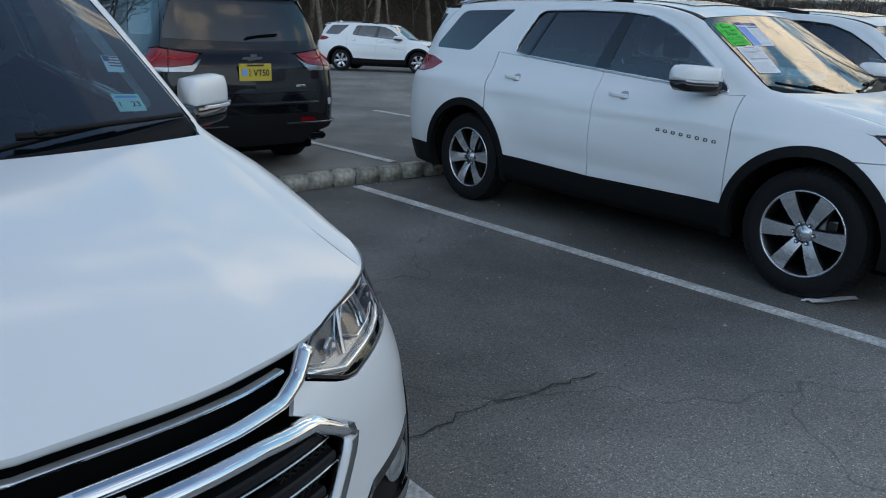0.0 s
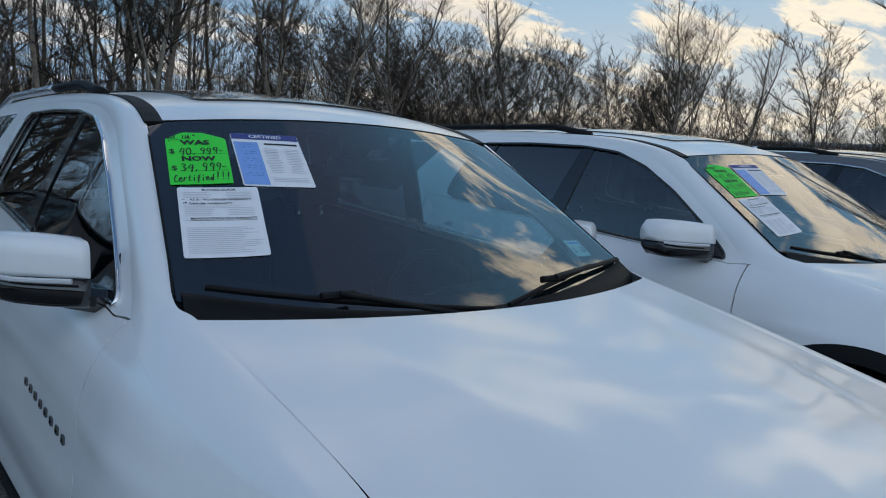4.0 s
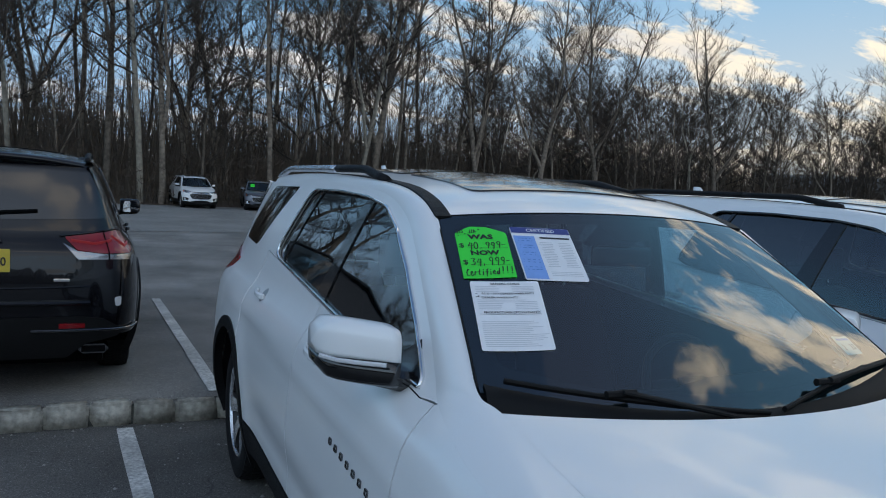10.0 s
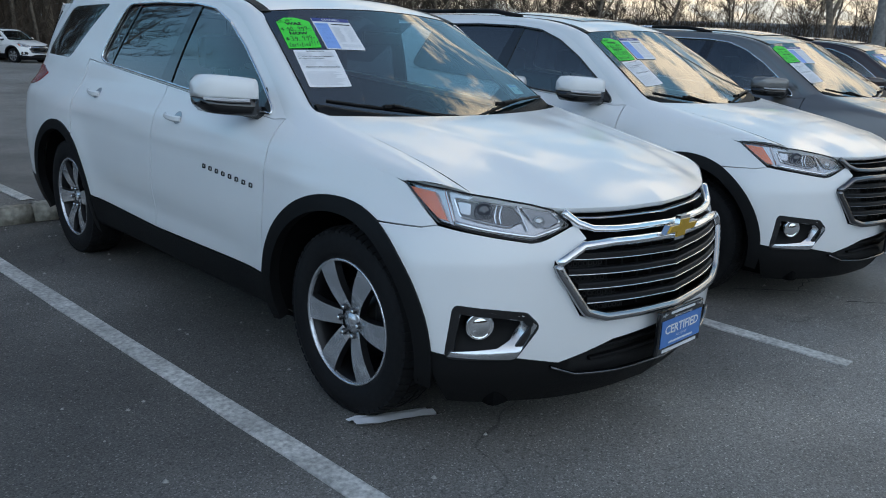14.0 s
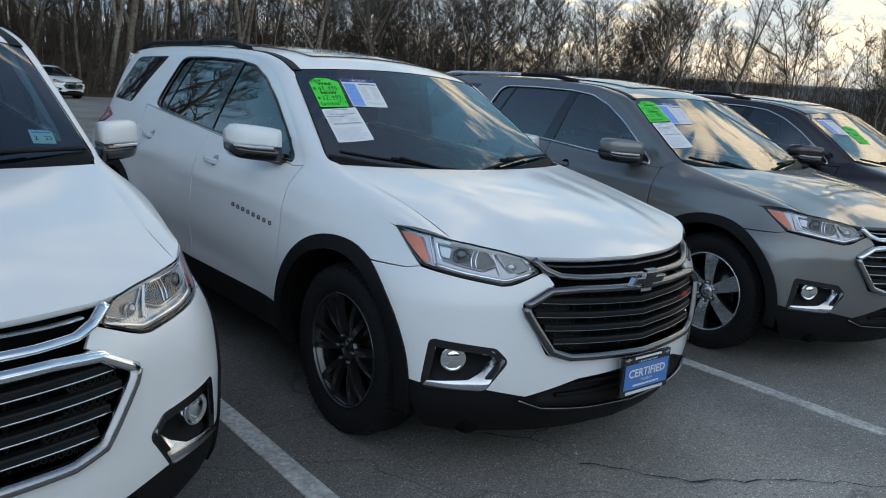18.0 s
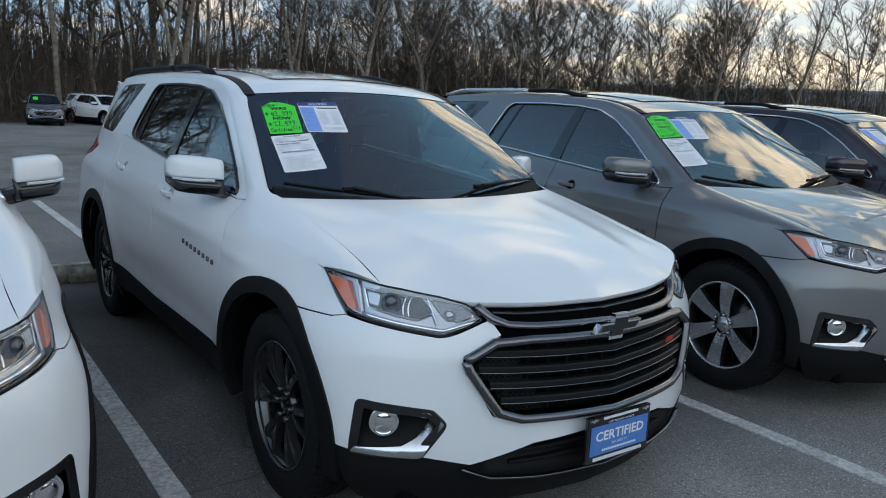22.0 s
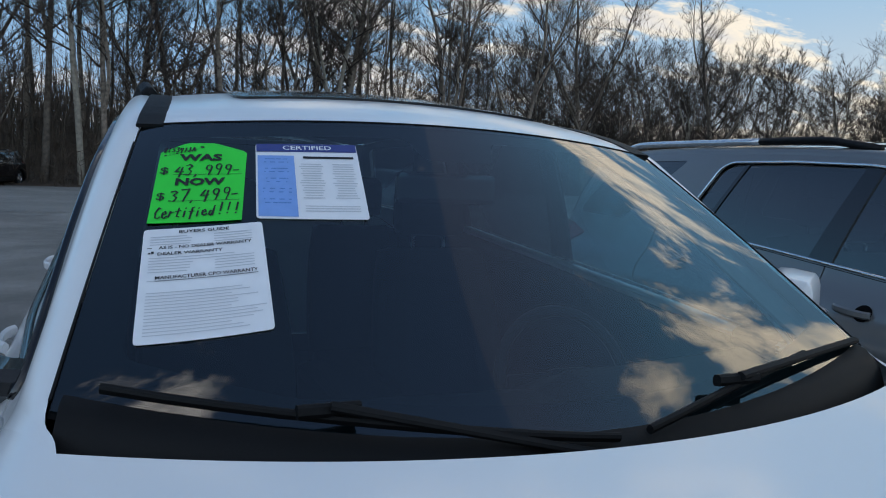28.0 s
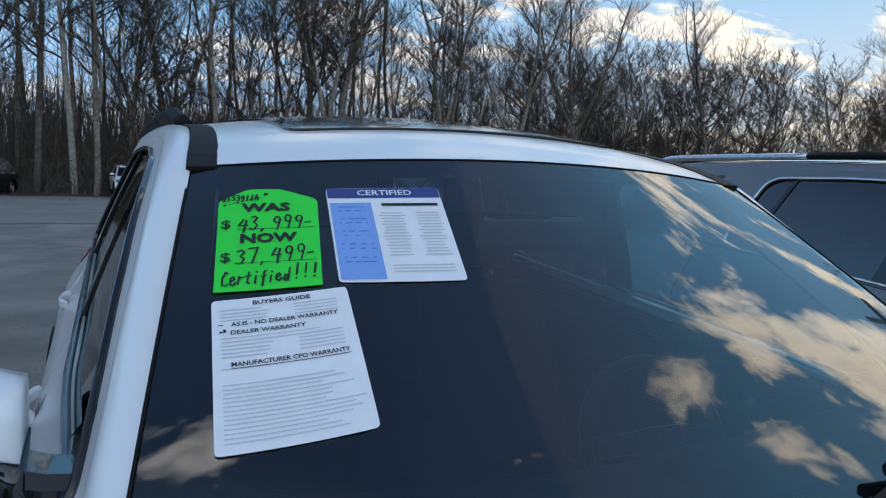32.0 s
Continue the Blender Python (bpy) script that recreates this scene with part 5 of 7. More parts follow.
def crack_asphalt(m):
    """Adds a net of fine cracks and paler scuffed patches to the asphalt."""
    nodes, links = m.node_tree.nodes, m.node_tree.links
    b = nodes["Principled BSDF"]
    old = b.inputs["Base Color"].links[0].from_socket
    co = nodes.new("ShaderNodeTexCoord")
    warp = nodes.new("ShaderNodeTexNoise")
    warp.inputs["Scale"].default_value = 1.7
    links.new(co.outputs["Object"], warp.inputs["Vector"])
    add = nodes.new("ShaderNodeVectorMath")
    add.operation = "MULTIPLY_ADD"
    add.inputs[1].default_value = (0.9, 0.9, 0.9)
    links.new(warp.outputs["Color"], add.inputs[0])
    links.new(co.outputs["Object"], add.inputs[2])
    vor = nodes.new("ShaderNodeTexVoronoi")
    vor.feature = "DISTANCE_TO_EDGE"
    vor.inputs["Scale"].default_value = 0.23
    links.new(add.outputs[0], vor.inputs["Vector"])
    line = nodes.new("ShaderNodeMapRange")
    for k, v in (("From Min", 0.0), ("From Max", 0.0025), ("To Min", 0.62), ("To Max", 1.0)):
        line.inputs[k].default_value = v
    links.new(vor.outputs["Distance"], line.inputs["Value"])
    patch = nodes.new("ShaderNodeTexNoise")
    patch.inputs["Scale"].default_value, patch.inputs["Detail"].default_value, patch.inputs["Roughness"].default_value = 0.42, 8.0, 0.62
    links.new(co.outputs["Object"], patch.inputs["Vector"])
    pale = nodes.new("ShaderNodeMapRange")
    for k, v in (("From Min", 0.52), ("From Max", 0.70), ("To Min", 1.0), ("To Max", 1.55)):
        pale.inputs[k].default_value = v
    links.new(patch.outputs["Fac"], pale.inputs["Value"])
    mul = nodes.new("ShaderNodeMath")
    mul.operation = "MULTIPLY"
    links.new(line.outputs[0], mul.inputs[0])
    links.new(pale.outputs[0], mul.inputs[1])
    # stone chips of many greys, dark pits between them, and the older paler lane beyond the bays
    chips = nodes.new("ShaderNodeTexVoronoi")
    chips.inputs["Scale"].default_value = 190.0
    links.new(co.outputs["Object"], chips.inputs["Vector"])
    tone = nodes.new("ShaderNodeSeparateColor")
    links.new(chips.outputs["Color"], tone.inputs[0])
    pits = nodes.new("ShaderNodeTexNoise")
    pits.inputs["Scale"].default_value, pits.inputs["Detail"].default_value = 42.0, 5.0
    links.new(co.outputs["Object"], pits.inputs["Vector"])
    place = nodes.new("ShaderNodeSeparateXYZ")
    links.new(co.outputs["Object"], place.inputs[0])
    lane = nodes.new("ShaderNodeMath")
    lane.operation = "MULTIPLY_ADD"
    lane.inputs[1].default_value = 2.4
    links.new(patch.outputs["Fac"], lane.inputs[0])
    links.new(place.outputs[1], lane.inputs[2])
    for socket, lo, hi, low, high in ((tone.outputs[0], 0.0, 1.0, 0.70, 1.30), (tone.outputs[1], 0.93, 0.97, 1.0, 2.0), (pits.outputs["Fac"], 0.60, 0.70, 1.0, 0.55), (lane.outputs[0], -0.2, -1.6, 1.0, 2.15), (place.outputs[1], 2.60, 2.64, 1.0, 1.55)):
        scale_by = nodes.new("ShaderNodeMapRange")
        for key, v in (("From Min", lo), ("From Max", hi), ("To Min", low), ("To Max", high)):
            scale_by.inputs[key].default_value = v
        links.new(socket, scale_by.inputs["Value"])
        both = nodes.new("ShaderNodeMath")
        both.operation = "MULTIPLY"
        links.new(mul.outputs[0], both.inputs[0])
        links.new(scale_by.outputs[0], both.inputs[1])
        mul = both
    sc = nodes.new("ShaderNodeVectorMath")
    sc.operation = "SCALE"
    links.new(old, sc.inputs[0])
    links.new(mul.outputs[0], sc.inputs["Scale"])
    links.new(sc.outputs[0], b.inputs["Base Color"])


crack_asphalt(ASPHALT)


def sheet(name, xs, ys, lift, mat, label, category="ground"):
    rows = [[(x, y, ground_z(y) + lift) for x in xs] for y in ys]
    me = grid_mesh(name, rows, flip=True)
    me.polygons.foreach_set("use_smooth", [False] * len(me.polygons))
    me.materials[0] = mat
    return tagged(new(name, me), label, category, kind="structure")


wide = [-600, -200, -60, -20, 0, 20, 60, 100, 200, 600]
sheet("ground", wide, [-600, -100, -20, 0, 2.62, 2.66, 12, 25, 40, 60, 150, 600], 0.0, ASPHALT, "worn dark grey asphalt of the car park")
# tree line: y as a function of x
EDGE_X, EDGE_Y = [-120, -45, 0, 15, 35, 60, 85, 100, 115], [26, 31, 35, 39, 49, 55, 47, 30, 0]


def edge_y(x):
    return float(np.interp(x, EDGE_X, EDGE_Y))


def strip_sheet(name, offsets, lift, mat, label):
    xs = np.linspace(-150, 125, 40)
    rows = [[(x, edge_y(x) + o + 0.4 * noise.noise(Vector((x * 0.3, o, 0))), ground_z(edge_y(x) + o) + lift + k) for x in xs] for o, k in offsets]
    me = grid_mesh(name, rows, flip=True)
    me.materials[0] = mat
    return tagged(new(name, me), label, "ground", kind="structure")


strip_sheet("gravel_verge", [(-16, 0), (-10, 0), (-4, 0.02), (1.5, 0.05)], 0.01, GRAVEL, "loose grey gravel verge before the woods")
strip_sheet("forest_floor", [(0.5, 0), (4, 0.3), (12, 0.5), (60, 1.0), (200, 1.5)], 0.06, LITTER, "brown leaf litter under bare trees")


def painted_line(x0, y0, x1, y1, width=0.10):
    d = Vector((x1 - x0, y1 - y0))
    n = Vector((-d.y, d.x)).normalized() * width / 2
    k = max(2, int(d.length / 0.35))
    rnd = random.Random(int(x0 * 100) + int(y0 * 10))
    rows = []
    for i in range(k + 1):
        p = Vector((x0, y0)) + d * i / k
        j = [rnd.uniform(-0.006, 0.006) for _ in range(2)]
        z = ground_z(p.y)
        rows.append([(p.x - n.x * (1 + j[0] * 10), p.y - n.y, z - 0.01), (p.x - n.x * (1 + j[0] * 10), p.y - n.y, z + 0.008), (p.x + n.x * (1 + j[1] * 10), p.y + n.y, z + 0.008), (p.x + n.x * (1 + j[1] * 10), p.y + n.y, z - 0.01)])
    me = grid_mesh("painted_line", rows)
    me.polygons.foreach_set("use_smooth", [False] * len(me.polygons))
    me.materials[0] = LINE_PAINT
    return tagged(new("painted_line", me), "worn white parking bay line on asphalt", "road marking", "parking bay lines")


for x0, y0, x1, y1 in ((-1.45, 2.50, -1.20, -2.75), (1.275, 2.50, 1.36, -2.75), (4.02, 2.45, 4.135, -2.95), (6.80, 2.45, 6.86, -2.9), (-4.15, 2.5, -3.98, -2.2),
                       (-0.84, 2.78, -0.97, 7.2), (-3.72, 2.78, -3.80, 7.2), (1.95, 2.78, 1.85, 7.2), (4.75, 2.78, 4.65, 7.2)):
    painted_line(x0, y0, x1, y1)


def crack_line(points, width=0.012):
    rnd = random.Random(len(points) + int(points[0][0] * 37))
    p = spaced(points, 0.07)
    rows = []
    for i, q in enumerate(p):
        w = width * rnd.uniform(0.3, 1.1)
        dx, dy = rnd.uniform(-0.018, 0.018), rnd.uniform(-0.022, 0.022)
        rows.append([(q[0] + dx - w * 0.3, q[1] + dy - w, 0.0065), (q[0] + dx + w * 0.3, q[1] + dy + w, 0.0065)])
    me = grid_mesh("asphalt_crack", rows)
    me.materials[0] = CRACK
    return tagged(new("asphalt_crack", me), "dark open crack in the asphalt", "crack", kind="structure")


crack_line([(-4.2, -1.68), (-3.84, -1.58), (-3.45, -1.52), (-3.06, -1.56), (-2.7, -1.60)], 0.006)
crack_line([(2.1, -1.75), (2.43, -2.06), (2.46, -2.35), (2.75, -2.7), (3.2, -2.95), (3.6, -3.3)], 0.006)
crack_line([(2.43, -2.06), (2.95, -1.95), (3.4, -2.05)], 0.004)


def kerb():
    """A kerb of granite blocks along y = 2.6."""
    root = thing("kerb", pose(0, 0, 0), "low kerb of rough grey granite blocks with dirty joints", "kerb", kind="structure")
    bed = piece("kerb_bed", "kerb_bed", lambda: box_mesh("kerb_bed", 2.0, 2.645, 0.055, 60, 0.09, 0.13), MOSS, root)
    shapes = []
    for k in range(7):
        rnd = random.Random(50 + k)
        bm = bmesh.new()
        bmesh.ops.create_cube(bm, size=1, matrix=Matrix.Diagonal((0.262 + rnd.uniform(-0.012, 0.012), 0.125, 0.165, 1)))
        bmesh.ops.bevel(bm, geom=bm.edges[:], offset=0.018, segments=2, affect="EDGES")
        for v in bm.verts:
            v.co += Vector([rnd.uniform(-0.006, 0.006) for _ in range(3)])
        me = bpy.data.meshes.new("kerb_block")
        bm.to_mesh(me)
        bm.free()
        me.polygons.foreach_set("use_smooth", [True] * len(me.polygons))
        me.materials.append(KERBSTONE)
        shapes.append(me)
    rnd = random.Random(9)
    for i in range(92):
        ob = new("kerb_block", rnd.choice(shapes))
        ob.parent = root
        ob.location = (-8.5 + 0.268 * i, 2.635 + rnd.uniform(-0.010, 0.010), 0.068 + rnd.uniform(-0.008, 0.006))
        ob.rotation_euler = (rnd.uniform(-0.04, 0.04), rnd.uniform(-0.02, 0.02), rnd.uniform(-0.03, 0.03))
    return root


# ---- cars ----
CARS = {}
CARS["A"] = suv(pose(-5.24, -0.19, 0, 0, 0, 0.94), WHITE, "white sport utility car with chrome grille parked on asphalt", plate=False)
CARS["B"] = suv(pose(0, 0, 0), WHITE, "white sport utility car with gold badge and silver wheels")
CARS["C"] = suv(pose(2.579, 0.005, 0, 0, 0, 0.886), WHITE, "white sport utility car with black wheels and smoked grille", trim=DARKCHROME, rims="split", badge=GLOSSBLACK, red_badge=True, side_line=GLOSSBLACK)
CARS["D"] = suv(pose(5.419, -0.079, 0, 0, 0, -1.755), GREY, "grey metallic sport utility car with silver wheels", rolls=(-5, 20))
CARS["E"] = suv(pose(8.15, 0.0, 0, 0, 0, 0.5), MAROON, "dark maroon sport utility car with chrome window line")


# ---- papers behind the windscreens ----
def screen_paper_thing(name, m, corners, mat, outline, label, category, writing, group="", lift=0.003):
    """A sheet on the windscreen. Outline, and the writing's places, run 0 to 1 across and down. writing: (words, u, v, height, width, ink) or (None, u, v, w, h, ink) for a bar."""
    q = np.array(corners)

    def at(u, v, out):
        p = (q[0] * (1 - u) + q[1] * u) * (1 - v) + (q[3] * (1 - u) + q[2] * u) * v
        return np.array(screen_paper(p[0], p[1], lift + out))
    origin = at(0.5, 0.5, 0)
    root = thing(name, m @ Matrix.Translation(Vector(origin)), label, category, group)
    rel = lambda u, v, out=0.0: at(u, v, out) - origin
    me = panel(name, outline, lambda a, b: rel(a, 1 - b), step=0.09, rim=0.0012)
    ob = new("sheet", me)
    dress(ob, mat)
    ob.parent = root
    W, H = float(np.linalg.norm(q[1] - q[0])), float(np.linalg.norm(q[3] - q[0]))
    groups = {}
    for words, u, v, a, b, ink in writing:
        if words is None:
            n, k = max(1, math.ceil(a / 0.10)), max(1, math.ceil(b / 0.12))
            pts = np.array([(a * (i / n - 0.5), b * (j / k - 0.5)) for j in range(k + 1) for i in range(n + 1)])
            faces = [(j * (n + 1) + i, j * (n + 1) + i + 1, (j + 1) * (n + 1) + i + 1, (j + 1) * (n + 1) + i) for j in range(k) for i in range(n)]
            vs = [rel(u + p[0], v - p[1], 0.0011 if ink is not INK else 0.0013) for p in pts]
        elif words.startswith("~"):
            pts, faces = pen_points(words[1:], a * H, b * W, 0.022 * a * H + 0.0021, 0.06)
            vs = [rel(u + p[0] / W, v - p[1] / H, 0.0017) for p in pts]
        else:
            pts, faces = text_points(words, a * H, b * W, bold=0.0014 if words in ("WAS", "NOW") else 0.0002)
            vs = [rel(u + p[0] / W, v - p[1] / H, 0.0017) for p in pts]
        g = groups.setdefault((ink.name, words if words else ""), ([], [], ink))
        base = len(g[0])
        g[0].extend(vs)
        g[1].extend(tuple(base + i for i in f) for f in faces)
    for (nm, words), (vs, fs, ink) in groups.items():
        me = mesh_of("print", vs, fs, smooth=False)
        ob = new("lettering" if words else "fine_print", me)
        dress(ob, ink)
        ob.parent = root
        if not words:
            tagged(ob, kind="stuff")
    return root


TAG = [(0.01, 0.0), (0.99, 0.0), (0.99, 0.85), (0.95, 0.885), (0.65, 0.985), (0.60, 0.995), (0.32, 1.0), (0.26, 0.985), (0.03, 0.875), (0.01, 0.85)]
# pen strokes of handwritten signs in a unit box
LOOP = [(0.5 + 0.32 * math.cos(0.55 * k), 0.72 + 0.26 * math.sin(0.55 * k)) for k in range(12)]
PEN = {"0": [[(0.5 + 0.38 * math.cos(0.5 * k + 1.6), 0.5 + 0.48 * math.sin(0.5 * k + 1.6)) for k in range(14)]], "1": [[(0.55, 1), (0.42, 0)]],
       "2": [[(0.1, 0.75), (0.3, 0.98), (0.7, 0.95), (0.75, 0.65), (0.1, 0.03), (0.9, 0.05)]], "3": [[(0.12, 0.9), (0.5, 1), (0.82, 0.85), (0.45, 0.56), (0.85, 0.35), (0.6, 0.04), (0.05, 0.08)]],
       "4": [[(0.45, 1), (0.02, 0.48), (0.95, 0.52)], [(0.8, 0.95), (0.58, -0.08)]], "5": [[(0.9, 1), (0.35, 0.97), (0.25, 0.6), (0.75, 0.5), (0.7, 0.1), (0.1, 0.05)]],
       "7": [[(0.05, 0.93), (0.95, 1.0), (0.45, -0.05)]], "9": [LOOP, [(0.82, 0.8), (0.72, 0.4), (0.55, -0.05)]], "-": [[(0.0, 0.42), (0.6, 0.46)]], ",": [[(0.3, 0.08), (0.15, -0.12)]],
       "#": [[(0.3, 0), (0.5, 1)], [(0.6, 0), (0.8, 1)], [(0.1, 0.35), (0.9, 0.4)], [(0.1, 0.65), (0.95, 0.7)]], "A": [[(0.0, 0), (0.5, 1), (0.9, 0)], [(0.2, 0.4), (0.8, 0.42)]],
       "C": [[(0.9, 0.9), (0.55, 1), (0.1, 0.5), (0.2, 0.05), (0.7, 0.0), (1.0, 0.15)]], "e": [[(0.1, 0.3), (0.8, 0.4), (0.6, 0.62), (0.2, 0.5), (0.2, 0.1), (0.6, 0.0), (1.0, 0.2)]],
       "r": [[(0.1, 0), (0.3, 0.55), (0.5, 0.45), (0.9, 0.5)]], "t": [[(0.6, 0.95), (0.4, 0.1), (0.8, 0.05)], [(0.1, 0.62), (0.95, 0.68)]], "i": [[(0.5, 0.55), (0.42, 0.0)], [(0.58, 0.8), (0.62, 0.86)]],
       "f": [[(0.95, 0.95), (0.6, 0.9), (0.35, -0.25)], [(0.1, 0.5), (0.9, 0.55)]], "d": [[(0.75, 0.45), (0.3, 0.5), (0.1, 0.15), (0.5, 0.02), (0.8, 0.4)], [(1.0, 1.0), (0.8, 0.05)]], "!": [[(0.55, 1), (0.42, 0.3)], [(0.36, 0.08), (0.42, 0.03)]]}


def pen_points(body, height, width, nib, slope=0.0):
    """Handwriting as ribbons: points and faces, centred, height and width in metres."""
    r = random.Random(body)
    pts, faces = [], []
    step = width / len(body)
    for i, ch in enumerate(body):
        dx, dy, k = r.uniform(-0.06, 0.06) * step, r.uniform(-0.06, 0.06) * height, r.uniform(0.92, 1.08)
        for line in PEN.get(ch, ()):
            p = np.array([((i + 0.08 + 0.84 * (a + 0.10 * b)) * step + dx - width / 2, (b * k - 0.5) * height + dy + slope * (i * step - width / 2)) for a, b in line])
            for q0, q1 in zip(p[:-1], p[1:]):
                d = (q1 - q0) / max(np.linalg.norm(q1 - q0), 1e-9)
                n = np.array((-d[1], d[0])) * nib * r.uniform(0.4, 0.6)
                e = d * nib * 0.35
                base = len(pts)
                pts += [q0 - n - e, q1 - n + e, q1 + n + e, q0 + n - e]
                faces.append((base, base + 1, base + 2, base + 3))
    return np.array(pts), faces



SHEET = [tuple(p) for p in rounded([(0, 0), (1, 0), (1, 1), (0, 1)], 0.035, 4)]
rnd = random.Random(4)


def price_tag(m, was, now, corners):
    wr = [("WAS", 0.47, 0.215, 0.120, 0.48, INK), ("NOW", 0.50, 0.535, 0.120, 0.54, INK), ("$", 0.09, 0.395, 0.12, 0.09, INK), ("$", 0.10, 0.715, 0.12, 0.09, INK)]
    wr += [("~" + was, 0.57, 0.380, 0.130, 0.76, INK), ("~" + now, 0.57, 0.695, 0.135, 0.78, INK), ("~Certified", 0.38, 0.890, 0.115, 0.62, INK), ("~!!!", 0.84, 0.865, 0.135, 0.26, INK)]
    wr += [(None, 0.57, 0.440, 0.76, 0.004, INK), (None, 0.57, 0.765, 0.76, 0.004, INK), (None, 0.47, 0.065, 0.04, 0.022, INK)]
    wr.append(("~#153911A" if was.startswith("43") else "~#15  11A", 0.22, 0.105, 0.060, 0.36, INK))
    for k in range(9):
        wr.append((None, 0.07 + 0.042 * k, 0.185 - 0.010 * k, 0.026, 0.005 + 0.013 * (k % 3 == 0), INK))
    return screen_paper_thing("price_tag", m, corners, GREEN, TAG, "fluorescent green price tag with black handwriting on a windscreen", "price tag", wr, "price tags")


def certificate(m, corners):
    wr = [(None, 0.5, 0.065, 0.985, 0.115, NAVY), ("CERTIFIED", 0.5, 0.066, 0.085, 0.48, PAPER), (None, 0.19, 0.58, 0.345, 0.80, LIGHT_BLUE), (None, 0.70, 0.205, 0.50, 0.030, INK)]
    r = random.Random(11)
    for k in range(15):
        wr.append((None, 0.52, 0.30 + 0.032 * k, r.uniform(0.16, 0.24), 0.011, FAINT_INK))
        wr.append((None, 0.83, 0.30 + 0.032 * k, r.uniform(0.16, 0.24), 0.011, FAINT_INK))
    for k in range(3):
        wr.append((None, 0.68, 0.85 + 0.03 * k, 0.5, 0.010, FAINT_INK))
    for k in range(14):
        if k % 3 != 2:
            wr.append((None, 0.19, 0.23 + 0.045 * k, r.uniform(0.16, 0.26), 0.012, PLATE_BLUE))
    return screen_paper_thing("certificate_sheet", m, corners, PAPER, SHEET, "white certificate sheet with navy heading and blue column on a windscreen", "paper sheet", wr, "certificate sheets")


def buyers_guide(m, corners):
    wr = [("BUYERS GUIDE", 0.50, 0.045, 0.042, 0.42, INK), ("AS IS - NO DEALER WARRANTY", 0.51, 0.195, 0.040, 0.76, INK), ("DEALER WARRANTY", 0.385, 0.255, 0.040, 0.52, INK),
          ("MANUFACTURER CPO WARRANTY", 0.52, 0.475, 0.042, 0.80, INK), (None, 0.52, 0.502, 0.80, 0.004, INK), (None, 0.06, 0.195, 0.035, 0.005, INK), (None, 0.06, 0.245, 0.02, 0.012, INK), (None, 0.085, 0.238, 0.02, 0.022, INK)]
    r = random.Random(21)
    for k in range(34):
        v = 0.085 + 0.026 * k
        if any(abs(v - q) < 0.026 for q in (0.195, 0.255, 0.475, 0.045)) or 0.52 < v < 0.58:
            continue
        w = r.uniform(0.62, 0.90) if v > 0.58 or 0.27 < v < 0.33 else r.uniform(0.28, 0.36)
        wr.append((None, 0.06 + w / 2, v, w, 0.008, FAINT_INK))
        if w < 0.4:
            wr.append((None, 0.58 + 0.16, v, 0.32, 0.008, FAINT_INK))
    return screen_paper_thing("buyers_guide", m, corners, PAPER, SHEET, "white printed buyers guide sheet on a windscreen", "paper sheet", wr, "buyers guides")


def papers(car, was, now, tag, cert, guide):
    """tag, cert, guide: four corners each, metres across and down the windscreen."""
    m = CARS[car].matrix_world.copy()
    price_tag(m, was, now, tag)
    certificate(m, cert)
    buyers_guide(m, guide)


papers("B", "40,999-", "34,999-", ((-0.613, 0.071), (-0.452, 0.075), (-0.504, 0.318), (-0.667, 0.343)), ((-0.439, 0.074), (-0.247, 0.087), (-0.284, 0.324), (-0.483, 0.328)),
       ((-0.654, 0.354), (-0.450, 0.332), (-0.509, 0.602), (-0.715, 0.648)))
papers("C", "43,999-", "37,499-", ((-0.602, 0.090), (-0.440, 0.090), (-0.480, 0.338), (-0.640, 0.368)), ((-0.427, 0.092), (-0.227, 0.090), (-0.253, 0.322), (-0.456, 0.332)),
       ((-0.643, 0.388), (-0.448, 0.341), (-0.462, 0.594), (-0.667, 0.662)))
papers("D", "39,999-", "33,999-", ((-0.637, 0.039), (-0.455, 0.046), (-0.523, 0.292), (-0.708, 0.330)), ((-0.488, 0.060), (-0.266, 0.067), (-0.312, 0.307), (-0.518, 0.321)),
       ((-0.701, 0.341), (-0.510, 0.306), (-0.534, 0.586), (-0.754, 0.658)))
box = lambda x0, x1, w0, w1: ((x0, w0), (x1, w0), (x1, w1), (x0, w1))
m = CARS["E"].matrix_world.copy()
certificate(m, box(-0.60, -0.39, 0.08, 0.34))
price_tag(m, "41,999-", "35,999-", box(-0.37, -0.18, 0.20, 0.45))
# registration sticker and flag decal low in the corner of two windscreens
for car in ("A", "B"):
    m = CARS[car].matrix_world.copy()
    screen_paper_thing("registration_sticker", m, ((0.565, 0.596), (0.649, 0.617), (0.655, 0.695), (0.571, 0.675)), STICKER, SHEET, "small pale green registration sticker in a windscreen corner", "sticker",
                       [("1   23" if car == "A" else "2   23", 0.5, 0.62, 0.42, 0.75, INK), (None, 0.5, 0.18, 0.8, 0.12, LIGHT_BLUE)], "registration stickers", lift=-0.006)
m = CARS["A"].matrix_world.copy()
screen_paper_thing("flag_decal", m, ((0.594, 0.415), (0.647, 0.428), (0.645, 0.51), (0.593, 0.497)), PAPER, SHEET, "small red and white striped flag decal", "sticker",
                   [(None, 0.62, 0.10 + 0.18 * k, 0.72, 0.08, BADGE_RED) for k in range(4)] + [(None, 0.22, 0.20, 0.36, 0.34, NAVY)], lift=-0.006)


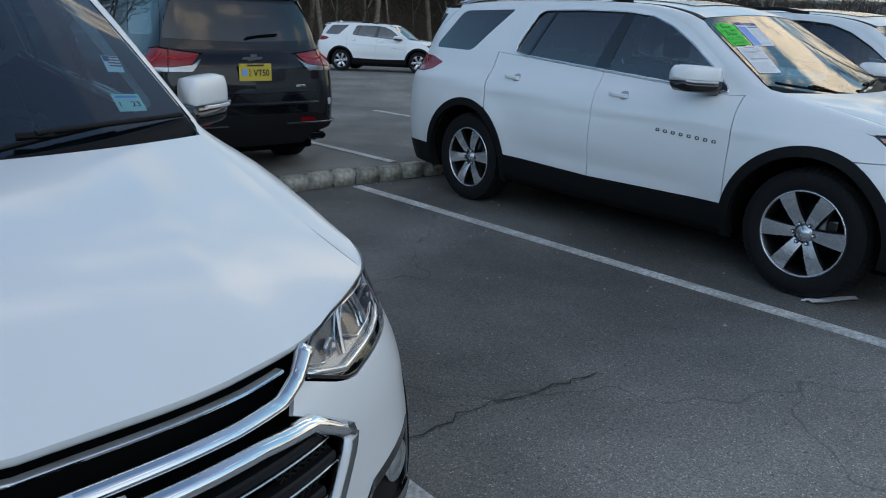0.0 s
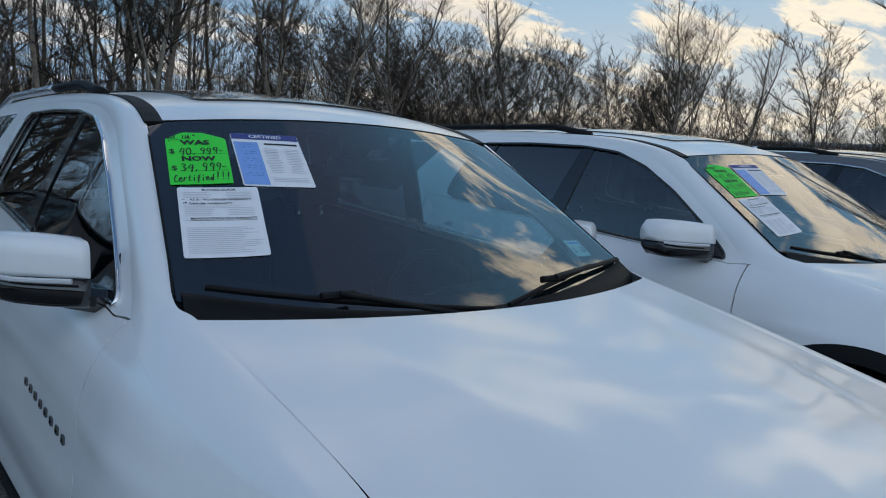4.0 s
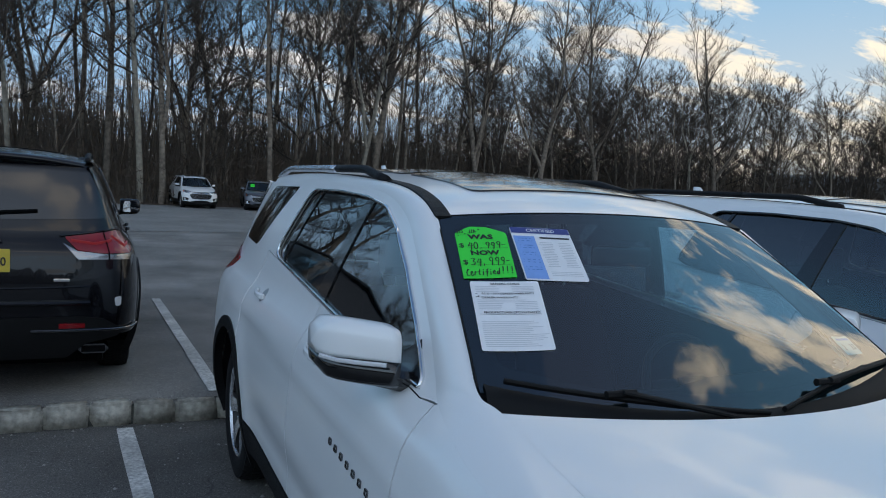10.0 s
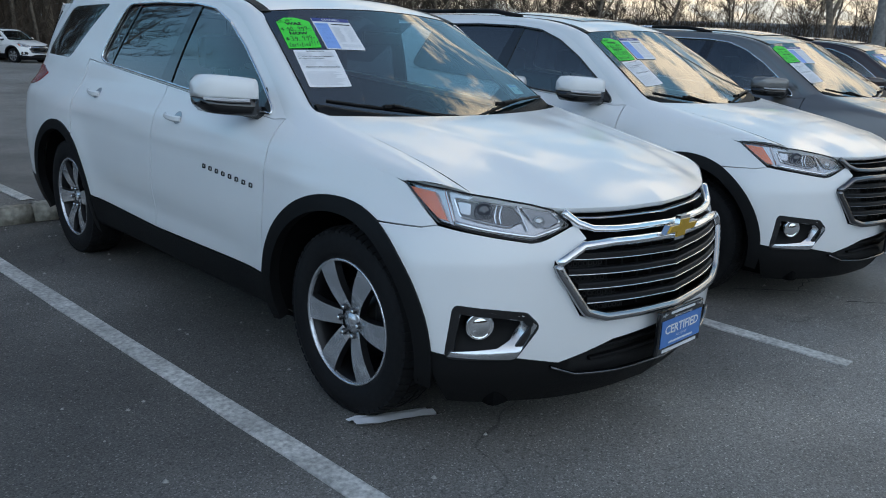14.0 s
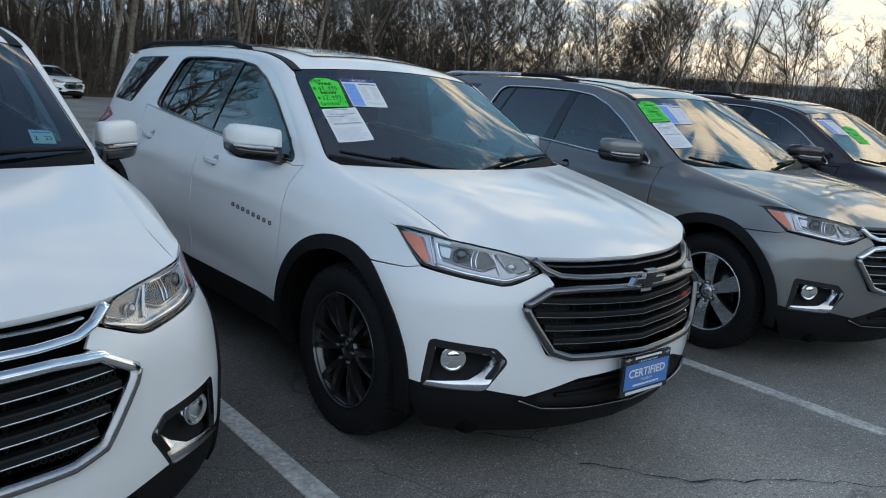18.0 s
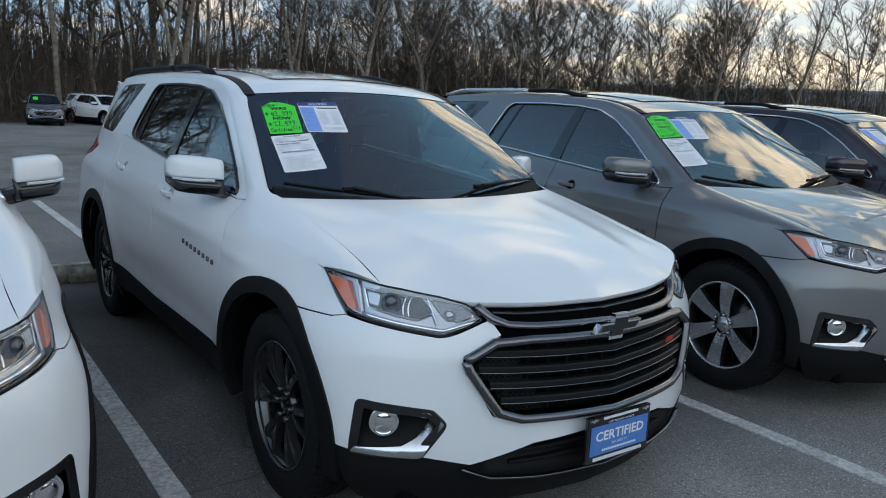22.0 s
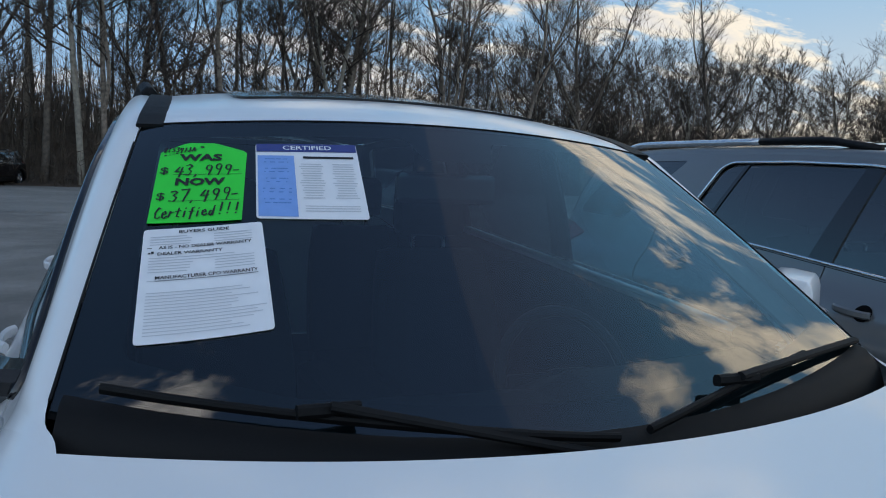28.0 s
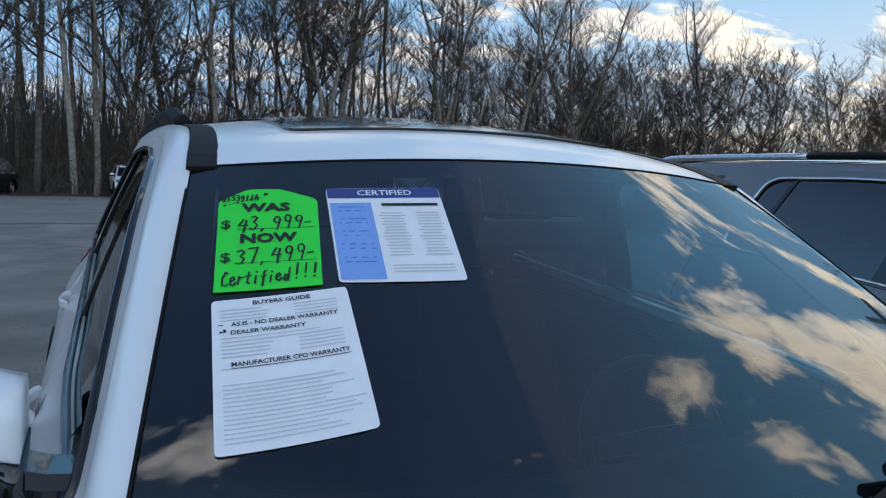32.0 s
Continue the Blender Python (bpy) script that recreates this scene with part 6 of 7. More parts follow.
# ---- the black car beyond the kerb, seen from behind ----
def rear_car(m):
    car = suv(m, BLACK_PAINT, "black sport utility car seen from behind with yellow licence plate", trim=GLOSSBLACK, rims="split", badge=GLOSSBLACK, plate=False, group="", side_line=GLOSSBLACK)
    for o in list(car.children):
        if o.name.split(".")[0] in ("tail_lamp", "rear_bumper", "rear_corner_trim"):
            for c in list(o.children):
                bpy.data.objects.remove(c)
            bpy.data.objects.remove(o)
    P = lambda key, name, make, mat, parent=car, lab="": piece(("rear_car",) + (key if isinstance(key, tuple) else (key,)), name, make, mat, parent, lab)
    at = lambda out: (lambda s, z: skin(s, z, out))
    E = TAIL
    for sg in (-1, 1):
        fl = sg < 0
        lamp = P(("lamp", sg), "tail_lamp", lambda: panel("tail_lamp", rounded([(2.90, 1.158), (2.607, 1.192), (2.42, 1.205), (2.29, 1.19), (2.31, 1.07), (2.42, 1.043), (2.65, 1.046), (2.822, 1.069)], 0.012), at(0.012), step=0.05, flip=fl), RED_LENS)
        P(("lamp_low", sg), "lamp_trim", lambda: panel("lamp_trim", rounded([(2.915, 1.120), (2.822, 1.064), (2.65, 1.041), (2.42, 1.038), (2.305, 1.066), (2.275, 1.16), (2.25, 1.15), (2.28, 1.02), (2.34, 0.994), (2.64, 1.003), (2.82, 1.004)], 0.006), at(0.010), step=0.05, flip=fl), SHADOWCHROME, lamp)
        for k, pts in enumerate((((2.86, 1.135), (2.70, 1.112), (2.56, 1.135)), ((2.54, 1.165), (2.44, 1.095), (2.33, 1.115)))):
            P(("lamp_bar", sg, k), "lamp_bar", lambda: sweep("lamp_bar", [np.array(skin(s, z, 0.014)) * (sg, 1, 1) for s, z in spaced(list(pts), 0.05)], 0.020, 0.012), BADGE_RED, lamp)
        P(("lamp_joint", sg), "lamp_joint", lambda: sweep("lamp_joint", [np.array(skin(2.615, z, 0.016)) * (sg, 1, 1) for z in np.linspace(1.0, 1.195, 5)], 0.006, 0.006), DARK, lamp)
        P(("lamp_rim", sg), "lamp_rim", lambda: sweep("lamp_rim", [np.array(skin(s, z, 0.012)) * (sg, 1, 1) for s, z in spaced([(2.93, 1.165), (2.607, 1.203), (2.42, 1.215), (2.27, 1.20)], 0.05)], 0.012, 0.012), GLOSSBLACK, lamp)
        P(("reflector", sg), "reflector", lambda: panel("reflector", rounded([(2.775, 0.551), (2.935, 0.554), (2.935, 0.520), (2.775, 0.518)], 0.006), at(0.024), step=0.05, flip=fl), RED_LENS)
        # pale patch on the corner: a bright reflection put into the colour
        P(("corner_lamp", sg), "corner_lamp", lambda: panel("corner_lamp", rounded([(2.53, 0.735), (2.58, 0.725), (2.57, 0.66), (2.53, 0.665)], 0.02), at(0.006), step=0.04, flip=fl), PALE_LENS)
        P(("pipe", sg), "exhaust_tip", lambda: sweep("exhaust_tip", [(sg * 0.66, 2.36, 0.355), (sg * 0.66, 2.535, 0.355)], 0.070, 0.19, bevel=0.4), DARKCHROME)
        # near-black plate on the solid tip paints the shade of its hollow
        P(("pipe_hole", sg), "exhaust_opening", lambda: box_mesh("exhaust_opening", sg * 0.66, 2.537, 0.355, 0.15, 0.006, 0.045, 0.002), DARK)
        P(("strip", sg), "bumper_strip", lambda: sweep("bumper_strip", [np.array(skin(s, z, 0.018)) * (sg, 1, 1) for s, z in spaced([(2.30, 0.50), (2.405, 0.491), (2.74, 0.500), (3.1, 0.505)], 0.05)], 0.018, 0.02), DARKCHROME)
    low = [(2.50, 0.485), (2.66, 0.58), (2.80, 0.60), (E, 0.60), (E, 0.30), (2.88, 0.30), (2.76, 0.40), (2.55, 0.44)]
    P("bumper", "rear_bumper", lambda: panel("rear_bumper", low, at(0.014), step=0.06, both=True), CLAD)
    P("step", "bumper_step", lambda: sweep("bumper_step", [np.array(p) for p in [skin(s, 0.70, 0.02) for s in np.linspace(2.75, E, 12)] + [np.array(skin(s, 0.70, 0.02)) * (-1, 1, 1) for s in np.linspace(E, 2.75, 12)[1:]]], 0.03, 0.05, bevel=0.4), BLACK_PAINT)
    P("crease", "tailgate_crease", lambda: sweep("tailgate_crease", [np.array(p) for p in [skin(s, 0.80 + 0.02 * (E - s), 0.003) for s in np.linspace(2.75, E, 12)] + [np.array(skin(s, 0.80 + 0.02 * (E - s), 0.003)) * (-1, 1, 1) for s in np.linspace(E, 2.75, 12)[1:]]], 0.012, 0.02, bevel=0.45), BLACK_PAINT)
    y0 = skin(E, 1.0, 0.006)[1]
    board = P("plate", "licence_plate", lambda: box_mesh("licence_plate", 0.0, y0 + 0.006, 0.995, 0.31, 0.012, 0.158, 0.004), PLATE_YELLOW)

    def words(body, size, width, u0, v0, bold=0.0):
        pts, faces = text_points(body, size, width, bold)
        return mesh_of("text", [(-(u0 + a), y0 + 0.0145, 0.995 + v0 + b) for a, b in pts], faces, smooth=False)
    P("plate_text", "plate_lettering", lambda: words("VT50", 0.085, 0.155, 0.055, -0.005, 0.0015), INK, board)
    P("plate_le", "plate_lettering", lambda: words("L", 0.04, 0.022, -0.05, 0.018), INK, board)
    P("plate_e", "plate_lettering", lambda: words("E", 0.04, 0.022, -0.05, -0.022), INK, board)
    P("plate_state", "plate_print", lambda: box_mesh("plate_print", -0.105, y0 + 0.0135, 0.995, 0.05, 0.002, 0.06), LIGHT_BLUE, board).location = (0.21, 0, 0)
    P("plate_name", "plate_print", lambda: box_mesh("plate_print", 0.0, y0 + 0.0135, 1.058, 0.16, 0.002, 0.016), INK, board)
    y1 = skin(E, 1.12, 0.004)[1]
    P("tie", "emblem", lambda: slab("emblem", bow_tie(0.21, 0.07), 0.015, lambda u, v, w: (-u, y1 + w, 1.12 + v)), DARKCHROME)
    P("mark", "tailgate_badge", lambda: box_mesh("tailgate_badge", -0.46, skin(E, 0.86, 0.002)[1] - 0.035, 0.86, 0.10, 0.03, 0.022, 0.004), CHROME)
    wy, wz = skin(E, 1.30, 0.03)[1], 1.30
    P("rear_wiper", "rear_wiper", lambda: sweep("rear_wiper", [(0.02, wy, wz), (-0.1, wy - 0.012, wz + 0.02), (-0.30, wy - 0.03, wz + 0.035)], 0.018, 0.016), DARK)
    return car


CARS["K"] = rear_car(pose(-2.30, 5.27, 0.115, 0, 0, 180.0) @ Matrix.Diagonal((0.985, 0.935, 0.945, 1)))

# ---- cars far off before the woods ----
for x, y, turn, scale, paint, text in ((2.5, 36.2, 4, 0.90, WHITE, "white crossover parked on gravel before the woods"), (5.6, 36.0, -6, 0.86, BLUEGREY, "blue grey crossover with chrome grille parked on gravel"),
                                       (8.2, 36.6, 22, 0.90, WHITE, "white crossover parked at an angle on gravel"), (-3.4, 35.0, -14, 0.92, BLACK_PAINT, "dark car parked on gravel beside the woods"),
                                       (9.05, 17.4, 37.7, 0.83, WHITE, "small white crossover standing across the car park")):
    suv(pose(x, y, ground_z(y) + 0.02 * (y > 20), 0, 0, turn) @ Matrix.Diagonal((0.95 * scale, scale, 0.95 * scale if scale > 0.84 else 0.97 * scale * 1.05, 1)), paint, text, plate=False, group="cars parked far off", plain=True, badge=GLOSSBLACK)
m = pose(5.6, 36.0, ground_z(36) + 0.02, 0, 0, -6) @ Matrix.Diagonal((0.82, 0.86, 0.82, 1))
screen_paper_thing("price_tag", m, box(-0.55, -0.30, 0.15, 0.45), GREEN, TAG, "fluorescent green price tag on a far windscreen", "price tag", [], "price tags")

# ---- litter on the ground ----
def flat_paper():
    root = thing("paper_scrap", pose(-0.80, -1.73, 0), "crumpled white paper pressed flat under a tyre", "paper")
    rnd = random.Random(8)
    rows = [[(-0.16 + 0.32 * i / 8, -0.05 + 0.10 * j / 4 - 0.13 * i / 8 + 0.06 + rnd.uniform(-0.004, 0.004), 0.006 + 0.010 * rnd.random() + (0.012 if j in (0, 2) else 0)) for i in range(9)] for j in range(5)]
    me = grid_mesh("sheet", rows, flip=True)
    me.materials[0] = PAPER
    ob = new("sheet", me)
    ob.parent = root


flat_paper()


def pebbles():
    verts, faces = [], []
    rnd = random.Random(12)
    spots = [(rnd.uniform(-1.6, 1.0), rnd.uniform(-2.2, 2.3)) for _ in range(70)] + [(rnd.uniform(-4, 5), 2.52 + rnd.gauss(0, 0.06)) for _ in range(110)] + [(rnd.uniform(1.3, 4.5), rnd.uniform(-3.5, -1)) for _ in range(50)] + [(rnd.uniform(-5, 0), rnd.uniform(-3, 2)) for _ in range(50)]
    for x, y in spots:
        r = rnd.uniform(0.004, 0.013)
        b = len(verts)
        z = ground_z(y)
        verts += [(x + r * math.cos(a) * rnd.uniform(0.7, 1.2), y + r * math.sin(a) * rnd.uniform(0.7, 1.2), z) for a in (0, 1.26, 2.5, 3.77, 5.0)] + [(x, y, z + r * rnd.uniform(0.6, 1.1))]
        faces += [(b + i, b + (i + 1) % 5, b + 5) for i in range(5)]
    me = mesh_of("pebbles", verts, faces, smooth=False)
    me.materials[0] = material("pale stone chips", (0.32, 0.31, 0.29), 0.9, grain=0.3)
    tagged(new("stone_chips", me), "scattered pale stone chips on asphalt", "gravel", kind="stuff")


pebbles()

# ---- the bare woods ----
BARK = material("grey brown bark", (0.165, 0.132, 0.102), 0.95, grain=0.40, grain_scale=6, stain=0.30, stain_scale=0.6, spread=0.35)
PALE_BARK = material("pale bark", (0.25, 0.22, 0.175), 0.95, grain=0.3, grain_scale=6, stain=0.25, stain_scale=0.6, spread=0.2)
BRUSH = material("dark brown brushwood", (0.105, 0.078, 0.057), 0.95, grain=0.3, grain_scale=2)
TWIG = material("brown twigs", (0.062, 0.046, 0.035), 0.95, grain=0.2, grain_scale=3, spread=0.35)


def unit(a):
    return a / np.maximum(np.linalg.norm(a, axis=-1, keepdims=True), 1e-9)


def grow(rng, start, way, length, radius, segs, wander, lift):
    """Many wandering branch lines at once: points (n, segs + 1, 3) and radii (n, segs + 1)."""
    p, d = np.array(start, float), unit(np.array(way, float))
    pts = [p]
    for _ in range(segs):
        d = unit(d + rng.normal(0, 1, p.shape) * (wander, wander, wander * 0.6) + (0, 0, lift))
        p = p + d * (np.asarray(length, float) / segs)[:, None]
        pts.append(p)
    return np.stack(pts, 1), np.asarray(radius, float)[:, None] * np.linspace(1, 0.2, segs + 1)


def rings(points, radii, sides):
    """A ring of points round every joint of every branch."""
    t = np.gradient(points, axis=1)
    t = unit(t)
    side = np.where(np.abs(t[..., 2:]) > 0.6, np.array((0.31, 0.77, 0.55)), np.array((0.0, 0.0, 1.0)))
    a = unit(np.cross(t, side))
    b = np.cross(t, a)
    w = 2 * np.pi * np.arange(sides) / sides
    return points[:, :, None] + (a[:, :, None] * np.cos(w)[:, None] + b[:, :, None] * np.sin(w)[:, None]) * radii[:, :, None, None]


class Wood:
    """Branches gathered into one mesh: tubes of quads, and twigs that run out to a point."""

    def __init__(self):
        self.verts, self.quads, self.tris, self.count = [], [], [], 0

    def tubes(self, points, radii, sides):
        r = rings(points, radii, sides)
        n, m = r.shape[:2]
        i = np.arange(n)[:, None, None] * m * sides + np.arange(m - 1)[None, :, None] * sides
        k = np.arange(sides)
        j = (k + 1) % sides
        self.quads.append((np.stack([i + k, i + j, i + sides + j, i + sides + k], -1) + self.count).reshape(-1, 4))
        self.verts.append(r.reshape(-1, 3))
        self.count += n * m * sides

    def spikes(self, base, tip, radius):
        n = len(base)
        r = rings(np.stack([base, tip], 1), np.stack([radius, radius], 1), 3)[:, 0]
        b = np.arange(n)[:, None] * 4 + self.count
        self.tris.append(np.concatenate([b + (0, 1, 3), b + (1, 2, 3), b + (2, 0, 3)]))
        self.verts.append(np.concatenate([r, tip[:, None]], 1).reshape(-1, 3))
        self.count += n * 4

    def mesh(self, name):
        me = bpy.data.meshes.new(name)
        v = np.concatenate(self.verts)
        q = np.concatenate(self.quads) if self.quads else np.zeros((0, 4), int)
        t = np.concatenate(self.tris) if self.tris else np.zeros((0, 3), int)
        me.vertices.add(len(v))
        me.vertices.foreach_set("co", v.astype(np.float32).ravel())
        me.loops.add(q.size + t.size)
        me.loops.foreach_set("vertex_index", np.concatenate([q.ravel(), t.ravel()]).astype(np.int32))
        me.polygons.add(len(q) + len(t))
        me.polygons.foreach_set("loop_start", np.concatenate([np.arange(len(q)) * 4, q.size + np.arange(len(t)) * 3]).astype(np.int32))
        me.polygons.foreach_set("use_smooth", np.ones(len(q) + len(t), bool))
        me.materials.append(None)
        me.update(calc_edges=True)
        me.validate()
        return me


def around(rng, n, low, high):
    a = rng.uniform(0, 2 * np.pi, n)
    return np.stack([np.cos(a), np.sin(a), rng.uniform(low, high, n)], -1)


def tree_meshes(seed, height, radius, first, spread, limbs, fork=0, rise=(0.35, 1.1), bend=0.055):
    rng = np.random.default_rng(seed)
    trunk, crown = Wood(), Wood()
    stems = [grow(rng, [(0, 0, -0.3)], [(rng.uniform(-0.08, 0.08), rng.uniform(-0.08, 0.08), 1)], [height], [radius], 14, bend, 0.03)]
    for k in range(fork):
        p, r = stems[0]
        at = int(rng.integers(3, 7))
        a = rng.uniform(0, 6.28)
        stems.append(grow(rng, [p[0, at]], [(0.5 * math.cos(a), 0.5 * math.sin(a), 1)], [height * rng.uniform(0.5, 0.66)], [r[0, at] * 0.75], 12, bend * 1.2, 0.04))
    for si, (p, r) in enumerate(stems):
        trunk.tubes(p, r, 7)
        n, m = (limbs if si == 0 else limbs * 2 // 3), p.shape[1] - 1
        lo = first if si == 0 else 0.18
        f = lo + (0.98 - lo) * (np.arange(n) + rng.random(n)) / n
        k = np.minimum(m - 1, (f * m).astype(int))
        w = (f * m - k)[:, None]
        q = p[0, k] * (1 - w) + p[0, k + 1] * w
        ln = height * spread * (1.15 - 0.72 * f) * rng.uniform(0.55, 1.2, n)
        lp, lr = grow(rng, q, around(rng, n, *rise), ln, np.maximum(0.016, r[0, k] * 0.40), 7, 0.16, 0.05)
        crown.tubes(lp, lr, 4)
        i = np.tile(np.arange(1, 8), n)
        b = np.repeat(np.arange(n), 7)
        way = unit(lp[b, i] - lp[b, i - 1]) + 0.8 * around(rng, len(b), -0.1, 0.8)
        sl = ln[b] * rng.uniform(0.25, 0.55, len(b))
        sp, sr = grow(rng, lp[b, i], way, sl, np.maximum(0.012, lr[b, i] * 0.6), 3, 0.18, 0.05)
        crown.tubes(sp, sr, 3)
        c = np.repeat(np.arange(len(b)), 7)
        j = rng.integers(1, 4, len(c))
        mix = rng.random(len(c))[:, None]
        base = sp[c, j - 1] * mix + sp[c, j] * (1 - mix)
        way = unit(sp[c, j] - sp[c, j - 1]) + 0.9 * around(rng, len(c), -0.1, 0.8)
        tip = base + unit(way) * (ln[b][c] * rng.uniform(0.12, 0.30, len(c)))[:, None]
        crown.spikes(base, tip, np.full(len(c), 0.014))
        mid = base + (tip - base) * rng.uniform(0.25, 0.7, len(c))[:, None]
        way = unit(tip - base) + 0.8 * around(rng, len(c), -0.1, 0.7)
        crown.spikes(mid, mid + unit(way) * (np.linalg.norm(tip - base, axis=1) * rng.uniform(0.4, 0.8, len(c)))[:, None], np.full(len(c), 0.011))
    return trunk.mesh("trunk"), crown.mesh("crown")


# tall woodland trees, slender ones, low ones, and the broad crowns that stand out over the hedge
KINDS = [tree_meshes(1, 17, 0.15, 0.32, 0.22, 20), tree_meshes(2, 19, 0.18, 0.34, 0.24, 17, 1), tree_meshes(3, 15, 0.12, 0.30, 0.22, 18), tree_meshes(4, 18, 0.24, 0.26, 0.28, 16, 2, (0.6, 1.5)),
         tree_meshes(5, 13, 0.09, 0.25, 0.24, 16), tree_meshes(6, 20, 0.15, 0.42, 0.19, 18), tree_meshes(7, 10, 0.07, 0.15, 0.32, 13, 1), tree_meshes(8, 18, 0.22, 0.30, 0.34, 18, 3, (0.5, 1.3), 0.07),
         tree_meshes(9, 11, 0.12, 0.12, 0.42, 14, 2, (0.4, 1.1), 0.09)]


def tree(x, y, kind, scale, turn, pale=False):
    root = thing("tree", pose(x, y, ground_z(y), 0, 0, turn) @ Matrix.Scale(scale, 4), "%s bare %s tree at the edge of the woods" % ("low spreading" if kind in (6, 8) else "tall", "pale barked" if pale else "grey brown"), "tree", "bare trees of the woods")
    for name, me, mat in (("trunk", KINDS[kind][0], PALE_BARK if pale else BARK), ("crown", KINDS[kind][1], TWIG)):
        ob = new(name, me)
        dress(ob, mat)
        ob.parent = root


# trees that stand out singly: x, y, kind, scale, turn
LONE = [(34.0, 47.6, 7, 0.98, 20), (49.3, 51.0, 3, 0.98, 75), (73.5, 51.0, 7, 1.12, 140), (20.5, 41.4, 1, 1.0, 200), (27.0, 45.5, 3, 0.92, 300), (59.0, 54.5, 8, 1.25, 10), (83.0, 47.0, 3, 0.95, 250),
        (50, 15.4, 3, 1.05, 120), (53, 10.0, 1, 1.0, 40), (47, 21, 6, 1.1, 240), (58, 19, 2, 0.9, 80), (60, 13, 0, 0.9, 0), (44, 7, 3, 0.95, 190), (55, 25, 4, 1.0, 160)]
for x, y, k, size, turn in LONE:
    tree(x, y, k, size, turn)
low_west = lambda x: 0.45 if x < -11 else 1.0
rnd = random.Random(77)


def row_of_trees(x, x_end, near, far, kinds, step, size, pale=0.0):
    """A ragged row of trees behind the edge of the woods; past x = 25 it sinks to a hedge of low trees."""
    while x < x_end:
        y = edge_y(x) + rnd.uniform(near, far)
        hedge = x > 25
        if all(math.hypot(x - q[0], y - q[1]) > 2.6 for q in LONE):
            grown = rnd.uniform(0.88, 1.15) * low_west(x)
            if hedge:
                kind = rnd.choice((8, 8, 6, 4, 2))
                grown *= {8: 1.1, 6: 1.12, 4: 0.95, 2: 0.85}[kind]
            else:
                kind = rnd.choice(kinds)
            tree(x, y, kind, grown * size, rnd.uniform(0, 360), rnd.random() < pale)
        x += rnd.uniform(*step) * (1.18 if hedge else 1.0)


row_of_trees(-30.0, 112, 0.5, 4.0, (0, 1, 2, 3, 4, 5, 6, 8), (0.9, 2.2), 1.0, 0.16)
row_of_trees(-32.0, 110, 4.5, 10.0, (0, 1, 3, 5, 5, 2, 7), (1.6, 3.3), 1.0)
row_of_trees(-34.0, 60, 11.0, 18.0, (0, 1, 5, 5, 2), (2.2, 4.2), 0.90)


def brush():
    """Saplings and brushwood along the edge, deep in the woods, and a thicket behind them."""
    rng = np.random.default_rng(31)
    wood = Wood()
    for n, (near, far), (low, high), thick in ((7200, (3, 30), (3, 9.5), (0.02, 0.06)), (3600, (0.2, 4), (0.5, 3.4), (0.008, 0.02))):
        x = np.where(rng.random(n) < 0.72, rng.uniform(-36, 60, n), rng.uniform(60, 114, n))
        y = np.interp(x, EDGE_X, EDGE_Y) + rng.uniform(near, far, n)
        h = rng.uniform(low, high, n)
        p, r = grow(rng, np.stack([x, y, np.full(n, -0.25)], -1), np.stack([rng.normal(0, 0.13, n), rng.normal(0, 0.13, n), np.ones(n)], -1), h, rng.uniform(*thick, n), 4, 0.10, 0.02)
        wood.tubes(p, r, 3)
        b = np.repeat(np.arange(n), 6)
        k = rng.integers(1, 4, len(b))
        base = p[b, k]
        wood.spikes(base, base + unit(around(rng, len(b), 0.2, 1.0)) * (h[b] * rng.uniform(0.14, 0.36, len(b)))[:, None], np.full(len(b), 0.017))
    n = 9000
    x = rng.uniform(-48, 118, n)
    y = np.interp(x, EDGE_X, EDGE_Y) + rng.uniform(20, 42, n)
    foot = np.stack([x, y, np.full(n, -0.3)], -1)
    wood.spikes(foot, foot + np.stack([rng.normal(0, 0.5, n), rng.normal(0, 0.5, n), rng.uniform(2.5, 8.5, n)], -1), rng.uniform(0.05, 0.17, n))
    me = wood.mesh("brushwood")
    me.materials[0] = BRUSH
    tagged(new("brushwood", me), "dense brown brushwood and saplings in bare woods", "undergrowth", kind="stuff")


brush()

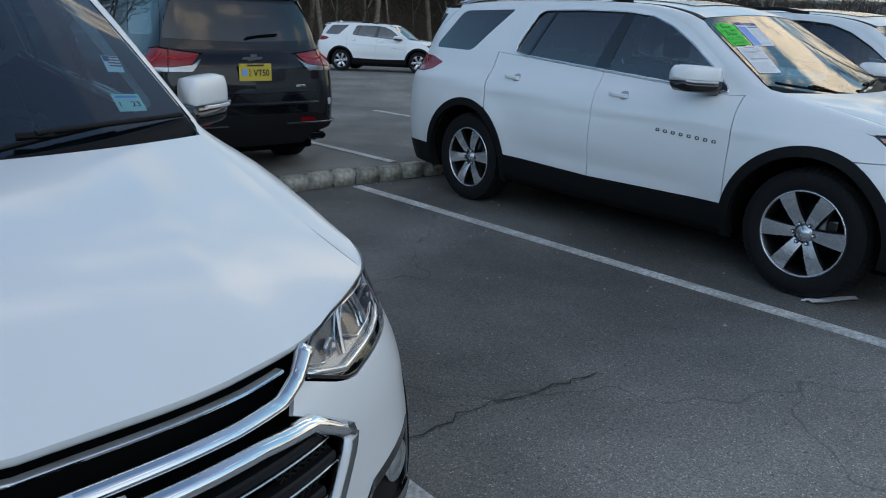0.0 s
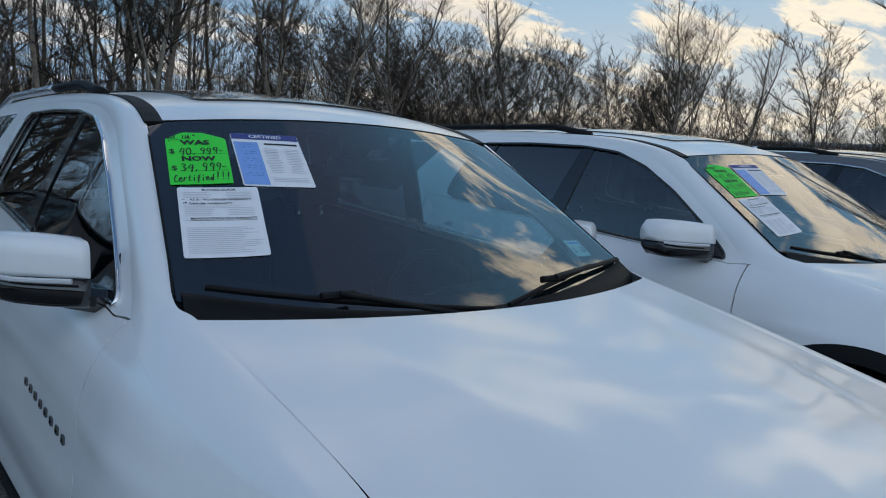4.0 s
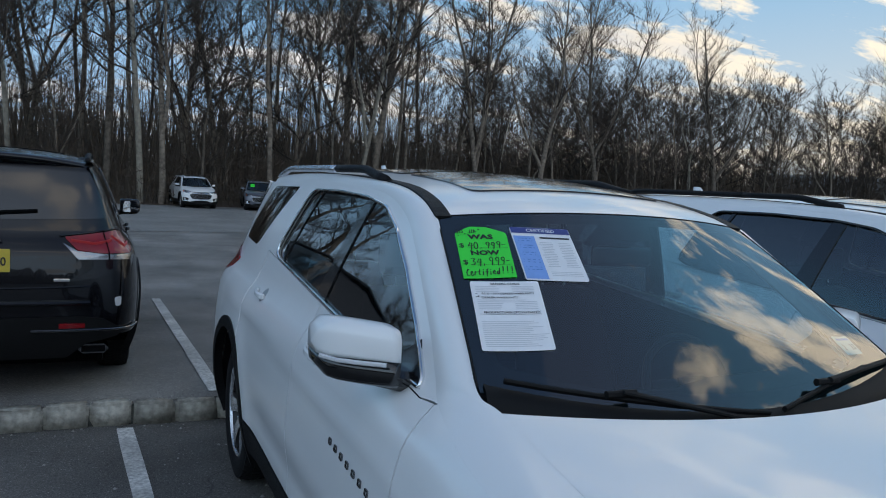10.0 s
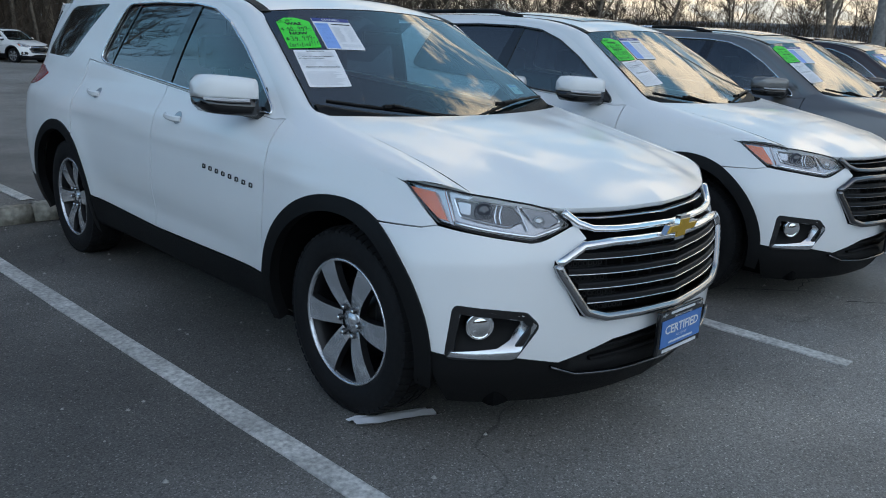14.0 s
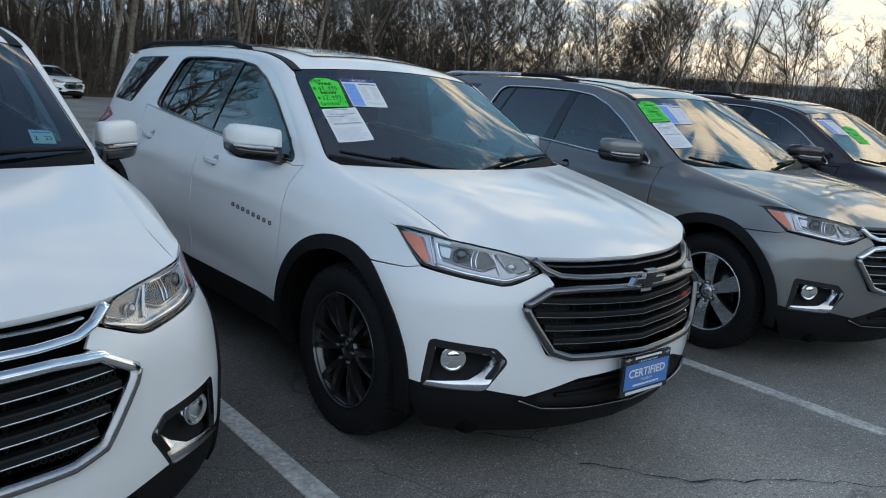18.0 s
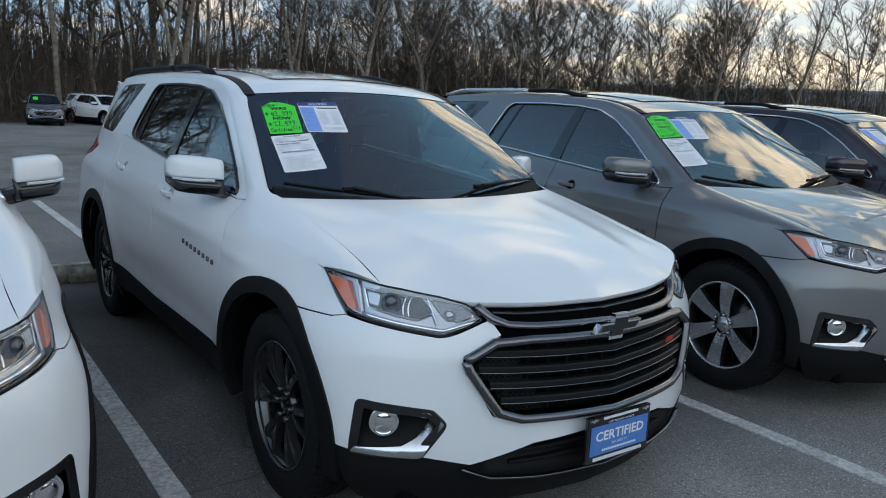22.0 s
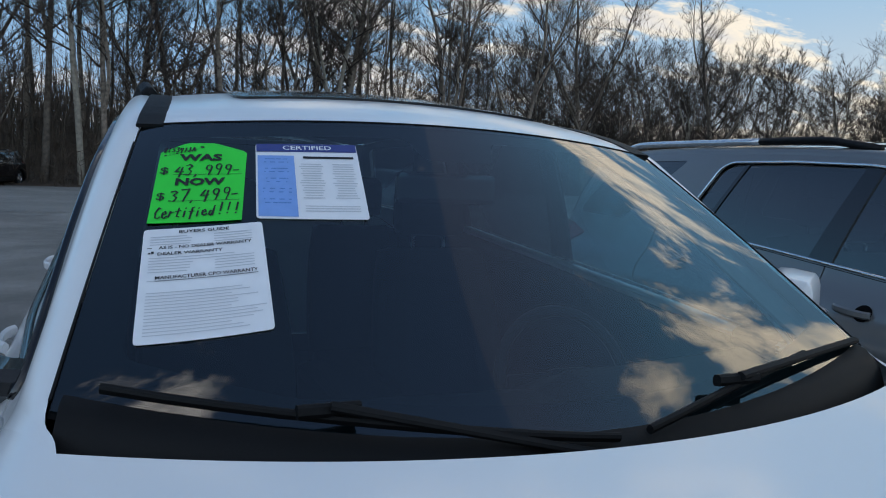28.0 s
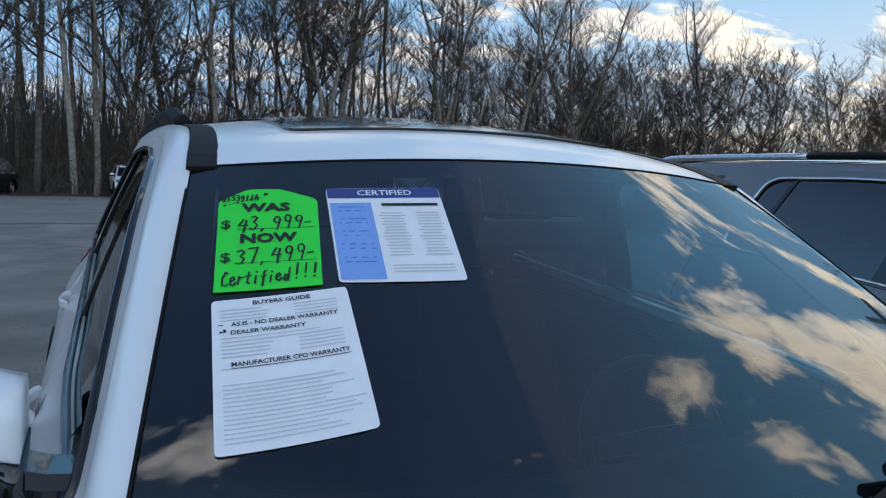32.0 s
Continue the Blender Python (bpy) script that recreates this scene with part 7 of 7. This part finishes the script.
# ---- pole, cable and the far shed ----
POLE = material("weathered grey pole", (0.20, 0.19, 0.18), 0.9, grain=0.25, grain_scale=12, stain=0.2, stain_scale=2)
pole = thing("utility_pole", pose(19.9, 3.3, 0.12), "tall weathered grey utility pole with a cable", "pole")
piece("pole_shaft", "shaft", lambda: turned("shaft", [(-0.1, 0.17), (3, 0.16), (9.5, 0.12), (9.52, 0.001)], 14, "z"), POLE, pole)
piece("pole_arm", "cross_arm", lambda: box_mesh("cross_arm", 0, 0, 9.0, 0.1, 2.2, 0.12, 0.01), POLE, pole)
cable = thing("overhead_cable", pose(0, 0, 0), "thin black overhead cable", "cable")
piece("cable", "wire", lambda: sweep("wire", [(25.98 + 0.884 * k, 23.87 + -0.467 * k, 13.40 + -0.046 * k) for k in range(0, 60, 2)], 0.03, 0.03), CLAD, cable)
SHED = material("pale cladding", (0.42, 0.43, 0.45), 0.8, grain=0.08, grain_scale=3, stain=0.12, stain_scale=0.2)
shed = thing("warehouse", pose(112, 58, -0.2, 0, 0, -62), "long pale warehouse far behind the bare trees", "building")
piece("shed_wall", "wall", lambda: box_mesh("wall", 0, 0, 3.0, 70, 14, 6.0), SHED, shed)
piece("shed_roof", "roof", lambda: box_mesh("roof", 0, 0, 6.2, 71, 15, 0.4, 0.05), SHED, shed)
for k in range(12):
    piece("shed_window", "window", lambda: box_mesh("window", 0, -7.02, 3.6, 3.4, 0.08, 1.4, 0.01), GLOSSBLACK, shed).location = (-31 + 5.6 * k, 0, 0)



def horizon_block():
    """Unseen wall on the sides away from the walk, added to block low light."""
    path = spaced([(-75, 20), (-70, -30), (-40, -62), (0, -68), (45, -64), (85, -45), (110, -10)], 1.2)
    rnd = random.Random(5)
    verts, faces = [], []
    for i, p in enumerate(path):
        h = 10 + 3 * noise.noise(Vector((i * 0.13, 0.3, 0))) + rnd.uniform(-1.5, 1.5)
        out = np.array(p) * 1.03
        verts += [(p[0], p[1], -0.3), (p[0] + rnd.uniform(-0.5, 0.5), p[1] + rnd.uniform(-0.5, 0.5), h * 0.6), (out[0], out[1], h)]
    for i in range(len(path) - 1):
        for k in range(2):
            b = 3 * i + k
            faces.append((b, b + 3, b + 4, b + 1))
    me = mesh_of("backdrop", verts, faces, smooth=False)
    me.materials[0] = LITTER
    tagged(new("backdrop", me), "unseen dark wall shaped like woods, added to block low sky light", "woods", kind="structure")


horizon_block()
kerb()
